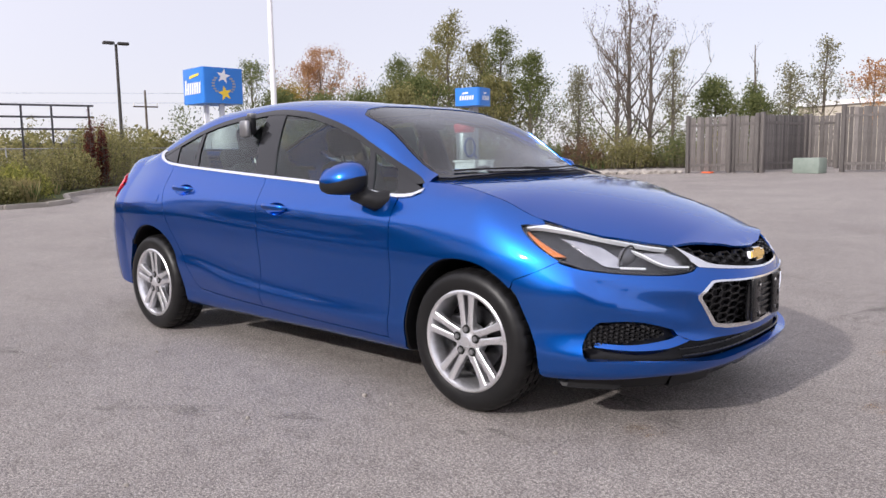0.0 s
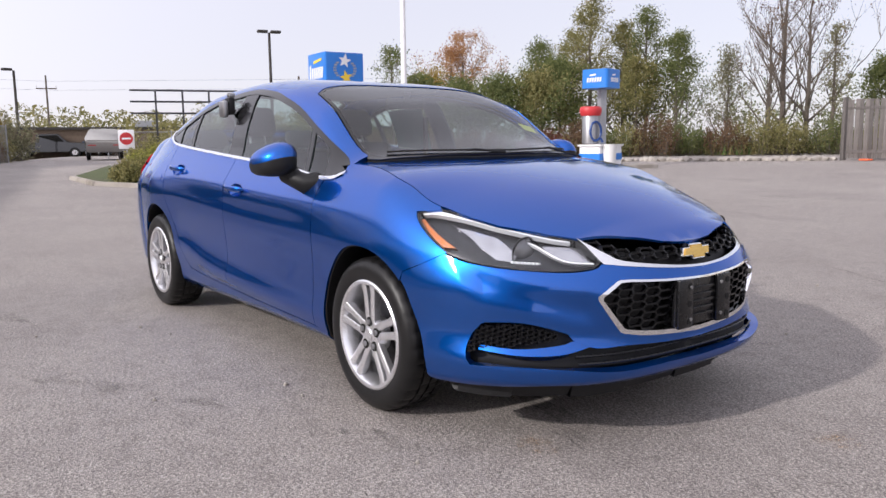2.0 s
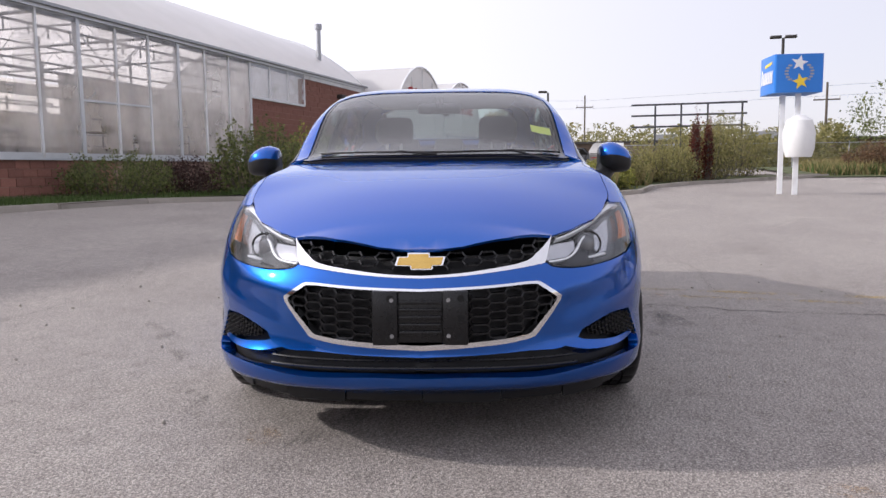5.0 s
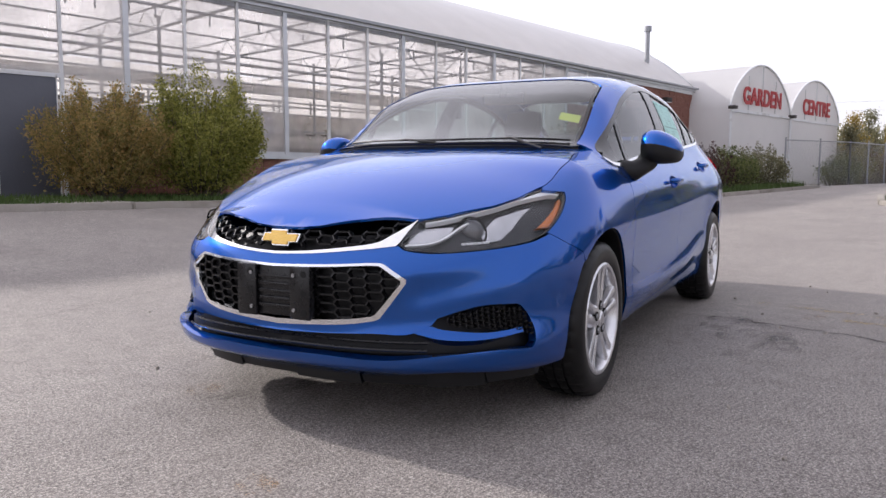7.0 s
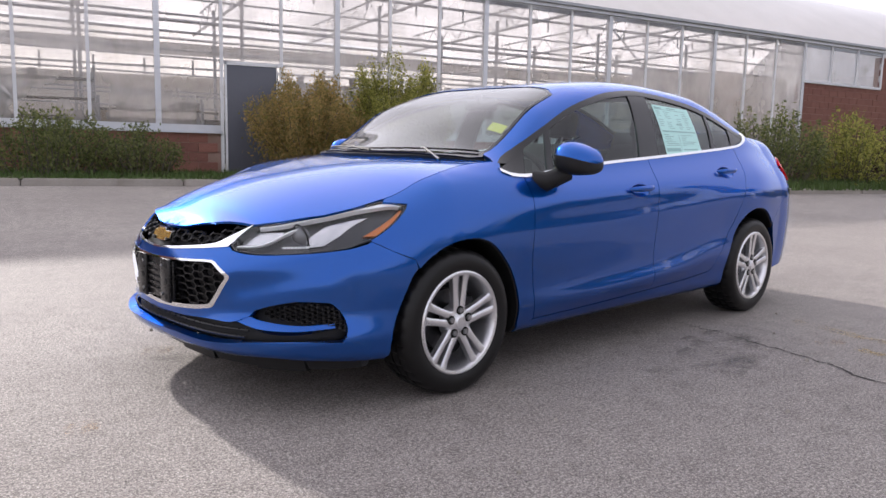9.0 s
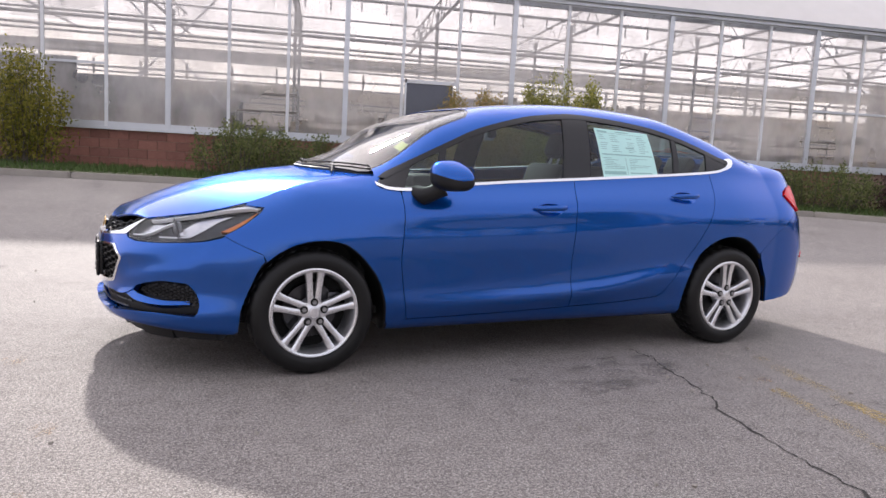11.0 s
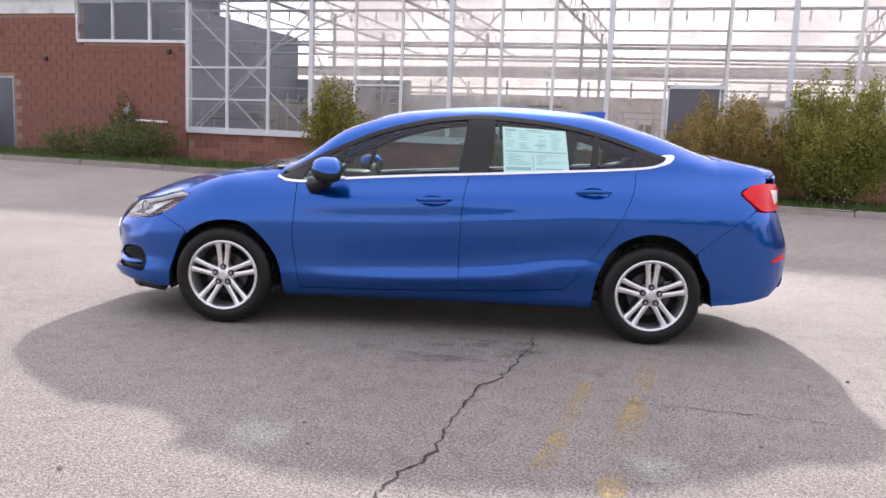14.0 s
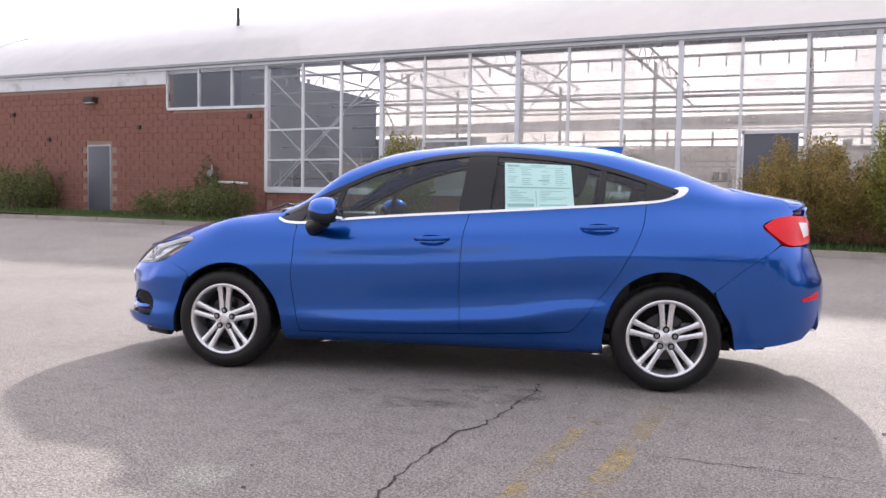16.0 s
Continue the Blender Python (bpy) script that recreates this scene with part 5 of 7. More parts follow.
chain_fence([(-27.4, -8.6), (-34, -8.2), (-41.5, -8.0)], 1.9)
chain_fence([(-47, -3.4), (-47, 4), (-50, 14)], 1.6)

# ---- timber enclosure ----
def timber(pts, h, label, lean=0.0, seed=1):
    ob = thing("timber_fence", label, "fence", group="timber enclosure")
    rnd = random.Random(seed)
    for (x0, y0), (x1, y1) in zip(pts, pts[1:]):
        L = math.hypot(x1 - x0, y1 - y0)
        d = Vector((x1 - x0, y1 - y0, 0)).normalized()
        turn = math.degrees(math.atan2(d.y, d.x))
        z = gz((x0 + x1) / 2, (y0 + y1) / 2)
        n = max(1, int(L / .145))
        for i in range(n):
            p = Vector((x0, y0, z)) + d * (i + .5) * L / n
            me = bx((-L / n / 2 + .006, -.012, .06), (L / n / 2 - .006, .012, h + rnd.uniform(-.02, .02)), .003)
            b = part("board", me, POST, ob)
            b.matrix_world = pose(p.x, p.y, p.z, 0, rnd.uniform(-.6, .6) + lean, turn)
        for q in (.3, h - .3):
            b = part("fence_rail", beam(bmesh.new(), (x0, y0, z + q), (x1, y1, z + q), .05, .09), POST, ob)
        for x, y in ((x0, y0), (x1, y1)):
            part("post", bx((x - .07, y - .07, z - .1), (x + .07, y + .07, z + h + .08), .008), POST, ob)
    return ob


timber([(-15.89, 21.58), (-14.74, 22.52)], 2.1, "weathered grey timber gate", 0, 2)
timber([(-14.66, 22.66), (-13.86, 22.96)], 2.12, "weathered grey timber gate leaning open", 1.6, 3)
timber([(-13.71, 23.06), (-14.3, 26.6)], 2.12, "weathered grey timber fence panels", 0, 4)
timber([(-14.25, 26.85), (-13.42, 27.38)], 2.1, "weathered grey timber gate with cross rails", 0, 6)
timber([(-11.47, 24.47), (-10.17, 25.19), (-8.6, 26.06), (-6.6, 27.2)], 2.28, "weathered grey timber fence panels", 0, 5)
whole("utility_box", bx((-12.5, 23.1, gz(-12, 23)), (-11.5, 23.6, gz(-12, 23) + .55), .03), material("grey_green_paint", (.16, .20, .17), (.24, .28, .24), .6), "low grey-green utility box by the timber fence", "utility box")
whole("orange_rag", bx((-15.4, 21.75, gz(-15, 22)), (-15.0, 22.0, gz(-15, 22) + .06), .03), material("orange_plastic", (.75, .10, .03), (.85, .16, .05), .6), "orange plastic piece lying at the gate", "litter")
rs2 = random.Random(9)
for i in range(60):
    t = i / 60
    x, y = -22.6 + 6.6 * t + rs2.uniform(-.2, .2), 14.2 + (21.4 - 14.2) * t ** 1.0 + rs2.uniform(-.2, .2)
    bm = bmesh.new()
    bmesh.ops.create_icosphere(bm, subdivisions=1, radius=rs2.uniform(.10, .22))
    for v in bm.verts:
        v.co = Vector((v.co.x * 1.3, v.co.y, v.co.z * .7)) * rs2.uniform(.85, 1.15)
    whole("border_stone", bm, CONCRETE, "grey stone edging the lot", "stone", pose(x, y, gz(x, y) + .05, 0, 0, rs2.uniform(0, 360)), "edging stones")
# low flat building far behind
fb = whole("low_building", bx((-75, -32, 0), (-66, 26, 2.6)), material("brown_wall", (.12, .085, .06), (.19, .14, .10), .9), "long low brown building beyond the road", "building")
part("roof_edge", bx((-75.2, -32.2, 2.6), (-65.8, 26.2, 2.8)), POLE_DARK, fb)
part("roof_unit", bx((-71, 6, 2.8), (-69, 8.5, 3.5)), GALV, fb), part("roof_unit", bx((-71, -2, 2.8), (-69, .0, 3.4)), GALV, fb)
wb = whole("far_building", bx((-26, 44, 0), (20, 60, 3.9)), material("beige_wall", (.42, .38, .31), (.52, .47, .40), .9), "low beige building far behind the fence", "building")
part("roof_edge", bx((-26.2, 43.8, 3.9), (20.2, 60.2, 4.15)), ALU_WHITE, wb)


# ---- parked cars far off ----
def far_car(paint, label, x, y, turn, kind="sedan"):
    ob = thing("parked_car", label, "car", pose(x, y, gz(x, y) + .02, 0, 0, turn), "cars parked beyond the lot")
    if kind == "pickup":
        prof = [(-2.9, .55), (-2.9, 1.15), (-1.0, 1.18), (-.9, 1.85), (.7, 1.88), (1.35, 1.25), (2.7, 1.15), (2.85, .9), (2.85, .5), (2.4, .42), (-2.4, .42)]
        glass = [(-.75, 1.25), (-.7, 1.75), (.6, 1.78), (1.1, 1.28)]
        wx, wr = (-1.8, 1.85), .40
    elif kind == "suv":
        prof = [(-2.25, .5), (-2.3, 1.0), (-2.15, 1.15), (-1.85, 1.62), (-.2, 1.68), (.75, 1.12), (2.1, 1.0), (2.3, .7), (2.25, .4), (-2.15, .4)]
        glass = [(-1.9, 1.15), (-1.7, 1.55), (-.2, 1.60), (.55, 1.15)]
        wx, wr = (-1.35, 1.4), .36
    else:
        prof = [(-2.25, .5), (-2.25, .95), (-1.7, 1.02), (-1.1, 1.42), (.2, 1.45), (1.0, .98), (2.1, .85), (2.25, .6), (2.2, .35), (-2.15, .35)]
        glass = [(-1.35, 1.05), (-.95, 1.36), (.15, 1.38), (.8, 1.02)]
        wx, wr = (-1.35, 1.4), .32
    def extruded(pts, w):
        bm = bmesh.new()
        f = bm.faces.new([bm.verts.new((px, -w, pz)) for px, pz in pts])
        r = bmesh.ops.extrude_face_region(bm, geom=[f])["geom"]
        bmesh.ops.translate(bm, verts=[v for v in r if isinstance(v, bmesh.types.BMVert)], vec=(0, 2 * w, 0))
        return bm
    bm = extruded(prof, .9)
    for v in bm.verts:
        if v.co.z > 1.2:
            v.co.y *= .78
    bmesh.ops.bevel(bm, geom=bm.edges[:], offset=.06, segments=2, affect="EDGES")
    part("body", bm, paint, ob)
    bm = extruded(glass, .76 if kind == "pickup" else .755)
    for v in bm.verts:
        v.co.y *= .98 if v.co.z > 1.2 else 1.12
    part("side_glass", bm, BLACK_GLOSS, ob, "dark windows")
    for a in wx:
        for s in (-.82, .82):
            wlo = part("tyre", lathe(((0, -.1), (wr * .6, -.1), (wr, -.09), (wr, .09), (wr * .6, .1), (0, .1)), 20), RUBBER, ob)
            wlo.location = (a, s, wr)
            part("rim", lathe(((0, -.105), (wr * .55, -.105), (wr * .55, .105), (0, .105)), 14), ALLOY, wlo)
    for s in (-.6, .6):
        part("headlamp", bx((prof[-4][0] - .08, s - .2, .68), (prof[-4][0] + .03, s + .2, .84), .02), LAMP_WHITE, ob)
        part("tail_lamp", bx((prof[0][0] - .03, s - .2, .75), (prof[0][0] + .06, s + .2, .9), .02), TAIL_RED, ob)


far_car(material("silver_paint", (.34, .33, .31), (.40, .39, .37), .3, .5, coat=.8), "silver-beige utility car parked beyond the lot", -42.5, -3.4, 183, "suv")
far_car(material("black_paint", (.012, .012, .013), (.02, .02, .02), .2, .3, coat=1), "black pickup truck parked beyond the lot", -65.2, -8.4, 88, "pickup")
far_car(material("white_car_paint", (.66, .66, .66), (.72, .72, .72), .3, 0, coat=.8), "white sedan parked beyond the lot", -66.4, -12.6, 85)
far_car(material("grey_car_paint", (.15, .155, .165), (.2, .205, .215), .3, .4, coat=.8), "dark grey sedan parked beyond the lot", -64.6, -4.4, 20)
far_car(material("blue_car_paint", (.05, .09, .16), (.07, .11, .2), .3, .4, coat=.8), "blue-grey sedan parked beyond the lot", -66.8, -5.6, 25)

# ---- the car ----
from mathutils import geometry

CAR = thing("car", "blue metallic four-door sedan parked on grey asphalt", "car", pose(0, 0, 0, 0, 0, 16))


def on_side(u, v):
    return np.column_stack((u, side_y(u, v), v))


def on_top(u, v):
    return np.column_stack((u, v, top_z(u, v)))


def on_hood(u, v):
    return np.column_stack((u, v, hood_z(u, v)))


def on_nose(u, v):
    """u runs round the nose from its middle (0), v is the height."""
    b = bilinear(SIDE, np.full(len(v), 292.0), (v - .17) / 1.30 * 520)
    a, n = nose_profile(v) - NOSE_X, nose_power(v)
    lo, hi = np.zeros(len(v)), np.full(len(v), .99999)
    sign = np.sign(u)
    w = np.abs(u)
    for _ in range(42):
        r = (lo + hi) / 2
        f = b * r - a * (1 - r ** n) ** (1 / n) + a - w
        lo, hi = np.where(f < 0, r, lo), np.where(f < 0, hi, r)
    s = .56 + (w - .58) * .139 - v  # hollow below the ridge that runs from lamp to grille
    dip = .013 * np.sin(math.pi * np.clip((s + .02) / .15, 0, 1)) ** 2 * np.clip((w - .52) / .10, 0, 1) * np.clip((1.24 - w) / .12, 0, 1)
    return np.column_stack((NOSE_X + a * (1 - r ** n) ** (1 / n) - dip * .8, (b * r - dip * .5) * sign, v))


def on_tail(u, v):
    b = bilinear(SIDE, np.full(len(v), (TAIL_X + 2.3) / 3.65 * 292), (v - .17) / 1.30 * 520)
    a, n = tail_profile(v) + TAIL_X, 2.5
    lo, hi = np.zeros(len(v)), np.full(len(v), .99999)
    for _ in range(42):
        r = (lo + hi) / 2
        f = b * r - a * (1 - r ** n) ** (1 / n) + a - np.abs(u)
        lo, hi = np.where(f < 0, r, lo), np.where(f < 0, hi, r)
    return np.column_stack((TAIL_X - a * (1 - r ** n) ** (1 / n), b * r * np.sign(u), v))


OUTWARD = {on_side: (0, 1, .3), on_top: (0, 0, 1), on_hood: (0, 0, 1), on_nose: (1, .4, .2), on_tail: (-1, .4, .2)}


def patch(outline, mapping, step=.05, hole=()):
    """Cuts an outline into a grid and lays it on a surface: places, normals, faces, rim edges."""
    pts = []
    for q in outline:
        if pts:
            gap = math.hypot(q[0] - pts[-1][0], q[1] - pts[-1][1])
            if gap < 2e-4:
                continue
            n, p = int(gap / (step * .7)), pts[-1]
            pts += [(p[0] + (q[0] - p[0]) * k / (n + 1), p[1] + (q[1] - p[1]) * k / (n + 1)) for k in range(1, n + 1)]
        pts.append((float(q[0]), float(q[1])))
    gap = math.hypot(pts[0][0] - pts[-1][0], pts[0][1] - pts[-1][1])
    if gap < 2e-4:
        pts.pop()
    n, p, q = int(gap / (step * .7)), pts[-1], pts[0]
    pts += [(p[0] + (q[0] - p[0]) * k / (n + 1), p[1] + (q[1] - p[1]) * k / (n + 1)) for k in range(1, n + 1)]
    ring = np.array(pts)
    nxt = np.roll(ring, -1, 0)
    if ((ring[:, 0] * nxt[:, 1] - nxt[:, 0] * ring[:, 1]).sum()) < 0:
        pts, ring = pts[::-1], ring[::-1]
        nxt = np.roll(ring, -1, 0)
    gu, gv = np.meshgrid(np.arange(ring[:, 0].min() + step / 2, ring[:, 0].max(), step), np.arange(ring[:, 1].min() + step / 2, ring[:, 1].max(), step))
    grid = np.column_stack((gu.ravel(), gv.ravel()))
    if len(grid):
        up = (ring[None, :, 1] > grid[:, None, 1]) != (nxt[None, :, 1] > grid[:, None, 1])
        dz = np.where(np.abs(nxt[:, 1] - ring[:, 1]) < 1e-12, 1e-12, nxt[:, 1] - ring[:, 1])
        cross = (nxt[:, 0] - ring[:, 0])[None] * (grid[:, None, 1] - ring[None, :, 1]) / dz[None] + ring[None, :, 0]
        within = (up & (grid[:, None, 0] < cross)).sum(1) % 2 == 1
        far = np.hypot(grid[:, None, 0] - ring[None, :, 0], grid[:, None, 1] - ring[None, :, 1]).min(1) > step * .45
        grid = grid[within & far]
    n = len(pts)
    h = len(hole)
    if h and len(grid):
        grid = grid[np.hypot(grid[:, None, 0] - np.array(hole)[None, :, 0], grid[:, None, 1] - np.array(hole)[None, :, 1]).min(1) > step * .3]
    cuts = [(n + len(grid) + i, n + len(grid) + (i + 1) % h) for i in range(h)]
    vs, _, tris, *_ = geometry.delaunay_2d_cdt([Vector(p) for p in pts] + [Vector(p) for p in grid] + [Vector(p) for p in hole], cuts, [list(range(n))], 1, 1e-6)
    u, v = np.array([w.x for w in vs]), np.array([w.y for w in vs])
    faces = [list(f) for f in tris]
    if h:
        faces = [f for f in faces if not inside(list(hole), float(u[f].mean()), float(v[f].mean()))]
    seen = {}
    for f in faces:
        for i, j in zip(f, f[1:] + f[:1]):
            key = (min(i, j), max(i, j))
            seen[key] = seen.get(key, 0) + 1
    rim = [k for k, c in seen.items() if c == 1]
    e = .006
    pos = mapping(u, v)
    nor = np.cross(mapping(u + e, v) - mapping(u - e, v), mapping(u, v + e) - mapping(u, v - e))
    nor /= np.maximum(np.linalg.norm(nor, axis=1), 1e-12)[:, None]
    hint = np.array(OUTWARD[mapping])[None, :] * np.where(u[:, None] < 0, (1, -1, 1), (1, 1, 1)) if mapping is on_nose else np.array(OUTWARD[mapping])[None, :]
    nor *= np.where((nor * hint).sum(1) < 0, -1, 1)[:, None]
    return pos, nor, faces, rim


def shell(name, data, mat, parent, side=1, out=0.0, thick=.012, label=""):
    """A sheet of the body from patch(); side: 1 left, -1 right, 0 both halves in one."""
    pos0, nor0, faces0, rim0 = data
    verts, faces, normals, loops = [], [], [], []
    for s in ((1, -1) if side == 0 else (side,)):
        base = len(verts)
        pos, nor = pos0 * (1, s, 1) + nor0 * (1, s, 1) * out, nor0 * (1, s, 1)
        if side == 0:
            nor = nor * np.where(np.abs(pos0[:, 1:2]) < 2e-3, (1, 0, 1), (1, 1, 1))
            nor /= np.linalg.norm(nor, axis=1)[:, None]
        verts += [tuple(p) for p in pos]
        flip = 0
        for k in faces0:
            q = pos[k]
            w = np.zeros(3)
            for i in range(1, len(k) - 1):
                w += np.cross(q[i] - q[0], q[i + 1] - q[0])
            flip += np.sign(np.dot(w, nor[k[0]])) * np.linalg.norm(w)
        for k in faces0:
            k2 = k if flip > 0 else k[::-1]
            faces.append([base + i for i in k2])
            loops += [tuple(nor[i]) for i in k2]
        ids = {}
        for i, j in rim0:
            if side == 0 and abs(pos[i][1]) < 2e-3 and abs(pos[j][1]) < 2e-3:
                continue
            for q in (i, j):
                if q not in ids:
                    ids[q] = len(verts)
                    verts += [tuple(pos[q]), tuple(pos[q] - nor[q] * thick)]
            f = [ids[i], ids[j], ids[j] + 1, ids[i] + 1]
            n = np.cross(np.array(verts[f[1]]) - verts[f[0]], np.array(verts[f[3]]) - verts[f[0]])
            n = n / max(np.linalg.norm(n), 1e-12)
            faces.append(f)
            loops += [tuple(n)] * 4
    me = bpy.data.meshes.new(name)
    me.from_pydata(verts, [], faces)
    me.polygons.foreach_set("use_smooth", [True] * len(me.polygons))
    me.normals_split_custom_set(loops)
    me.materials.append(mat)
    ob = new(name, me)
    ob.parent = parent
    return tagged(ob, label)


def pair(name, outline, mapping, mat, step=.05, out=0.0, thick=.012, label="", parents=None, hole=()):
    d = patch(outline, mapping, step, hole)
    return [shell(name, d, mat, parents[i] if parents else CAR, s, out, thick, label) for i, s in enumerate((1, -1))]


def fn(pts):
    return smooth([p[0] for p in pts], [p[1] for p in pts])


def line(f, a, b, n=24, off=0.0):
    return [(float(x), float(f(x)) + off) for x in np.linspace(a, b, n)]


belt = fn(((1.03, .952), (1.0, .936), (.955, .925), (.89, .922), (.557, .954), (.169, .985), (-.22, 1.010), (-.689, 1.042), (-1.15, 1.076), (-1.30, 1.092), (-1.385, 1.115), (-1.43, 1.138), (-1.455, 1.163)))
brow = fn(((1.032, .955), (.985, .990), (.883, 1.042), (.61, 1.172), (.404, 1.262), (.20, 1.322), (0., 1.364), (-.274, 1.388), (-.464, 1.378), (-.775, 1.346), (-1.04, 1.288), (-1.246, 1.222), (-1.40, 1.170), (-1.456, 1.164)))
rail_z = LINES[10][1]
front_gap = spline(((.893, .922), (.893, .773), (.905, .594), (.893, .481), (.868, .328), (.852, .256)), 5)
mid_gap = spline(((-.190, 1.006), (-.162, .861), (-.148, .589), (-.152, .40), (-.156, .286)), 5)
rear_gap = spline(((-1.229, 1.082), (-1.208, .949), (-1.143, .80), (-1.058, .648), (-.934, .479), (-.845, .362), (-.80, .325)), 5)
arch_front = spline(((1.712, .20), (1.697, .356), (1.628, .525), (1.496, .633), (1.343, .672), (1.189, .646), (1.054, .521), (.986, .384), (.962, .20)), 6)
arch_rear = spline(((-.985, .20), (-.993, .30), (-1.015, .434), (-1.087, .579), (-1.197, .665), (-1.336, .698), (-1.482, .668), (-1.616, .563), (-1.705, .409), (-1.735, .255)), 6)
G = .002

# doors
front_door = [(x - G, z) for x, z in front_gap][1:] + line(fn(((.852, .258), (.37, .268), (-.156, .288))), .849, -.153, 14) + [(x + G, z) for x, z in mid_gap[::-1]] + line(belt, -.187, .89, 30, -.004)
rear_door = [(x - G, z) for x, z in mid_gap] + line(fn(((-.156, .288), (-.5, .303), (-.80, .327))), -.159, -.797, 12) + [(x + G, z) for x, z in rear_gap[::-1]] + line(belt, -1.226, -.193, 30, -.004)


def cup_rim(x0, z0, k=1.0):
    return [(x0 + .086 * k * math.cos(a), z0 - .006 + .033 * k * math.sin(a)) for a in np.linspace(0, math.tau, 29)[:-1]]


DOORS_F = pair("front_door", front_door, on_side, PAINT, .022, hole=cup_rim(.022, .848))
DOORS_R = pair("rear_door", rear_door, on_side, PAINT, .022, hole=cup_rim(-.962, .934))

# body side: pillar, roof rail, sill and quarter in one stamping
up_line = [(1.03, .958)] + line(rail_z, 1.0, -2.02, 60)
k_arch = [p for p in arch_rear if p[1] > .19 and not (p[0] < -1.605)]
body_side = (line(brow, 1.03, -1.454, 70, .003) + [(-1.458, 1.162)] + line(belt, -1.45, -1.236, 14, -.004) + [(x - G, z) for x, z in rear_gap]
             + line(fn(((-.80, .322), (-.5, .298), (-.156, .283), (.37, .263), (.852, .253), (.96, .248))), -.80, .958, 30)
             + [(.958, .20), (.6, .197), (0, .202), (-.5, .204), (-.98, .206)] + k_arch
             + spline(((-1.606, .590), (-1.77, .722), (-1.90, .815), (-1.965, .865)), 5) + spline(((-1.94, .895), (-1.872, .964), (-1.955, 1.012), (-2.06, 1.028)), 4)
             + [(-2.07, 1.045)] + up_line[::-1])
pair("body_side", body_side, on_side, PAINT, .026, thick=.02)

# wings
hl_edge = spline(((1.588, .822), (1.61, .795), (1.666, .750), (1.72, .715), (1.775, .684)), 4)
hl_tip = [(1.668, .829)] + hl_edge
fender = ([(.899, .9195), (.955, .921), (1.0, .930), (1.026, .947), (1.0, .972), (.99, .984)] + line(hood_edge_z, 1.0, 1.652, 30, -.001) + hl_tip
          + [(1.696, .642), (1.606, .605)] + [p for p in arch_front if p[0] < 1.60 and p[1] > .22] + [(.966, .24), (.90, .25), (.858, .256)] + [(x + G, z) for x, z in front_gap[::-1]][:-1])
pair("front_wing", fender, on_side, PAINT, .024)
# wheel arch lips and liners
for s in (1, -1):
    for nm, arc, cx in (("front", arch_front, 1.343), ("rear", arch_rear, -1.345)):
        bm = bmesh.new()
        a = [p for p in arc]
        ys = side_y(np.array([p[0] for p in a]), np.array([max(p[1], .2) for p in a]))
        rows = []
        for (x, z), y in zip(a, ys):
            rows.append([bm.verts.new((x + (cx - x) * q, s * (y - d), z + (.33 - z) * q)) for q, d in ((-.012, .006), (.012, .012), (.01, .10), (-.02, .12), (-.02, .32))])
        for r, t in zip(rows, rows[1:]):
            for i in range(4):
                bm.faces.new((r[i], r[i + 1], t[i + 1], t[i]))
        part("wheel_arch_liner", bm, BLACK_PLASTIC, CAR, "black plastic wheel arch liner")

    # dark inner body behind the gaps
    shell("inner_body", patch([(-.97, .23), (.95, .23), (.96, .5), (1.0, .70), (1.0, .90), (-1.15, 1.0), (-1.2, .75), (-1.0, .5)], on_side, .08), BLACK_PLASTIC, CAR, s, -.035, .004)
    for cx in (1.345, -1.345):
        part("wheelhouse_wall", bx((cx - .42, s * .50 - .01, .20), (cx + .42, s * .50 + .01, .75)), BLACK_PLASTIC, CAR)

# hood, roof, deck
hood_half = ([(1.205, 0), (1.19, .2), (1.135, .45), (1.06, .62), (1.01, .685)] + [(float(x), float(side_y(x, hood_edge_z(x))) - .001) for x in np.linspace(1.02, 1.655, 24)]
             + [(1.672, .707), (1.78, .675), (1.885, .625), (2.018, .521), (2.098, .440), (2.178, .292), (2.222, .140), (2.237, 0)])
shell("hood", patch(hood_half, on_hood, .035), PAINT, CAR, 0, 0, .010)
header = [(.44, .574), (.42, .55), (.385, .50), (.345, .35), (.325, .2), (.32, 0)]
back = [(-1.02, 0), (-1.03, .25), (-1.07, .42), (-1.12, .487)]
roof_half = header[::-1] + [(float(x), float(LINES[10][0](x)) + .0) for x in np.linspace(.435, -1.12, 30)] + back[::-1][1:]
shell("roof", patch(roof_half, on_top, .06), PAINT, CAR, 0, 0, .01)
deck_half = [(-1.79, 0), (-1.78, .3), (-1.73, .5)] + [(float(x), float(LINES[10][0](x))) for x in np.linspace(-1.74, -2.02, 6)] + [(-2.06, .56), (-2.13, .50), (-2.19, .36), (-2.22, .18), (-2.23, 0)]
shell("boot_lid", patch(deck_half, on_top, .05), PAINT, CAR, 0, .004, .05)
lip = spline([(x, y) for x, y in deck_half[-5:]], 5)
lip = lip + [(x, -y) for x, y in lip[::-1][1:]]
part("boot_lip", tb([(x + .016, y, float(top_z(x, abs(y))) - .022) for x, y in lip], .026, 10), PAINT, CAR)
pair("boot_shoulder", [(-1.72, .545), (-2.02, .525), (-2.06, .56), (-2.10, .52), (-2.12, .545), (-2.06, .60), (-1.95, .63), (-1.75, .62)], on_top, PAINT, .05, -.006, .02)
ws_half = [(1.21, 0), (1.195, .2), (1.14, .45), (1.07, .61), (1.02, .645)] + [(float(x), float(LINES[10][0](x)) - .008) for x in np.linspace(.97, .45, 20)] + [(x, y) for x, y in header]
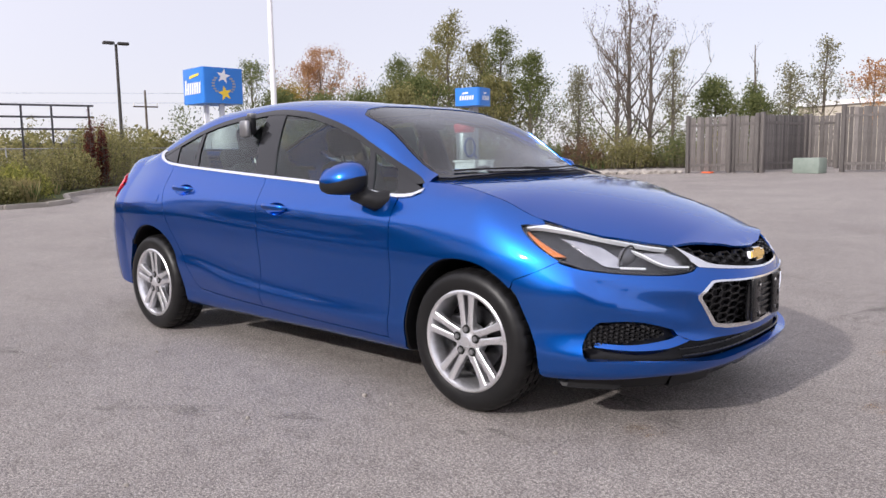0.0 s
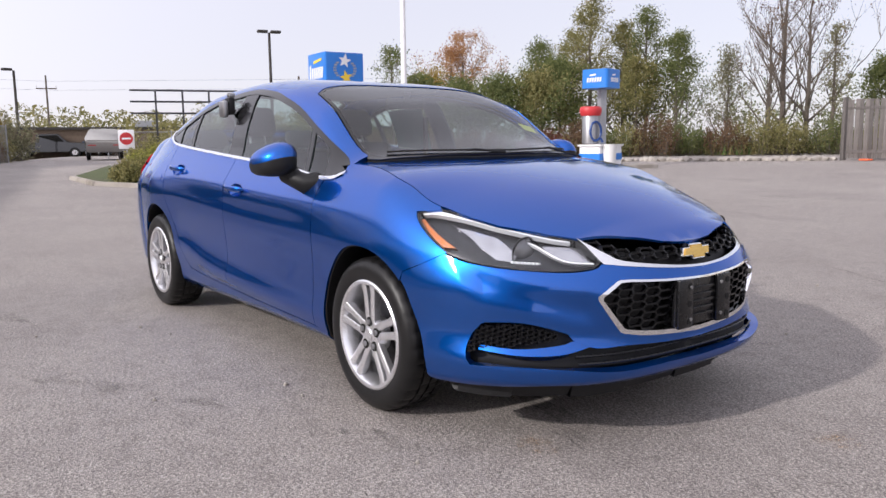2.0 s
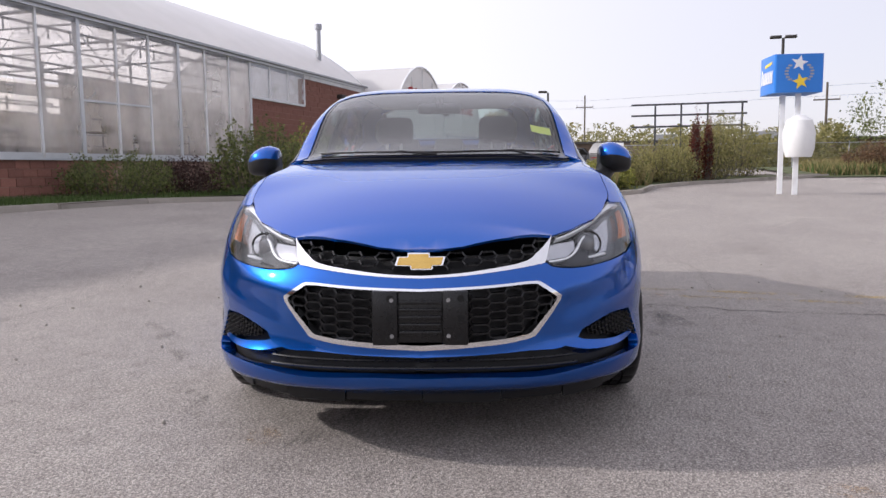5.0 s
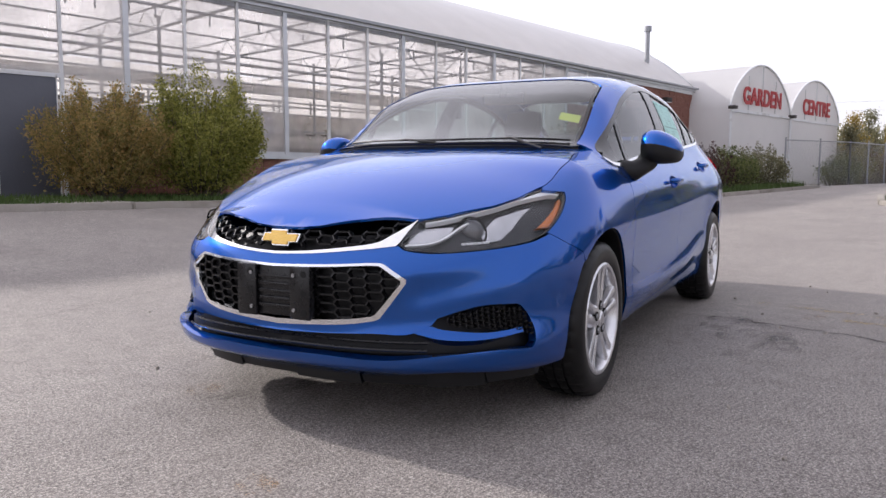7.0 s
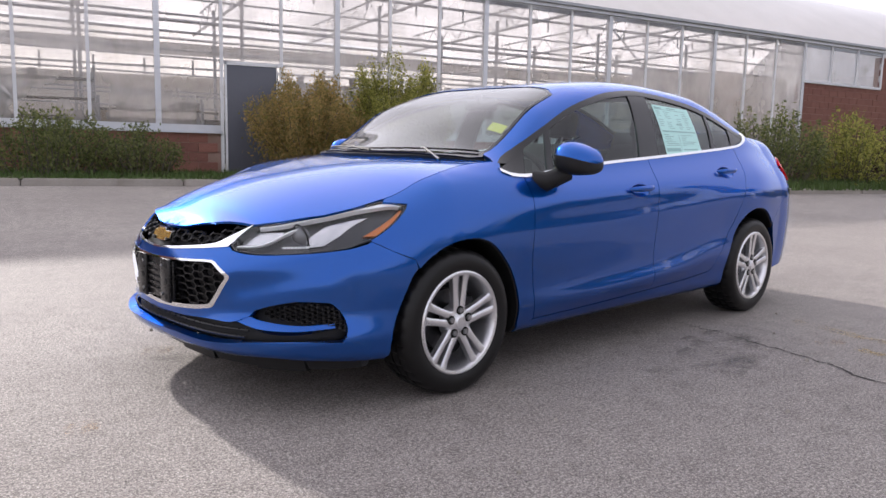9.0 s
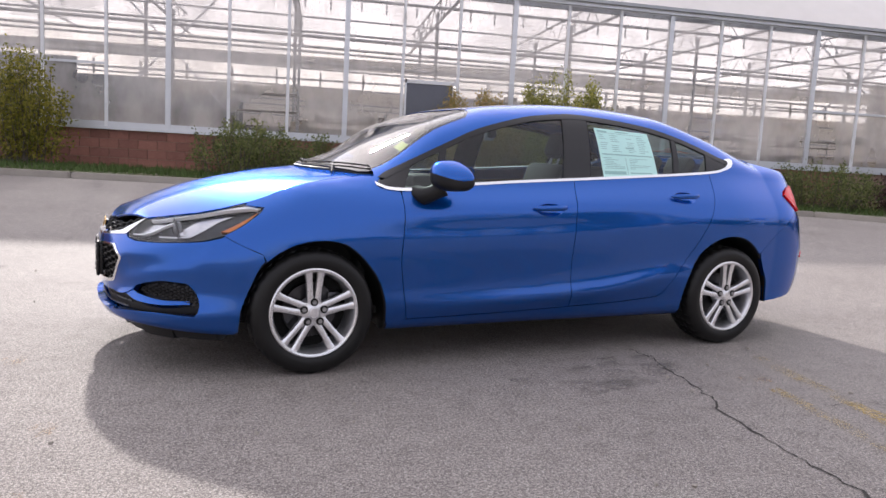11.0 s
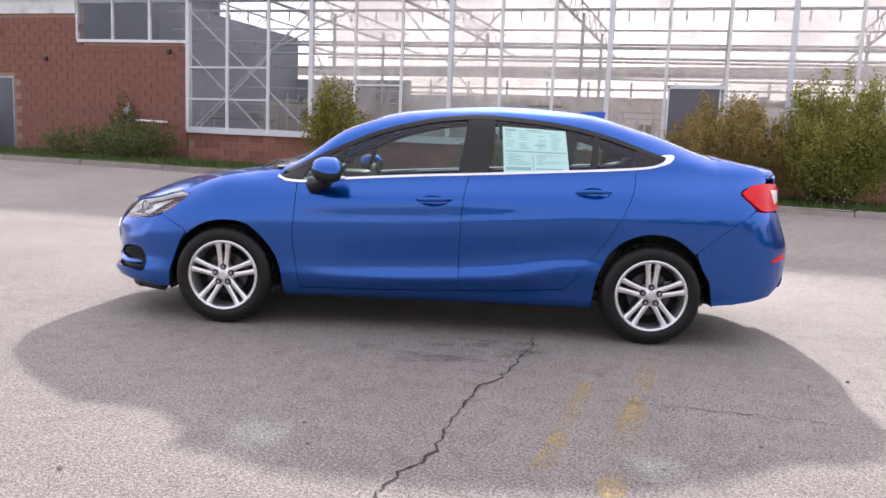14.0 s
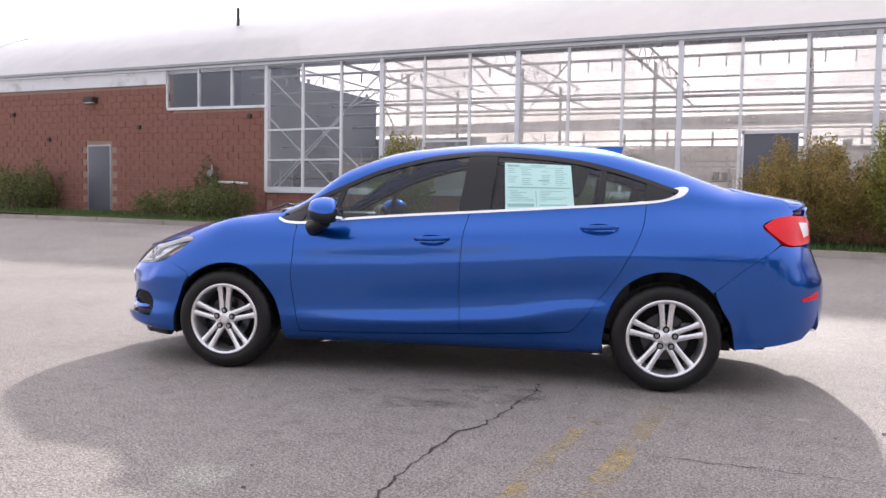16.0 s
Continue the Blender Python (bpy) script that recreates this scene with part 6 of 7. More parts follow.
ws = [(1.188, 0), (1.173, .2), (1.122, .43), (1.05, .575), (.985, .612)] + [(float(x), float(LINES[10][0](x)) - .024) for x in np.linspace(.94, .47, 20)] + [(x + .012, y * .965) for x, y in header]
shell("windscreen", patch(ws, on_top, .06), SCREEN_GLASS, CAR, 0, -.004, .004, "tinted windscreen glass")
edge = ws_half[:-1] + [ws_half[-1]] + ws[::-1]
shell("windscreen_border", patch(edge, on_top, .06), BLACK_GLOSS, CAR, 0, -.003, .01, "black windscreen border")
rs = [(x - .012, y * .97) for x, y in back] + [(float(x), float(LINES[10][0](x)) - .035) for x in np.linspace(-1.16, -1.70, 12)] + [(-1.75, .46), (-1.78, .25), (-1.785, 0)]
shell("rear_screen", patch(rs, on_top, .06), SCREEN_GLASS, CAR, 0, -.004, .004, "tinted rear window glass")
rs_edge = back + [(float(x), float(LINES[10][0](x)) - .004) for x in np.linspace(-1.14, -1.72, 12)] + [(-1.74, .5), (-1.788, .3), (-1.795, 0)] + rs[::-1]
shell("rear_screen_border", patch(rs_edge, on_top, .06), BLACK_GLOSS, CAR, 0, -.003, .01)

# side windows
def pane_at(x_low_a, x_top_a, x_low_b, x_top_b):
    """A pane between two slanted uprights."""
    def up(x0, x1, n=6):
        z0, z1 = float(belt(x0)) + .012, float(brow(x1)) - .026
        return [(x0 + (x1 - x0) * t, z0 + (z1 - z0) * t) for t in np.linspace(0, 1, n)]
    a, b = up(x_low_a, x_top_a), up(x_low_b, x_top_b)
    return line(belt, x_low_b, x_low_a, 14, .012) + a + line(brow, x_top_a, x_top_b, 14, -.026) + b[::-1]


PANES = ((-.118, -.168, .652, .598), (.69, .632, .872, .81), (-.945, -.972, -.316, -.352), (-1.215, -1.235, -.985, -1.0))
GLASS_SETS = [pair("side_window", pane_at(*p), on_side, SIDE_GLASS, .06, -.006, .004, "tinted side window glass") for p in PANES]


def strip_between(fa, fb, a, b, n=40):
    return line(fa, a, b, n) + line(fb, b, a, n)


pair("window_trim", [(x, float(brow(x)) + .004) for x in np.linspace(1.0, -1.43, 60)] + [(x, float(brow(x)) - .026) for x in np.linspace(-1.40, .955, 60)], on_side, BLACK_GLOSS, .06, .001, .012, "black window surround")
pair("belt_trim", line(belt, 1.024, -1.32, 50, -.004) + line(belt, -1.32, 1.024, 50, .011), on_side, CHROME, .06, .006, .012, "bright chrome belt line strip")
bow = spline(((-1.32, float(belt(-1.32)) - .004), (-1.385, 1.109), (-1.44, 1.131), (-1.468, 1.166), (-1.45, 1.180), (-1.405, 1.178)), 6) + spline(((-1.385, 1.172), (-1.412, 1.162), (-1.40, 1.140), (-1.36, 1.118), (-1.32, float(belt(-1.32)) + .011)), 6)
pair("belt_trim", bow, on_side, CHROME, .04, .006, .012, "bright chrome bow behind the rear window")
for a, b, c, d in ((-.31, -.345, -.118, -.168), (.652, .598, .70, .64), (-.988, -1.0, -.94, -.965), (.872, .81, 1.02, .96), (-1.40, -1.37, -1.21, -1.232)):
    za, zb = lambda x: float(belt(x)) + .010, lambda x: float(brow(x)) - .024
    pair("window_pillar", [(a, za(a)), (c, za(c)), (d, max(zb(d), za(d) + .004)), (b, max(zb(b), za(b) + .004))], on_side, BLACK_GLOSS, .04, -.001, .012, "gloss black window pillar")

# front bumper: one sheet round grille, fog pockets and slot
low_lip_in = spline(((.0, .286), (.20, .290), (.44, .284), (.70, .302), (.95, .309), (1.19, .300)), 5)
pocket_top = spline(((1.205, .318), (1.165, .40), (1.120, .444)), 4) + spline(((1.10, .452), (.933, .456), (.80, .440), (.690, .417)), 4)[0:]
slot_top = spline(((.660, .395), (.545, .366), (.395, .366), (.20, .358), (.0, .352)), 5)
lg_out = [(.0, .376)] + spline(((.135, .383), (.30, .394), (.41, .408)), 4) + [(.435, .416), (.563, .535), (.565, .548), (.468, .594), (.45, .598)] + spline(((.40, .598), (.213, .590), (.0, .584)), 4)
hl_low = spline(((.515, .652), (.56, .636), (.70, .627), (.96, .636), (1.165, .652), (1.262, .672)), 5)
ug_low = spline(((.0, .617), (.09, .620), (.2, .626), (.40, .641), (.505, .650)), 5)

def round_nose(x, z):
    """How far round the nose a place at x and height z lies."""
    return float(side_y(x, z)) - x + float(nose_profile(z))


nose_gap = [(round_nose(x, z), z) for x, z in ((1.772, .680), (1.694, .6395), (1.606, .602))]
arch_nose = [(round_nose(x, z), z) for x, z in [(1.604, .5985)] + spline(((1.598, .570), (1.630, .523), (1.697, .356), (1.708, .29), (1.712, .225)), 5)]
low_edge = spline(((1.30, .212), (1.184, .214), (.95, .226), (.765, .240), (.60, .235), (.415, .214), (.2, .205), (0, .204)), 5)
bumper = (ug_low + hl_low + nose_gap + arch_nose + low_edge + low_lip_in + pocket_top + slot_top + lg_out)
shell("front_bumper", patch(bumper, on_nose, .016), PAINT, CAR, 0, 0, .035)
blade = spline(((1.125, .356), (.92, .346), (.72, .350), (.60, .366), (.53, .384)), 5) + spline(((.66, .392), (.72, .380), (.92, .366), (1.12, .372)), 5)
for s in (1, -1):
    shell("bumper_blade", patch(blade, on_nose, .03), PAINT, CAR, s, -.006, .05)
shell("bumper_recess", patch([(0, .21), (1.2, .22), (1.26, .30), (1.20, .47), (.9, .48), (.62, .44), (.5, .40), (0, .39)], on_nose, .06), BLACK_PLASTIC, CAR, 0, -.055, .002, "black plastic inside the bumper openings")
shell("lower_grille_backing", patch([(0, .37), (.45, .39), (.585, .53), (.585, .56), (.46, .61), (0, .60)], on_nose, .06), BLACK_PLASTIC, CAR, 0, -.05, .002)
shell("upper_grille_backing", patch([(0, .61), (.45, .63), (.56, .66), (.60, .732), (.3, .708), (0, .70)], on_nose, .06), BLACK_PLASTIC, CAR, 0, -.045, .002)

# chrome frames of the two grilles
lg_in = [(.0, .394)] + spline(((.135, .400), (.30, .411), (.40, .423)), 4) + [(.418, .430), (.538, .533), (.540, .544), (.455, .586), (.445, .589)] + spline(((.40, .590), (.213, .582), (.0, .576)), 4)
shell("grille_frame", patch(lg_out + lg_in[::-1], on_nose, .04), CHROME, CAR, 0, .004, .03, "chrome frame of the lower grille")
ug_top_chrome = [(.568, .735)] + spline(((.545, .719), (.47, .682), (.40, .657), (.2, .636), (.09, .628), (0, .625)), 5)
shell("grille_frame", patch(ug_low + [(.517, .660)] + ug_top_chrome, on_nose, .04), CHROME, CAR, 0, .004, .03, "chrome frame of the upper grille")


def honeycomb(name, field, cell_w, cell_h, depth, wire, sides=(1, -1)):
    """Rims of stretched cells inside an outline round the nose, as one mesh."""
    bm = bmesh.new()
    segs = set()
    zs = [p[1] for p in field]
    um = max(p[0] for p in field)
    rows = int((max(zs) - min(zs)) / cell_h * 2) + 2
    for j in range(rows):
        z = min(zs) + j * cell_h / 2
        for i in range(-1, int(um / cell_w) + 2):
            k = cell_w * .16
            u = (i + .5 * (j % 2)) * 2 * (cell_w - k)
            w, h = cell_w / 2, cell_h / 2
            hexa = [(u - w + k, z + h), (u + w - k, z + h), (u + w + k * .0, z), (u + w - k, z - h), (u - w + k, z - h), (u - w, z)]
            for a, b in zip(hexa, hexa[1:] + hexa[:1]):
                key = tuple(sorted(((round(a[0], 3), round(a[1], 3)), (round(b[0], 3), round(b[1], 3)))))
                segs.add(key)
    for a, b in sorted(segs):
        ks = [(a[0] + (b[0] - a[0]) * t, a[1] + (b[1] - a[1]) * t) for t in (0, .5, 1)]
        if not all(inside(field, abs(u) + 1e-5, z) for u, z in ks):
            continue
        p = on_nose(np.array([ks[0][0] + 1e-6, ks[2][0] + 1e-6]), np.array([ks[0][1], ks[2][1]]))
        for s in sides:
            q = [Vector((r[0] - depth, r[1] * s, r[2])) for r in p]
            beam(bm, q[0], q[1], wire, .02, (1, 0, 0))
    part(name, bm, GRILLE_BLACK, CAR, "black honeycomb grille", 0)


honeycomb("lower_grille", [(-.1, .398)] + lg_in[1:-1] + [(-.1, .582)], .082, .030, .022, .0055)
honeycomb("upper_grille", [(-.1, .628), (.4, .655), (.5, .69), (.56, .730), (.3, .702), (-.1, .692)], .074, .026, .02, .0050)
for side in (1, -1):
    honeycomb("fog_grille", [(1.19, .325), (1.12, .440), (.93, .450), (.80, .435), (.70, .416), (.74, .385), (1.1, .36)], .034, .016, .02, .0028, (side,))
for z in (.312, .335):
    bm = bmesh.new()
    for s in (1, -1):
        p = on_nose(np.linspace(.0005, .62, 14), np.full(14, z))
        tube(bm, [(r[0] - .035, r[1] * s, r[2]) for r in p], .0045, 6)
    part("slot_bar", bm, GRILLE_BLACK, CAR, "black bar across the lower slot")
# chin below the bumper
for i in range(8):
    a, b = -1.18 + i * .295, -1.18 + (i + 1) * .295 - .006
    us = np.linspace(a, b, 6)
    p, bm = on_nose(us + 1e-6, np.full(6, .23)), bmesh.new()
    rows = [[bm.verts.new((r[0] - .05 - d, r[1] * (1 - .04), z)) for d, z in ((0, .225), (.02 + .008 * (i % 2), .168 + .006 * (i % 2)), (.04 + .008 * (i % 2), .170 + .006 * (i % 2)), (.09, .225))] for r in p]
    for r, t in zip(rows, rows[1:]):
        for k in range(3):
            bm.faces.new((r[k], r[k + 1], t[k + 1], t[k]))
    part("chin_spoiler", bm, BLACK_PLASTIC, CAR, "black plastic chin spoiler")

# badge: a plain bow-shaped plate
def plate_on_nose(name, outline, z0, x0, mat, depth, label, y0=0.0):
    bm = bmesh.new()
    f = bm.faces.new([bm.verts.new((x0 - abs(y) * .10 - (z - 0) * .25, y0 + y, z0 + z)) for y, z in outline])
    r = bmesh.ops.extrude_face_region(bm, geom=[f])["geom"]
    bmesh.ops.translate(bm, verts=[v for v in r if isinstance(v, bmesh.types.BMVert)], vec=(depth, 0, 0))
    bmesh.ops.bevel(bm, geom=bm.edges[:], offset=.0015, segments=2, affect="EDGES")
    return part(name, bm, mat, CAR, label)


bow_tie = tuple((y * .9, z * .9) for y, z in ((-.085, -.014), (-.032, -.014), (-.032, -.026), (.042, -.026), (.042, -.014), (.076, -.014), (.085, .014), (.032, .014), (.032, .026), (-.042, .026), (-.042, .014), (-.076, .014)))
plate_on_nose("badge_rim", [(y * 1.09, z * 1.16) for y, z in bow_tie], .671, 2.262, CHROME, .014, "chrome rim of the badge")
plate_on_nose("badge", bow_tie, .671, 2.266, GOLD, .014, "gold bow-shaped badge")
# plate bracket
bm = bmesh.new()
block(bm, (2.2800, -.155, .405), (2.3000, .155, .575), .006)
br = part("plate_bracket", bm, GRILLE_BLACK, CAR, "empty black plastic number plate bracket")
for y in (-.115, .115):
    part("bracket_plate", bx((2.3000, y - .042, .400), (2.3160, y + .042, .580), .006), GRILLE_BLACK, br)
    for z in (.432, .55):
        part("bolt", tb([(2.3120, y * .8, z), (2.3210, y * .8, z)], .007, 8), STEEL, br, "steel bolt")
    # black discs on the face paint the shade inside slots
    for z in (.425, .49, .555):
        part("slot", tb([(2.3155, y + .018, z), (2.3175, y + .018, z)], .012, 10), HOLE_SHADE, br, "black disc painted as the shade of a bracket slot")
for z in (.44, .465, .49, .515, .54):
    part("bracket_rib", bx((2.2980, -.07, z - .006), (2.3080, .07, z + .006), .003), GRILLE_BLACK, br)

# headlights
hl_out = [(round_nose(x, z) - .003, z) for x, z in hl_edge]
hl = [hl_out[0], (1.115, .835), (1.055, .840)] + spline(((.98, .816), (.88, .787), (.694, .750), (.572, .732)), 5) + spline(((.555, .715), (.519, .671), (.516, .657)), 3) + spline(((.56, .640), (.72, .632), (.963, .640), (1.165, .657)), 5) + hl_out[::-1][:-1]
HL = []
for s in (1, -1):
    h = shell("headlight", patch([(u * .998 + .002, z) for u, z in hl], on_nose, .04), HL_DARK, CAR, s, -.045, .002, "headlight with clear cover and dark inside")
    HL.append(h)
    shell("lens_rim", patch(hl + [(u + (.88 - u) * .03, z + (.72 - z) * .035) for u, z in hl[::-1]], on_nose, .04), BLACK_GLOSS, h, s, -.004, .04, "black seal round the headlight")
    # the brow strip's white paints in the sky that it mirrors
    shell("daytime_strip", patch([(1.190, .820), (1.115, .826), (1.055, .831)] + spline(((.98, .808), (.88, .780), (.694, .745), (.60, .733)), 5) + spline(((.60, .7285), (.70, .7405), (.88, .7735), (1.0, .803), (1.12, .8185), (1.19, .815)), 5), on_nose, .04), LAMP_WHITE, h, s, -.012, .02, "unlit light guide along the brow, painted white for the mirrored sky")
    shell("light_guide", patch(spline(((.835, .735), (.79, .722), (.73, .685), (.66, .665), (.54, .658)), 5) + spline(((.54, .663), (.66, .670), (.722, .690), (.778, .7245), (.815, .736)), 5), on_nose, .04), LAMP_WHITE, h, s, -.016, .015, "white light guide")
    shell("inner_reflector", patch([(.56, .722), (.74, .728), (.74, .700), (.68, .677), (.545, .670)], on_nose, .02), REFLECTOR, h, s, -.03, .01, "faceted clear reflector")
    shell("turn_lamp", patch([(u - .016, z) for u, z in hl_out if .70 < z < .806] + [(u - .030 - .055 * (.81 - z) / .1, z) for u, z in hl_out[::-1] if .70 < z < .806], on_nose, .03), AMBER, h, s, -.018, .02, "amber reflector")
    shell("outer_reflector", patch([(1.085, .790), (1.02, .782), (.93, .757), (.90, .70), (.93, .672), (1.02, .678), (1.07, .72)], on_nose, .02), REFLECTOR, h, s, -.036, .01, "bright faceted outer reflector")
    c = on_nose(np.array([.86]), np.array([.690]))[0]
    bm = bmesh.new()
    bmesh.ops.create_uvsphere(bm, u_segments=24, v_segments=12, radius=.042)
    for v in bm.verts:
        v.co = Vector((v.co.x * .55, v.co.y, v.co.z))
    bmesh.ops.transform(bm, matrix=Matrix.Translation((c[0] - .045, (c[1] - .035) * s, c[2])) @ Matrix.Rotation(radians(22 * s), 4, "Z"), verts=bm.verts[:])
    part("projector_lens", bm, LENS, h, "round projector lens")
    bm = bmesh.new()
    ring = [(c[0] - .04 + .012 * math.sin(k), (c[1] - .03) * s + .052 * math.cos(k), c[2] + .05 * math.sin(k)) for k in np.linspace(0, math.tau, 25)[:-1]]
    tube(bm, ring + ring[:1], .004, 6, False)
    part("projector_ring", bm, BLACK_GLOSS, h, "dark ring round the projector")
    for u in np.linspace(.80, .92, 7):
        q = on_nose(np.array([u]), np.array([.654 + .004 * (u - .80) / .12]))[0]
        part("led", bx((q[0] - .030, s * q[1] - .005, q[2] - .004), (q[0] - .016, s * q[1] + .005, q[2] + .004), .002), LAMP_WHITE, h, "small white lamp")
    shell("cover", patch(hl, on_nose, .04), LAMP_GLASS, h, s, -.002, .002, "clear lamp cover")

# tail
tail_lamp = spline(((-1.876, .962), (-1.955, 1.008), (-2.06, 1.022), (-2.15, 1.020)), 4) + spline(((-2.172, .99), (-2.185, .93), (-2.178, .872)), 3) + spline(((-2.10, .858), (-2.02, .856), (-1.965, .882), (-1.905, .930)), 4)
for s in (1, -1):
    tl = shell("tail_light", patch([(x, z) for x, z in tail_lamp], on_side, .03), TAIL_RED, CAR, s, .011, .03, "glossy red tail light with a clear pane")
    shell("reverse_pane", patch([(-2.085, .985), (-2.155, .985), (-2.165, .915), (-2.115, .900)], on_side, .02), LAMP_WHITE, tl, s, .012, .01, "clear pane of the tail light")
    shell("reflector", patch([(-2.09, .553), (-2.21, .592), (-2.215, .556), (-2.11, .540)], on_side, .03), TAIL_RED, CAR, s, .006, .01, "red reflector in the bumper")
rear_b = [(-1.612, .588)] + spline(((-1.625, .548), (-1.66, .48), (-1.708, .40), (-1.732, .262)), 4) + [(-1.80, .268), (-1.98, .292), (-2.12, .318), (-2.20, .39), (-2.225, .45), (-2.238, .55), (-2.225, .66), (-2.195, .75), (-2.165, .84)] + [(-2.10, .852), (-2.02, .850), (-1.968, .858)] + spline(((-1.90, .8125), (-1.77, .7195), (-1.609, .590)), 5)
pair("rear_bumper", rear_b, on_side, PAINT, .035, 0, .03)
tail_mid = [(0, .28), (.25, .30), (.52, .34), (.68, .42), (.72, .55), (.70, .66), (.68, .76), (.66, .86), (.62, 1.03), (.55, 1.06), (.3, 1.08), (0, 1.09)]
shell("tail_panel", patch(tail_mid, on_tail, .05), PAINT, CAR, 0, -.003, .02)
for s in (1, -1):
    part("underbody_side", bx((-1.0, s * .74 - .03, .19), (.97, s * .74 + .03, .24), .01), BLACK_PLASTIC, CAR)
# two unseen plates added to keep sun leaks out of the car's shadow
part("front_sun_block", bx((1.70, -.50, .235), (2.03, .50, .25), .004), BLACK_PLASTIC, CAR)
part("rear_sun_block", bx((-2.16, -.62, .33), (-1.70, .62, .36), .01), BLACK_PLASTIC, CAR)
part("underbody", bx((-1.95, -.62, .23), (2.05, .62, .29), .02), BLACK_PLASTIC, CAR, "black underbody")

# fuel flap, handles, mirrors, aerial
flap = spline(((-1.425, .858), (-1.43, .885), (-1.415, .897), (-1.33, .899), (-1.255, .897), (-1.235, .885), (-1.235, .862), (-1.25, .852), (-1.33, .852), (-1.41, .850), (-1.425, .858)), 3)
d = patch(flap, on_side, .04)
shell("fuel_flap", d, PAINT, CAR, -1, .002, .01)
for doors, x0, z0 in ((DOORS_F, .022, .848), (DOORS_R, -.962, .934)):
    for ob, s in zip(doors, (1, -1)):
        bm = bmesh.new()
        bowl = []
        for k in (1.03, .9, .72, .5, .25):
            bowl.append([bm.verts.new((x, s * (float(side_y(x, z)) - .001 - .030 * (1 - k ** 3)), z)) for x, z in cup_rim(x0, z0, k)])
        for r, q in zip(bowl, bowl[1:]):
            for i in range(len(r)):
                bm.faces.new((r[i], r[(i + 1) % len(r)], q[(i + 1) % len(r)], q[i]))
        bm.faces.new(bowl[-1])
        part("handle_cup", bm, PAINT, ob, "blue hollow behind the handle", 60)
        bm = bmesh.new()
        n = 14
        rings = []
        for i in range(n + 1):
            t = i / n * 2 - 1
            x = x0 + t * .112
            k = math.sqrt(max(0.02, 1 - t ** 4 * .98))
            y = float(side_y(x, z0)) + .006 + .030 * (1 - t ** 4)
            rings.append([bm.verts.new((x, s * (y + .010 * k * math.cos(a)), z0 + .006 + .004 * -t + .016 * k * math.sin(a))) for a in np.linspace(0, math.tau, 11)[:-1]])
        for r, q in zip(rings, rings[1:]):
            for i in range(10):
                bm.faces.new((r[i], r[(i + 1) % 10], q[(i + 1) % 10], q[i]))
        bm.faces.new(rings[0]), bm.faces.new(rings[-1])
        part("door_handle", bm, PAINT, ob)


def mirror(s):
    stations = [(.845 + (y - .885) * .72, x, z + .012, rx * 1.12, rz) for y, x, z, rx, rz in ((.885, .655, .995, .060, .055), (.90, .66, .998, .085, .070), (.95, .667, 1.0, .100, .079), (1.0, .665, .997, .100, .077), (1.05, .655, .990, .092, .068), (1.09, .64, .982, .078, .056), (1.115, .625, .976, .055, .038), (1.125, .615, .974, .025, .018))]
    cap, low = bmesh.new(), bmesh.new()
    for bm, a0, a1 in ((cap, 6, 150), (low, 150, 366)):
        rows = []
        for y, x, z, rx, rz in stations:
            rows.append([])
            for a in np.linspace(a0, a1, 15):
                c, q = math.cos(radians(a)), math.sin(radians(a))
                c, q = math.copysign(abs(c) ** .75, c), math.copysign(abs(q) ** .8, q)
                rows[-1].append(bm.verts.new((x + rx * (c if c > 0 else c * .72), s * y, z + rz * q)))
        for r, t in zip(rows, rows[1:]):
            for i in range(14):
                bm.faces.new((r[i], r[i + 1], t[i + 1], t[i]))
        bm.faces.new(rows[0]), bm.faces.new(rows[-1])
    m = part("door_mirror", cap, PAINT, CAR, "blue door mirror with a black foot", 60)
    part("lower_shell", low, BLACK_PLASTIC, m, "black plastic underside", 60)
    part("foot", tb([(.80, s * .772, .905), (.775, s * .83, .90), (.735, s * .855, .92), (.69, s * .875, .95)], [.05, .048, .042, .05], 10), BLACK_PLASTIC, m, "black mirror foot")
    g = bmesh.new()
    v = [g.verts.new((.578 + .004 * math.cos(a), s * (.932 + .072 * math.cos(a)), 1.004 + .058 * math.sin(a))) for a in np.linspace(0, math.tau, 25)[:-1]]
    g.faces.new(v)
    part("mirror_glass", g, MIRROR, m, "mirror glass")


mirror(1), mirror(-1)
fin = bmesh.new()
side_l = [(-.87, 1.432), (-.92, 1.452), (-.965, 1.463), (-1.01, 1.468), (-1.115, 1.470), (-1.124, 1.464), (-1.105, 1.38)]
for s in (1, -1):
    vs = [fin.verts.new((x, s * (.004 + .03 * max(0, (1.462 - z) / .09)), z)) for x, z in side_l + [(-.88, 1.40)]]
    fin.faces.new(vs)
fin.verts.ensure_lookup_table()
n = len(side_l) + 1
for i in range(n):
    fin.faces.new((fin.verts[i], fin.verts[(i + 1) % n], fin.verts[n + (i + 1) % n], fin.verts[n + i]))
part("roof_aerial", fin, PAINT, CAR, "blue shark-fin aerial")

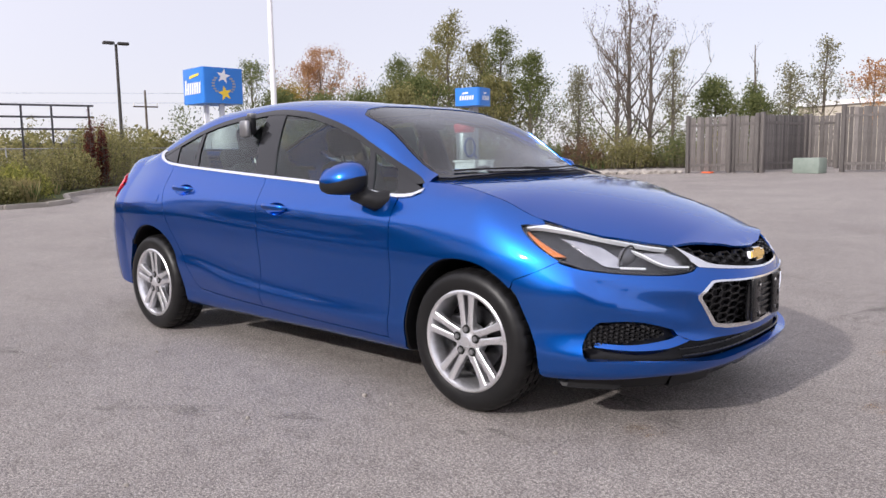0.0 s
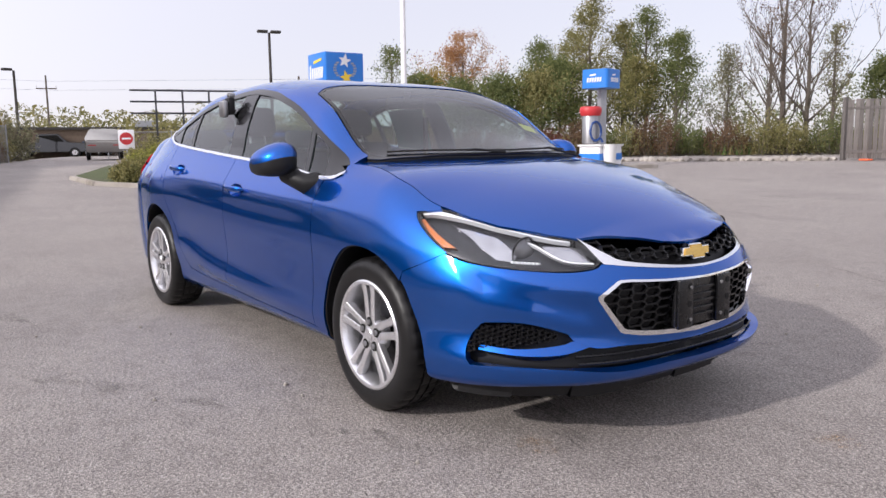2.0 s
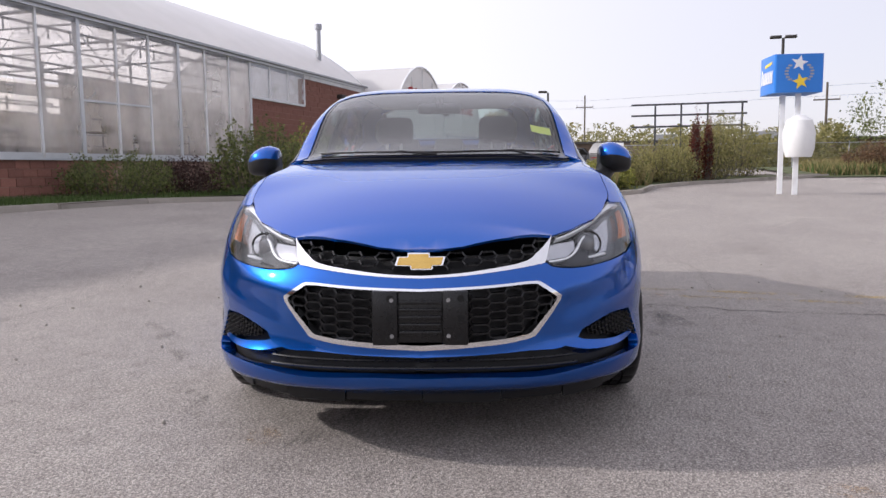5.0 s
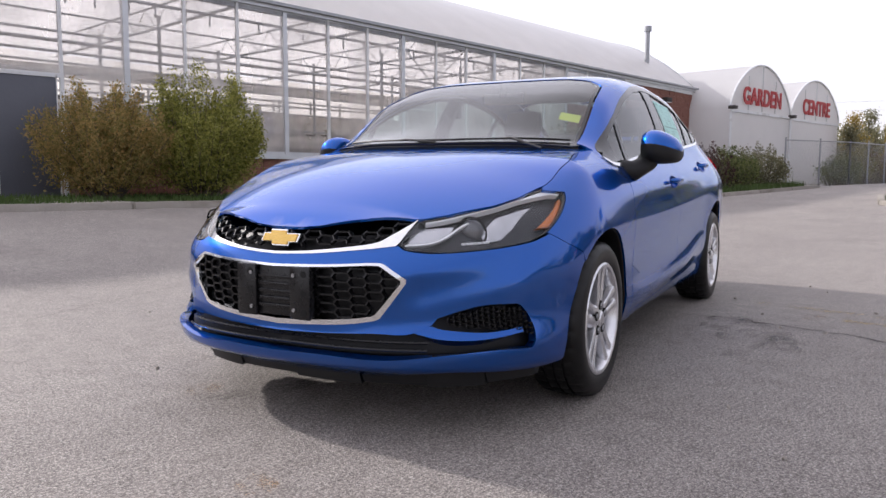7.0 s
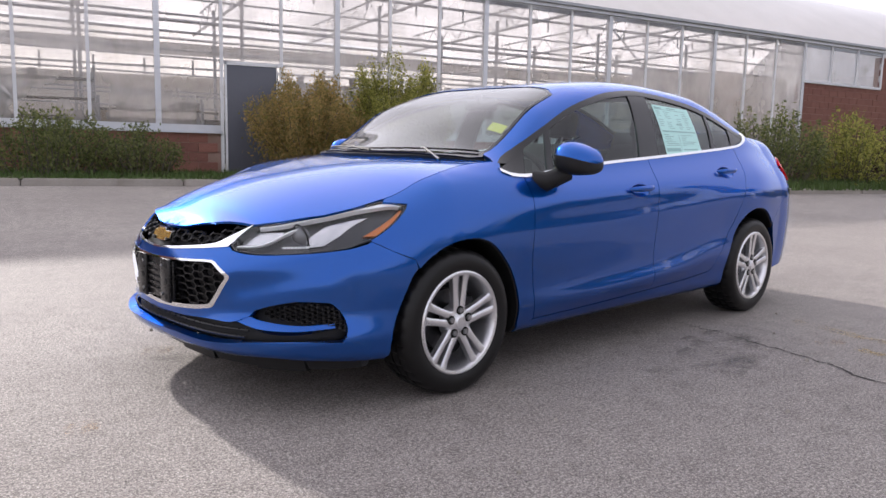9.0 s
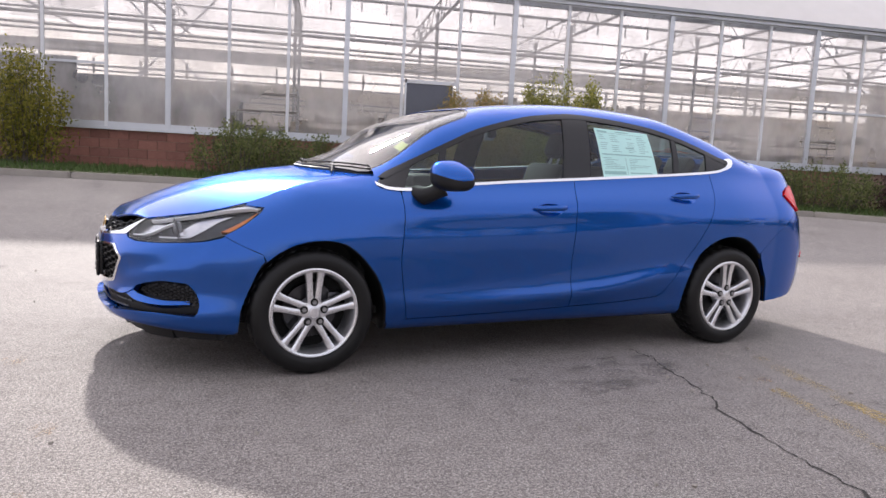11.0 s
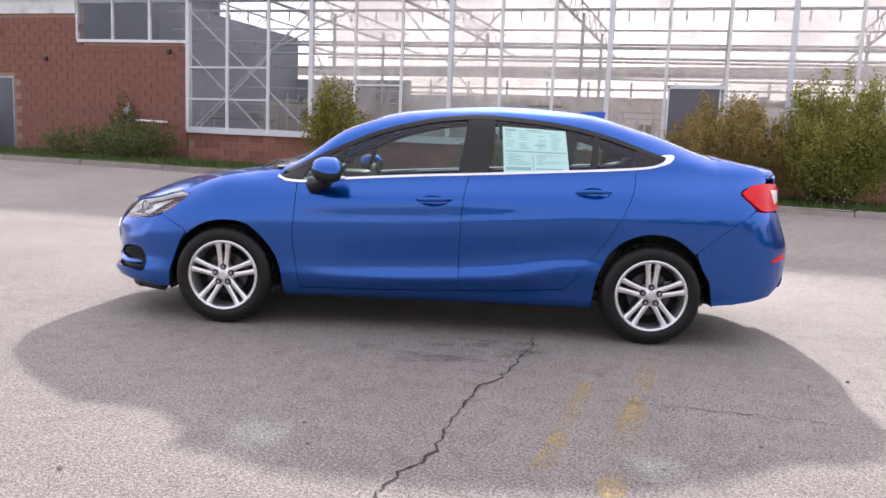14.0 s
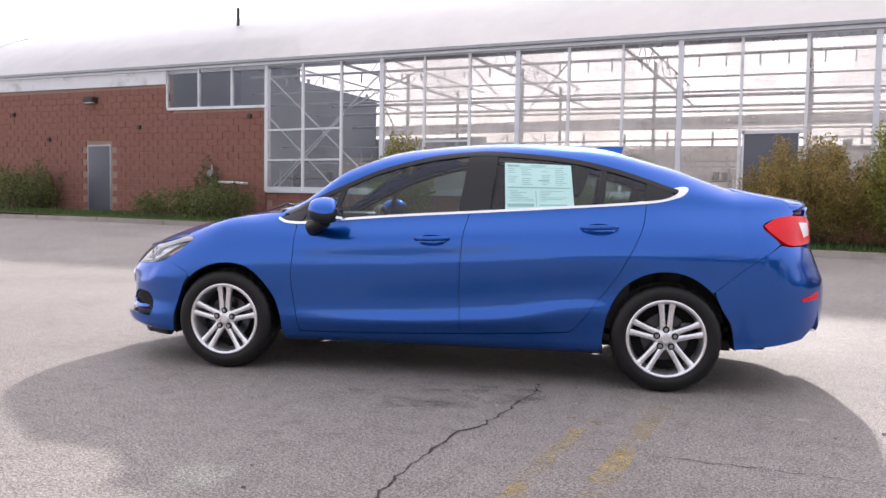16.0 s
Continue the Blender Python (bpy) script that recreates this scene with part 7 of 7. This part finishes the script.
# wipers and cowl
cowl = [(1.22, 0), (1.21, .2), (1.15, .45), (1.08, .62), (1.03, .65), (.99, .63), (1.0, .60), (1.06, .55), (1.12, .4), (1.165, .2), (1.175, 0)]
shell("cowl", patch(cowl, on_top, .06), BLACK_PLASTIC, CAR, 0, -.012, .02, "black plastic cowl below the windscreen")
for y0, y1, xe in ((-.55, .12, 1.03), (.02, .60, 1.0)):
    pts = []
    for t in np.linspace(0, 1, 12):
        y = y0 + (y1 - y0) * t
        x = 1.187 - .22 * (abs(y) / .65) ** 2 - .004 * math.sin(t * 3.1)
        pts.append((x, y, float(top_z(x, abs(y))) + .006))
    w = part("wiper", tb(pts, .005, 6), BLACK_PLASTIC, CAR, "black windscreen wiper")
    mid = pts[6]
    part("wiper_arm", tb([mid, (mid[0] + .008, mid[1] + .03, mid[2] + .003), (1.19, mid[1] + .20, float(top_z(1.19, abs(mid[1] + .20))) - .002)], .006, 6), BLACK_PLASTIC, w)

# wheels
def wheel(x, s):
    c = Vector((x, s * .85, .312))
    rim = lathe(((.222, .018), (.226, .012), (.224, -.01), (.210, -.02), (.205, -.05), (.196, -.09), (.20, -.16)), 64)
    lathe(((.224, .017), (.218, .021), (.207, .018), (.202, .008), (.196, -.01), (.192, -.05)), 64, rim)
    lathe(((.0, .012), (.03, .011), (.038, .006), (.062, .004), (.070, -.01), (.072, -.05)), 32, rim)
    m = Matrix.Translation(c) @ Matrix.Diagonal((1, s, 1, 1))
    w = part("wheel", rim, ALLOY, CAR, "silver five-twin-spoke alloy wheel", 35)
    w.matrix_local = m
    for k in range(5):
        for o in (-1, 1):
            a = math.tau * k / 5 + math.tau / 4
            sp, rows = bmesh.new(), []
            for r, off, hw, y in ((.030, .016, .018, .004), (.070, .0185, .0155, .007), (.12, .023, .0140, .008), (.17, .028, .0150, .010), (.200, .032, .0185, .014), (.214, .035, .023, .016)):
                row = []
                for e, dy in ((-hw, -.030), (-hw, -.004), (-hw * .55, 0), (hw * .55, 0), (hw, -.004), (hw, -.030)):
                    px, pz = r, o * off + e
                    row.append(sp.verts.new((px * math.cos(a) - pz * math.sin(a), y + dy, px * math.sin(a) + pz * math.cos(a))))
                rows.append(row)
            for r0, r1 in zip(rows, rows[1:]):
                for i in range(5):
                    sp.faces.new((r0[i], r0[i + 1], r1[i + 1], r1[i]))
            part("spoke", sp, ALLOY, w)
    prof = [(.219, .005), (.226, .016), (.240, .022), (.262, .0245), (.285, .020), (.300, .008)]
    tread = [(.3085, -.004), (.312, -.02), (.3135, -.045), (.306, -.046), (.306, -.053), (.3140, -.054), (.3145, -.085), (.307, -.086), (.307, -.094), (.3145, -.095), (.3140, -.126), (.306, -.127), (.306, -.134), (.3135, -.135), (.312, -.16), (.3085, -.176)]
    back = [(.300, -.188), (.27, -.203), (.23, -.196), (.205, -.18)]
    n = 150
    ty = bmesh.new()
    rows = []
    for k in range(n):
        a = k * math.tau / n
        row = []
        for i, (r, y) in enumerate(prof + tread + back):
            if len(prof) <= i < len(prof) + len(tread) and k % 5 == (0 if y > -.05 or y < -.13 else 2) and not (-.095 < y < -.085):
                r -= .006
            row.append(ty.verts.new((r * math.cos(a), y, r * math.sin(a))))
        rows.append(row)
    for k in range(n):
        p, q = rows[k], rows[(k + 1) % n]
        for i in range(len(p) - 1):
            ty.faces.new((p[i], p[i + 1], q[i + 1], q[i]))
    for v in ty.verts:
        v.co.z = max(v.co.z, -.311)
    t = part("tyre", ty, RUBBER, w, "black tyre with a grooved tread", 30)
    b = bmesh.new()
    lathe(((.05, -.075), (.135, -.075), (.137, -.08), (.137, -.095), (.05, -.095)), 40, b)
    part("brake_disc", b, STEEL_DARK, w, "grey steel brake disc")
    part("brake_caliper", bx((-.15, -.12, -.01), (-.085, -.06, .09), .012), STEEL_DARK, w, "grey brake caliper")
    # a black disc stands in for the shade between the spokes
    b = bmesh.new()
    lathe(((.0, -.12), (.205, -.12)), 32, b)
    part("wheel_shade_disc", b, HOLE_SHADE, w, "black disc painted as the shade behind the spokes")
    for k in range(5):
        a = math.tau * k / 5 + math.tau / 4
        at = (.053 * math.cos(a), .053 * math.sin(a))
        # raised black stub: a recess's shade painted round the nut
        part("lug_shade", tb([(at[0], -.004, at[1]), (at[0], .0095, at[1])], [.021, .0195], 12), HOLE_SHADE, w, "black stub painted as the shade of a lug pocket")
        part("lug_nut", tb([(at[0], .009, at[1]), (at[0], .0165, at[1])], [.0125, .011], 6), STEEL, w, "steel lug nut")
    b = bmesh.new()
    lathe(((.0, .017), (.024, .0165), (.029, .012), (.030, .006)), 24, b)
    part("centre_cap", b, ALLOY, w, "silver centre cap")


for x in (1.35, -1.35):
    for s in (1, -1):
        wheel(x, s)

# ---- inside the car ----
def cushion(lo, hi, bevel, m=None):
    bm = bmesh.new()
    block(bm, lo, hi, bevel, m)
    return bm


for y in (.37, -.37):
    seat = part("front_seat", cushion((-.62, y - .25, .36), (-.08, y + .25, .56), .06), CLOTH, CAR, "dark grey cloth front seat")
    lean = Matrix.Translation((-.56, y, .50)) @ Matrix.Rotation(radians(-20), 4, "Y")
    part("backrest", cushion((-.07, -.25, 0), (.08, .25, .62), .06, lean), CLOTH, seat)
    part("headrest", cushion((-.055, -.135, .67), (.06, .135, .87), .05, lean), CLOTH, seat)
    for q in (-.05, .05):
        part("headrest_post", tb([lean @ Vector((0, q, .60)), lean @ Vector((0, q, .70))], .008, 6), STEEL, seat)
bench = part("rear_seat", cushion((-1.38, -.62, .38), (-.92, .62, .56), .06), CLOTH, CAR, "dark grey cloth rear bench")
lean = Matrix.Translation((-1.34, 0, .5)) @ Matrix.Rotation(radians(-26), 4, "Y")
part("backrest", cushion((-.06, -.60, 0), (.08, .60, .60), .05, lean), CLOTH, bench)
for y in (-.36, 0, .36):
    part("headrest", cushion((-.05, y - .12, .60), (.05, y + .12, .76), .04, lean), CLOTH, bench)
dash = bmesh.new()
block(dash, (.55, -.66, .62), (1.02, .66, .93), .05)
dash_ob = part("dashboard", dash, DASH, CAR, "dark grey dashboard")
part("instrument_hood", cushion((.50, .22, .90), (.72, .52, 1.0), .03), DASH, dash_ob)
part("screen", cushion((.50, -.12, .82), (.53, .12, .95), .01), BLACK_GLOSS, dash_ob)
ring = [(.42 + .05 * math.sin(a), .37 + .185 * math.cos(a), .86 + .175 * math.sin(a)) for a in np.linspace(0, math.tau, 33)[:-1]]
sw = bmesh.new()
tube(sw, ring + ring[:1], .016, 8, False)
st = part("steering_wheel", sw, DASH, CAR, "dark steering wheel")
part("steering_hub", cushion((.40, .29, .80), (.46, .45, .90), .03), DASH, st)
part("steering_spoke", tb([(.42, .20, .86), (.43, .37, .85), (.42, .54, .86)], .014, 6), DASH, st)
part("steering_column", tb([(.44, .37, .85), (.62, .37, .80)], .04), DASH, st)
for s in (1, -1):
    for x0, x1 in ((-.12, .88), (-1.15, -.2)):
        part("door_card", bx((x0, s * .72 - .02, .34), (x1, s * .72 + .02, .93), .02), DASH, CAR, "dark door lining")
part("parcel_shelf", bx((-1.78, -.58, 1.02), (-1.40, .58, 1.05), .01), DASH, CAR, "dark shelf below the rear window")
part("floor_carpet", bx((-1.5, -.68, .26), (1.0, .68, .30)), DASH, CAR)
part("headlining", bx((-1.0, -.46, 1.385), (.05, .46, 1.40), .005), HEADLINER, CAR, "light grey headlining")
part("firewall", bx((1.02, -.64, .3), (1.06, .64, .95)), DASH, CAR)
im = part("inside_mirror", cushion((.36, -.12, 1.265), (.39, .12, 1.325), .012), BLACK_PLASTIC, CAR, "black inside mirror")
part("mirror_stalk", tb([(.39, 0, 1.30), (.40, 0, 1.355)], .02, 8), BLACK_PLASTIC, im)
sw2 = part("seat_belt", tb([(-.27, .60, 1.25), (-.30, .62, .95), (-.32, .62, .60)], .018, 6), DASH, CAR)

# sticker on the rear window, windscreen label, box hung on the other rear window
def on_pane(x, z, out):
    return Vector((x, float(side_y(x, z)) + out, z))


def paper(name, corners, out, mat, label, parent=None, s=1, n=6):
    bm = bmesh.new()
    (a, b, c, d) = corners
    g = [[bm.verts.new(on_pane(*((1 - v) * ((1 - u) * np.array(a) + u * np.array(b)) + v * ((1 - u) * np.array(d) + u * np.array(c))), out)) for u in np.linspace(0, 1, n)] for v in np.linspace(0, 1, n)]
    for r, t in zip(g, g[1:]):
        for i in range(n - 1):
            bm.faces.new((r[i], r[i + 1], t[i + 1], t[i]))
    return part(name, bm, mat, parent, label)


st_c = ((-.385, 1.322), (-.785, 1.306), (-.815, 1.044), (-.405, 1.036))
sticker = paper("window_sticker", st_c, -.0035, PAPER, "pale green price sheet on the rear side window", CAR)


def sheet(u, v):
    a, b, c, d = (np.array(q) for q in st_c)
    return tuple((1 - v) * ((1 - u) * a + u * b) + v * ((1 - u) * d + u * c))


rnd = random.Random(4)
bars = [(.04, .04, .22, .07), (.04, .075, .9, .085), (.38, .03, .62, .055), (.5, .36, .66, .39), (.04, .52, .97, .545), (.03, .88, .42, .95), (.45, .60, .46, .95), (.5, .90, .9, .93)]
for col, w in ((.05, .16), (.25, .17), (.55, .15), (.75, .18)):
    for k in range(9):
        if rnd.random() < .85:
            bars.append((col, .12 + k * .042, col + w * (.5 + .5 * rnd.random()), .133 + k * .042))
for k in range(7):
    bars.append((.05 + .03 * (k % 2), .60 + k * .036, .05 + .3 * rnd.random() + .08, .612 + k * .036))
    bars.append((.52, .60 + k * .036, .60 + .34 * rnd.random(), .611 + k * .036))
ink = bmesh.new()
for u0, v0, u1, v1 in bars:
    vs = [ink.verts.new(on_pane(*sheet(u, v), -.0025)) for u, v in ((u0, v0), (u1, v0), (u1, v1), (u0, v1))]
    ink.faces.new(vs)
part("printed_bar", ink, INK, sticker, "grey-green printed lines", 0)
lab = [Vector((x, y, float(top_z(x, y)) - .012)) for x, y in ((.775, .575), (.775, .475), (.825, .48), (.825, .58))]
bm = bmesh.new()
bm.faces.new([bm.verts.new(v) for v in lab])
part("windscreen_label", bm, YELLOW_PAPER, CAR, "yellow paper label inside the windscreen")
box = part("lock_box", bx((-.452, -.712, 1.255), (-.388, -.668, 1.352), .012), BLACK_PLASTIC, CAR, "grey and black lock box hung on the rear window")
part("lock_box_cover", bx((-.458, -.748, 1.238), (-.378, -.713, 1.335), .014), STEEL, box, "pale grey cover")
part("lock_box_hook", bx((-.44, -.70, 1.352), (-.40, -.665, 1.378), .004), STEEL, box)


# ---- marks on the asphalt near the car ----
def car_ground(x, y, up=.003):
    p = pose(0, 0, 0, 0, 0, 16) @ Vector((x, y, 0))
    return Vector((p.x, p.y, gz(p.x, p.y) + up))


def crack(name, pts, width, seed):
    rnd = random.Random(seed)
    bm = bmesh.new()
    path = []
    for (x0, y0), (x1, y1) in zip(pts, pts[1:]):
        n = max(2, int(math.hypot(x1 - x0, y1 - y0) / .035))
        path += [(x0 + (x1 - x0) * i / n + rnd.gauss(0, .009), y0 + (y1 - y0) * i / n + rnd.gauss(0, .009), width * rnd.uniform(.25, 1.25)) for i in range(n)]
    rows = []
    for (x, y, w), (x2, y2, _) in zip(path, path[1:]):
        d = Vector((x2 - x, y2 - y, 0))
        s = Vector((-d.y, d.x, 0)).normalized() if d.length > 1e-5 else Vector((1, 0, 0))
        rows.append((bm.verts.new(car_ground(x + s.x * w, y + s.y * w)), bm.verts.new(car_ground(x - s.x * w, y - s.y * w))))
    for a, b in zip(rows, rows[1:]):
        bm.faces.new((a[0], a[1], b[1], b[0]))
    whole(name, bm, CRACK, "dark jagged crack in the asphalt", "crack", kind="structure", smooth_angle=0)


CRACK = material("crack_dirt", (.025, .022, .02), (.05, .045, .04), .95, 0)
crack("crack", [(-.64, .82), (-.63, 1.0), (-.50, 1.45), (-.42, 1.7), (-.29, 1.95), (-.24, 2.2), (-.19, 2.4), (-.15, 2.75), (.01, 3.08), (.06, 3.5), (.2, 4.2)], .007, 1)
crack("crack", [(-.9, 2.0), (-1.6, 2.1), (-2.3, 2.25), (-3.4, 2.2)], .003, 2)
crack("crack", [(1.6, -2.6), (.2, -2.9), (-1.4, -2.7), (-3.0, -3.1)], .003, 3)
crack("crack", [(-9, 8), (-6, 10.0), (-3.5, 11.2), (0, 12)], .012, 4)
crack("crack", [(2.7, 4.2), (2.2, 3.6), (1.5, 3.55), (.7, 4.1)], .004, 5)


def worn(name, col, cover, scale, rough=.8, coord="Generated", broad=2.2):
    """Paint or stain that is worn away in flecks."""
    m, n, l, p = nodes_of(name)
    p.inputs["Base Color"].default_value, p.inputs["Roughness"].default_value = (*col, 1), rough
    t, x = n.new("ShaderNodeBsdfTransparent"), n.new("ShaderNodeMixShader")
    a = noise_node(n, l, scale, 6, coord, rough=.7)
    g = noise_node(n, l, broad, 2, coord)
    e = n.new("ShaderNodeMath")
    e.operation = "MULTIPLY"
    l.new(ramp_node(n, l, a, ((.40, (0, 0, 0)), (.66, (1, 1, 1)))), e.inputs[0])
    l.new(ramp_node(n, l, g, ((.38, (0, 0, 0)), (.62, (cover,) * 3))), e.inputs[1])
    l.new(e.outputs[0], x.inputs[0]), l.new(t.outputs[0], x.inputs[1]), l.new(p.outputs[0], x.inputs[2])
    l.new(x.outputs[0], n["Material Output"].inputs[0])
    return m


def blot(name, cx, cy, rx, ry, turn, mat, label, seed):
    rnd = random.Random(seed)
    bm = bmesh.new()
    pts = []
    for k in range(26):
        a = k * math.tau / 26
        r = rnd.uniform(.7, 1.1)
        x, y = rx * r * math.cos(a), ry * r * math.sin(a)
        c, s = math.cos(radians(turn)), math.sin(radians(turn))
        pts.append(bm.verts.new(car_ground(cx + x * c - y * s, cy + x * s + y * c, .002)))
    bm.faces.new(pts)
    whole(name, bm, mat, label, "stain", kind="structure", smooth_angle=0)


YELLOW_WORN = worn("worn_yellow_line", (.48, .35, .13), 1.0, 34, .8, "Object", 3.5)
RUST_STAIN = worn("rust_stain", (.36, .21, .09), .75, 7)
DARK_STAIN = worn("dark_stain", (.075, .07, .07), .75, 5)
PALE_STAIN = worn("pale_stain", (.27, .25, .235), .12, 5)
for x0, y0, x1, y1, hw in ((-.87, 1.7, -.28, 3.85, .042), (-1.30, 1.17, -.54, 3.9, .052)):
    rnd, bm, rows = random.Random(int(hw * 1000)), bmesh.new(), []
    d = Vector((x1 - x0, y1 - y0)).normalized()
    for k in range(29):
        x, y = x0 + (x1 - x0) * k / 28, y0 + (y1 - y0) * k / 28
        e, f = hw * rnd.uniform(.82, 1.12), hw * rnd.uniform(.82, 1.12)
        rows.append((bm.verts.new(car_ground(x - d.y * e, y + d.x * e, .002)), bm.verts.new(car_ground(x + d.y * f, y - d.x * f, .002))))
    for p, q in zip(rows, rows[1:]):
        bm.faces.new((p[0], p[1], q[1], q[0]))
    whole("yellow_line", bm, YELLOW_WORN, "worn yellow parking line on the asphalt", "parking line", kind="structure", smooth_angle=0)
for i, (x, y, r) in enumerate(((2.05, -.6, .09), (2.70, .26, .09), (2.52, 1.3, .08), (3.1, .9, .16), (-.9, 1.55, .10), (2.6, 1.9, .06))):
    blot("rust_stain", x, y, r, r * .7, i * 40, RUST_STAIN, "small rust-brown stain on the asphalt", 20 + i)
for i, (x, y, a, b, t) in enumerate(((1.67, -.99, .24, .06, 20), (.45, -1.6, .6, .10, 35), (1.9, -.35, .35, .10, -20), (-.45, 1.15, .28, .22, 0), (.1, 1.35, .5, .25, 10), (3.2, -2.4, .5, .12, 60), (-2.2, -2.0, .9, .14, 20), (2.3, 2.6, .5, .2, 70))):
    blot("oil_stain", x, y, a, b, t, DARK_STAIN, "dark oily stain on the asphalt", 40 + i)
for i, (x, y, a, b, t) in enumerate(((.55, 2.2, .45, .22, 10), (-.2, 2.6, .5, .2, 60), (1.9, 1.5, .35, .2, 40), (-1.6, 2.8, .5, .3, 20))):
    blot("dust_patch", x, y, a, b, t, PALE_STAIN, "pale dusty patch on the asphalt", 60 + i)
rp = random.Random(31)
for i in range(46):
    x, y = rp.uniform(-2.6, 3.2), rp.choice((-1, 1)) * rp.uniform(.95, 3.2)
    bm = bmesh.new()
    bmesh.ops.create_icosphere(bm, subdivisions=1, radius=rp.uniform(.006, .014))
    for v in bm.verts:
        v.co *= rp.uniform(.7, 1.2)
    whole("pebble", bm, CONCRETE, "small grey pebble lying on the asphalt", "pebble", Matrix.Translation(car_ground(x, y, .005)), "pebbles")

# ---- blocks of the red walls ----
unit = bx((-.5, -.5, -.5), (.5, .5, .5), .03)
unit_me = bpy.data.meshes.new("block")
unit.to_mesh(unit_me)
unit.free()
unit_me.materials.append(BLOCK)
BW, BH = .40, .20


def block_at(x0, x1, z, dz, parent, rnd):
    ob = new("block", unit_me)
    ob.parent = parent
    ob.matrix_world = Matrix.Translation(((x0 + x1) / 2, WALL - .03 + rnd.uniform(-.004, .004), z)) @ Matrix.Diagonal((x1 - x0 - .012, .05, dz - .012, 1))


rnd = random.Random(17)
rest = []
for j in range(5):
    for i in range(-30, 32):
        x0 = i * BW + (BW / 2 if j % 2 else 0)
        x1 = x0 + BW
        top = sill((x0 + x1) / 2) - .012 - j * BH
        if top - BH < foot((x0 + x1) / 2) - .12 or x1 > col_x(K_E) + .05 or (x1 > col_x(-1) and x0 < col_x(0)):
            continue
        block_at(x0, x1, top - BH / 2, BH, GH, rnd)
for nm, lo_x, hi_x in (("W", GH_W, col_x(K_W)), ("E", col_x(K_E) + .03, GH_E)):
    bm = bmesh.new()
    n = int((hi_x - lo_x) / BW)
    for j in range(24):
        for i in range(-1, n + 1):
            x0 = max(lo_x, lo_x + i * BW + (BW / 2 if j % 2 else 0))
            x1 = min(hi_x, lo_x + (i + 1) * BW + (BW / 2 if j % 2 else 0))
            if x1 - x0 < .05:
                continue
            m = (x0 + x1) / 2
            z = foot(m) - .1 + j * BH
            top = eave(m) - (.42 if nm == "E" else .16)
            if (col_x(K_E) < m < col_x(K_E + CL)) or (col_x(K_W - CL) < m < col_x(K_W)):
                top = eave(m) - 1.23
            if z + BH > top + .08 or (nm == "E" and 18.2 < m < 19.5 and z < 2.75):
                continue
            z1 = min(z + BH - .012, top)
            y = WALL - .03 + rnd.uniform(.018, .028)
            vs = [bm.verts.new((x, yy, zz)) for x in (x0 + .006, x1 - .006) for yy in (WALL - .05, y) for zz in (z, z1)]
            for q in ((0, 1, 3, 2), (4, 6, 7, 5), (0, 4, 5, 1), (2, 3, 7, 6), (0, 2, 6, 4), (1, 5, 7, 3)):
                bm.faces.new([vs[k] for k in q])
    tagged(part("block_facing", bm, BLOCK, GH, "red split-face block facing", 20), kind="stuff")
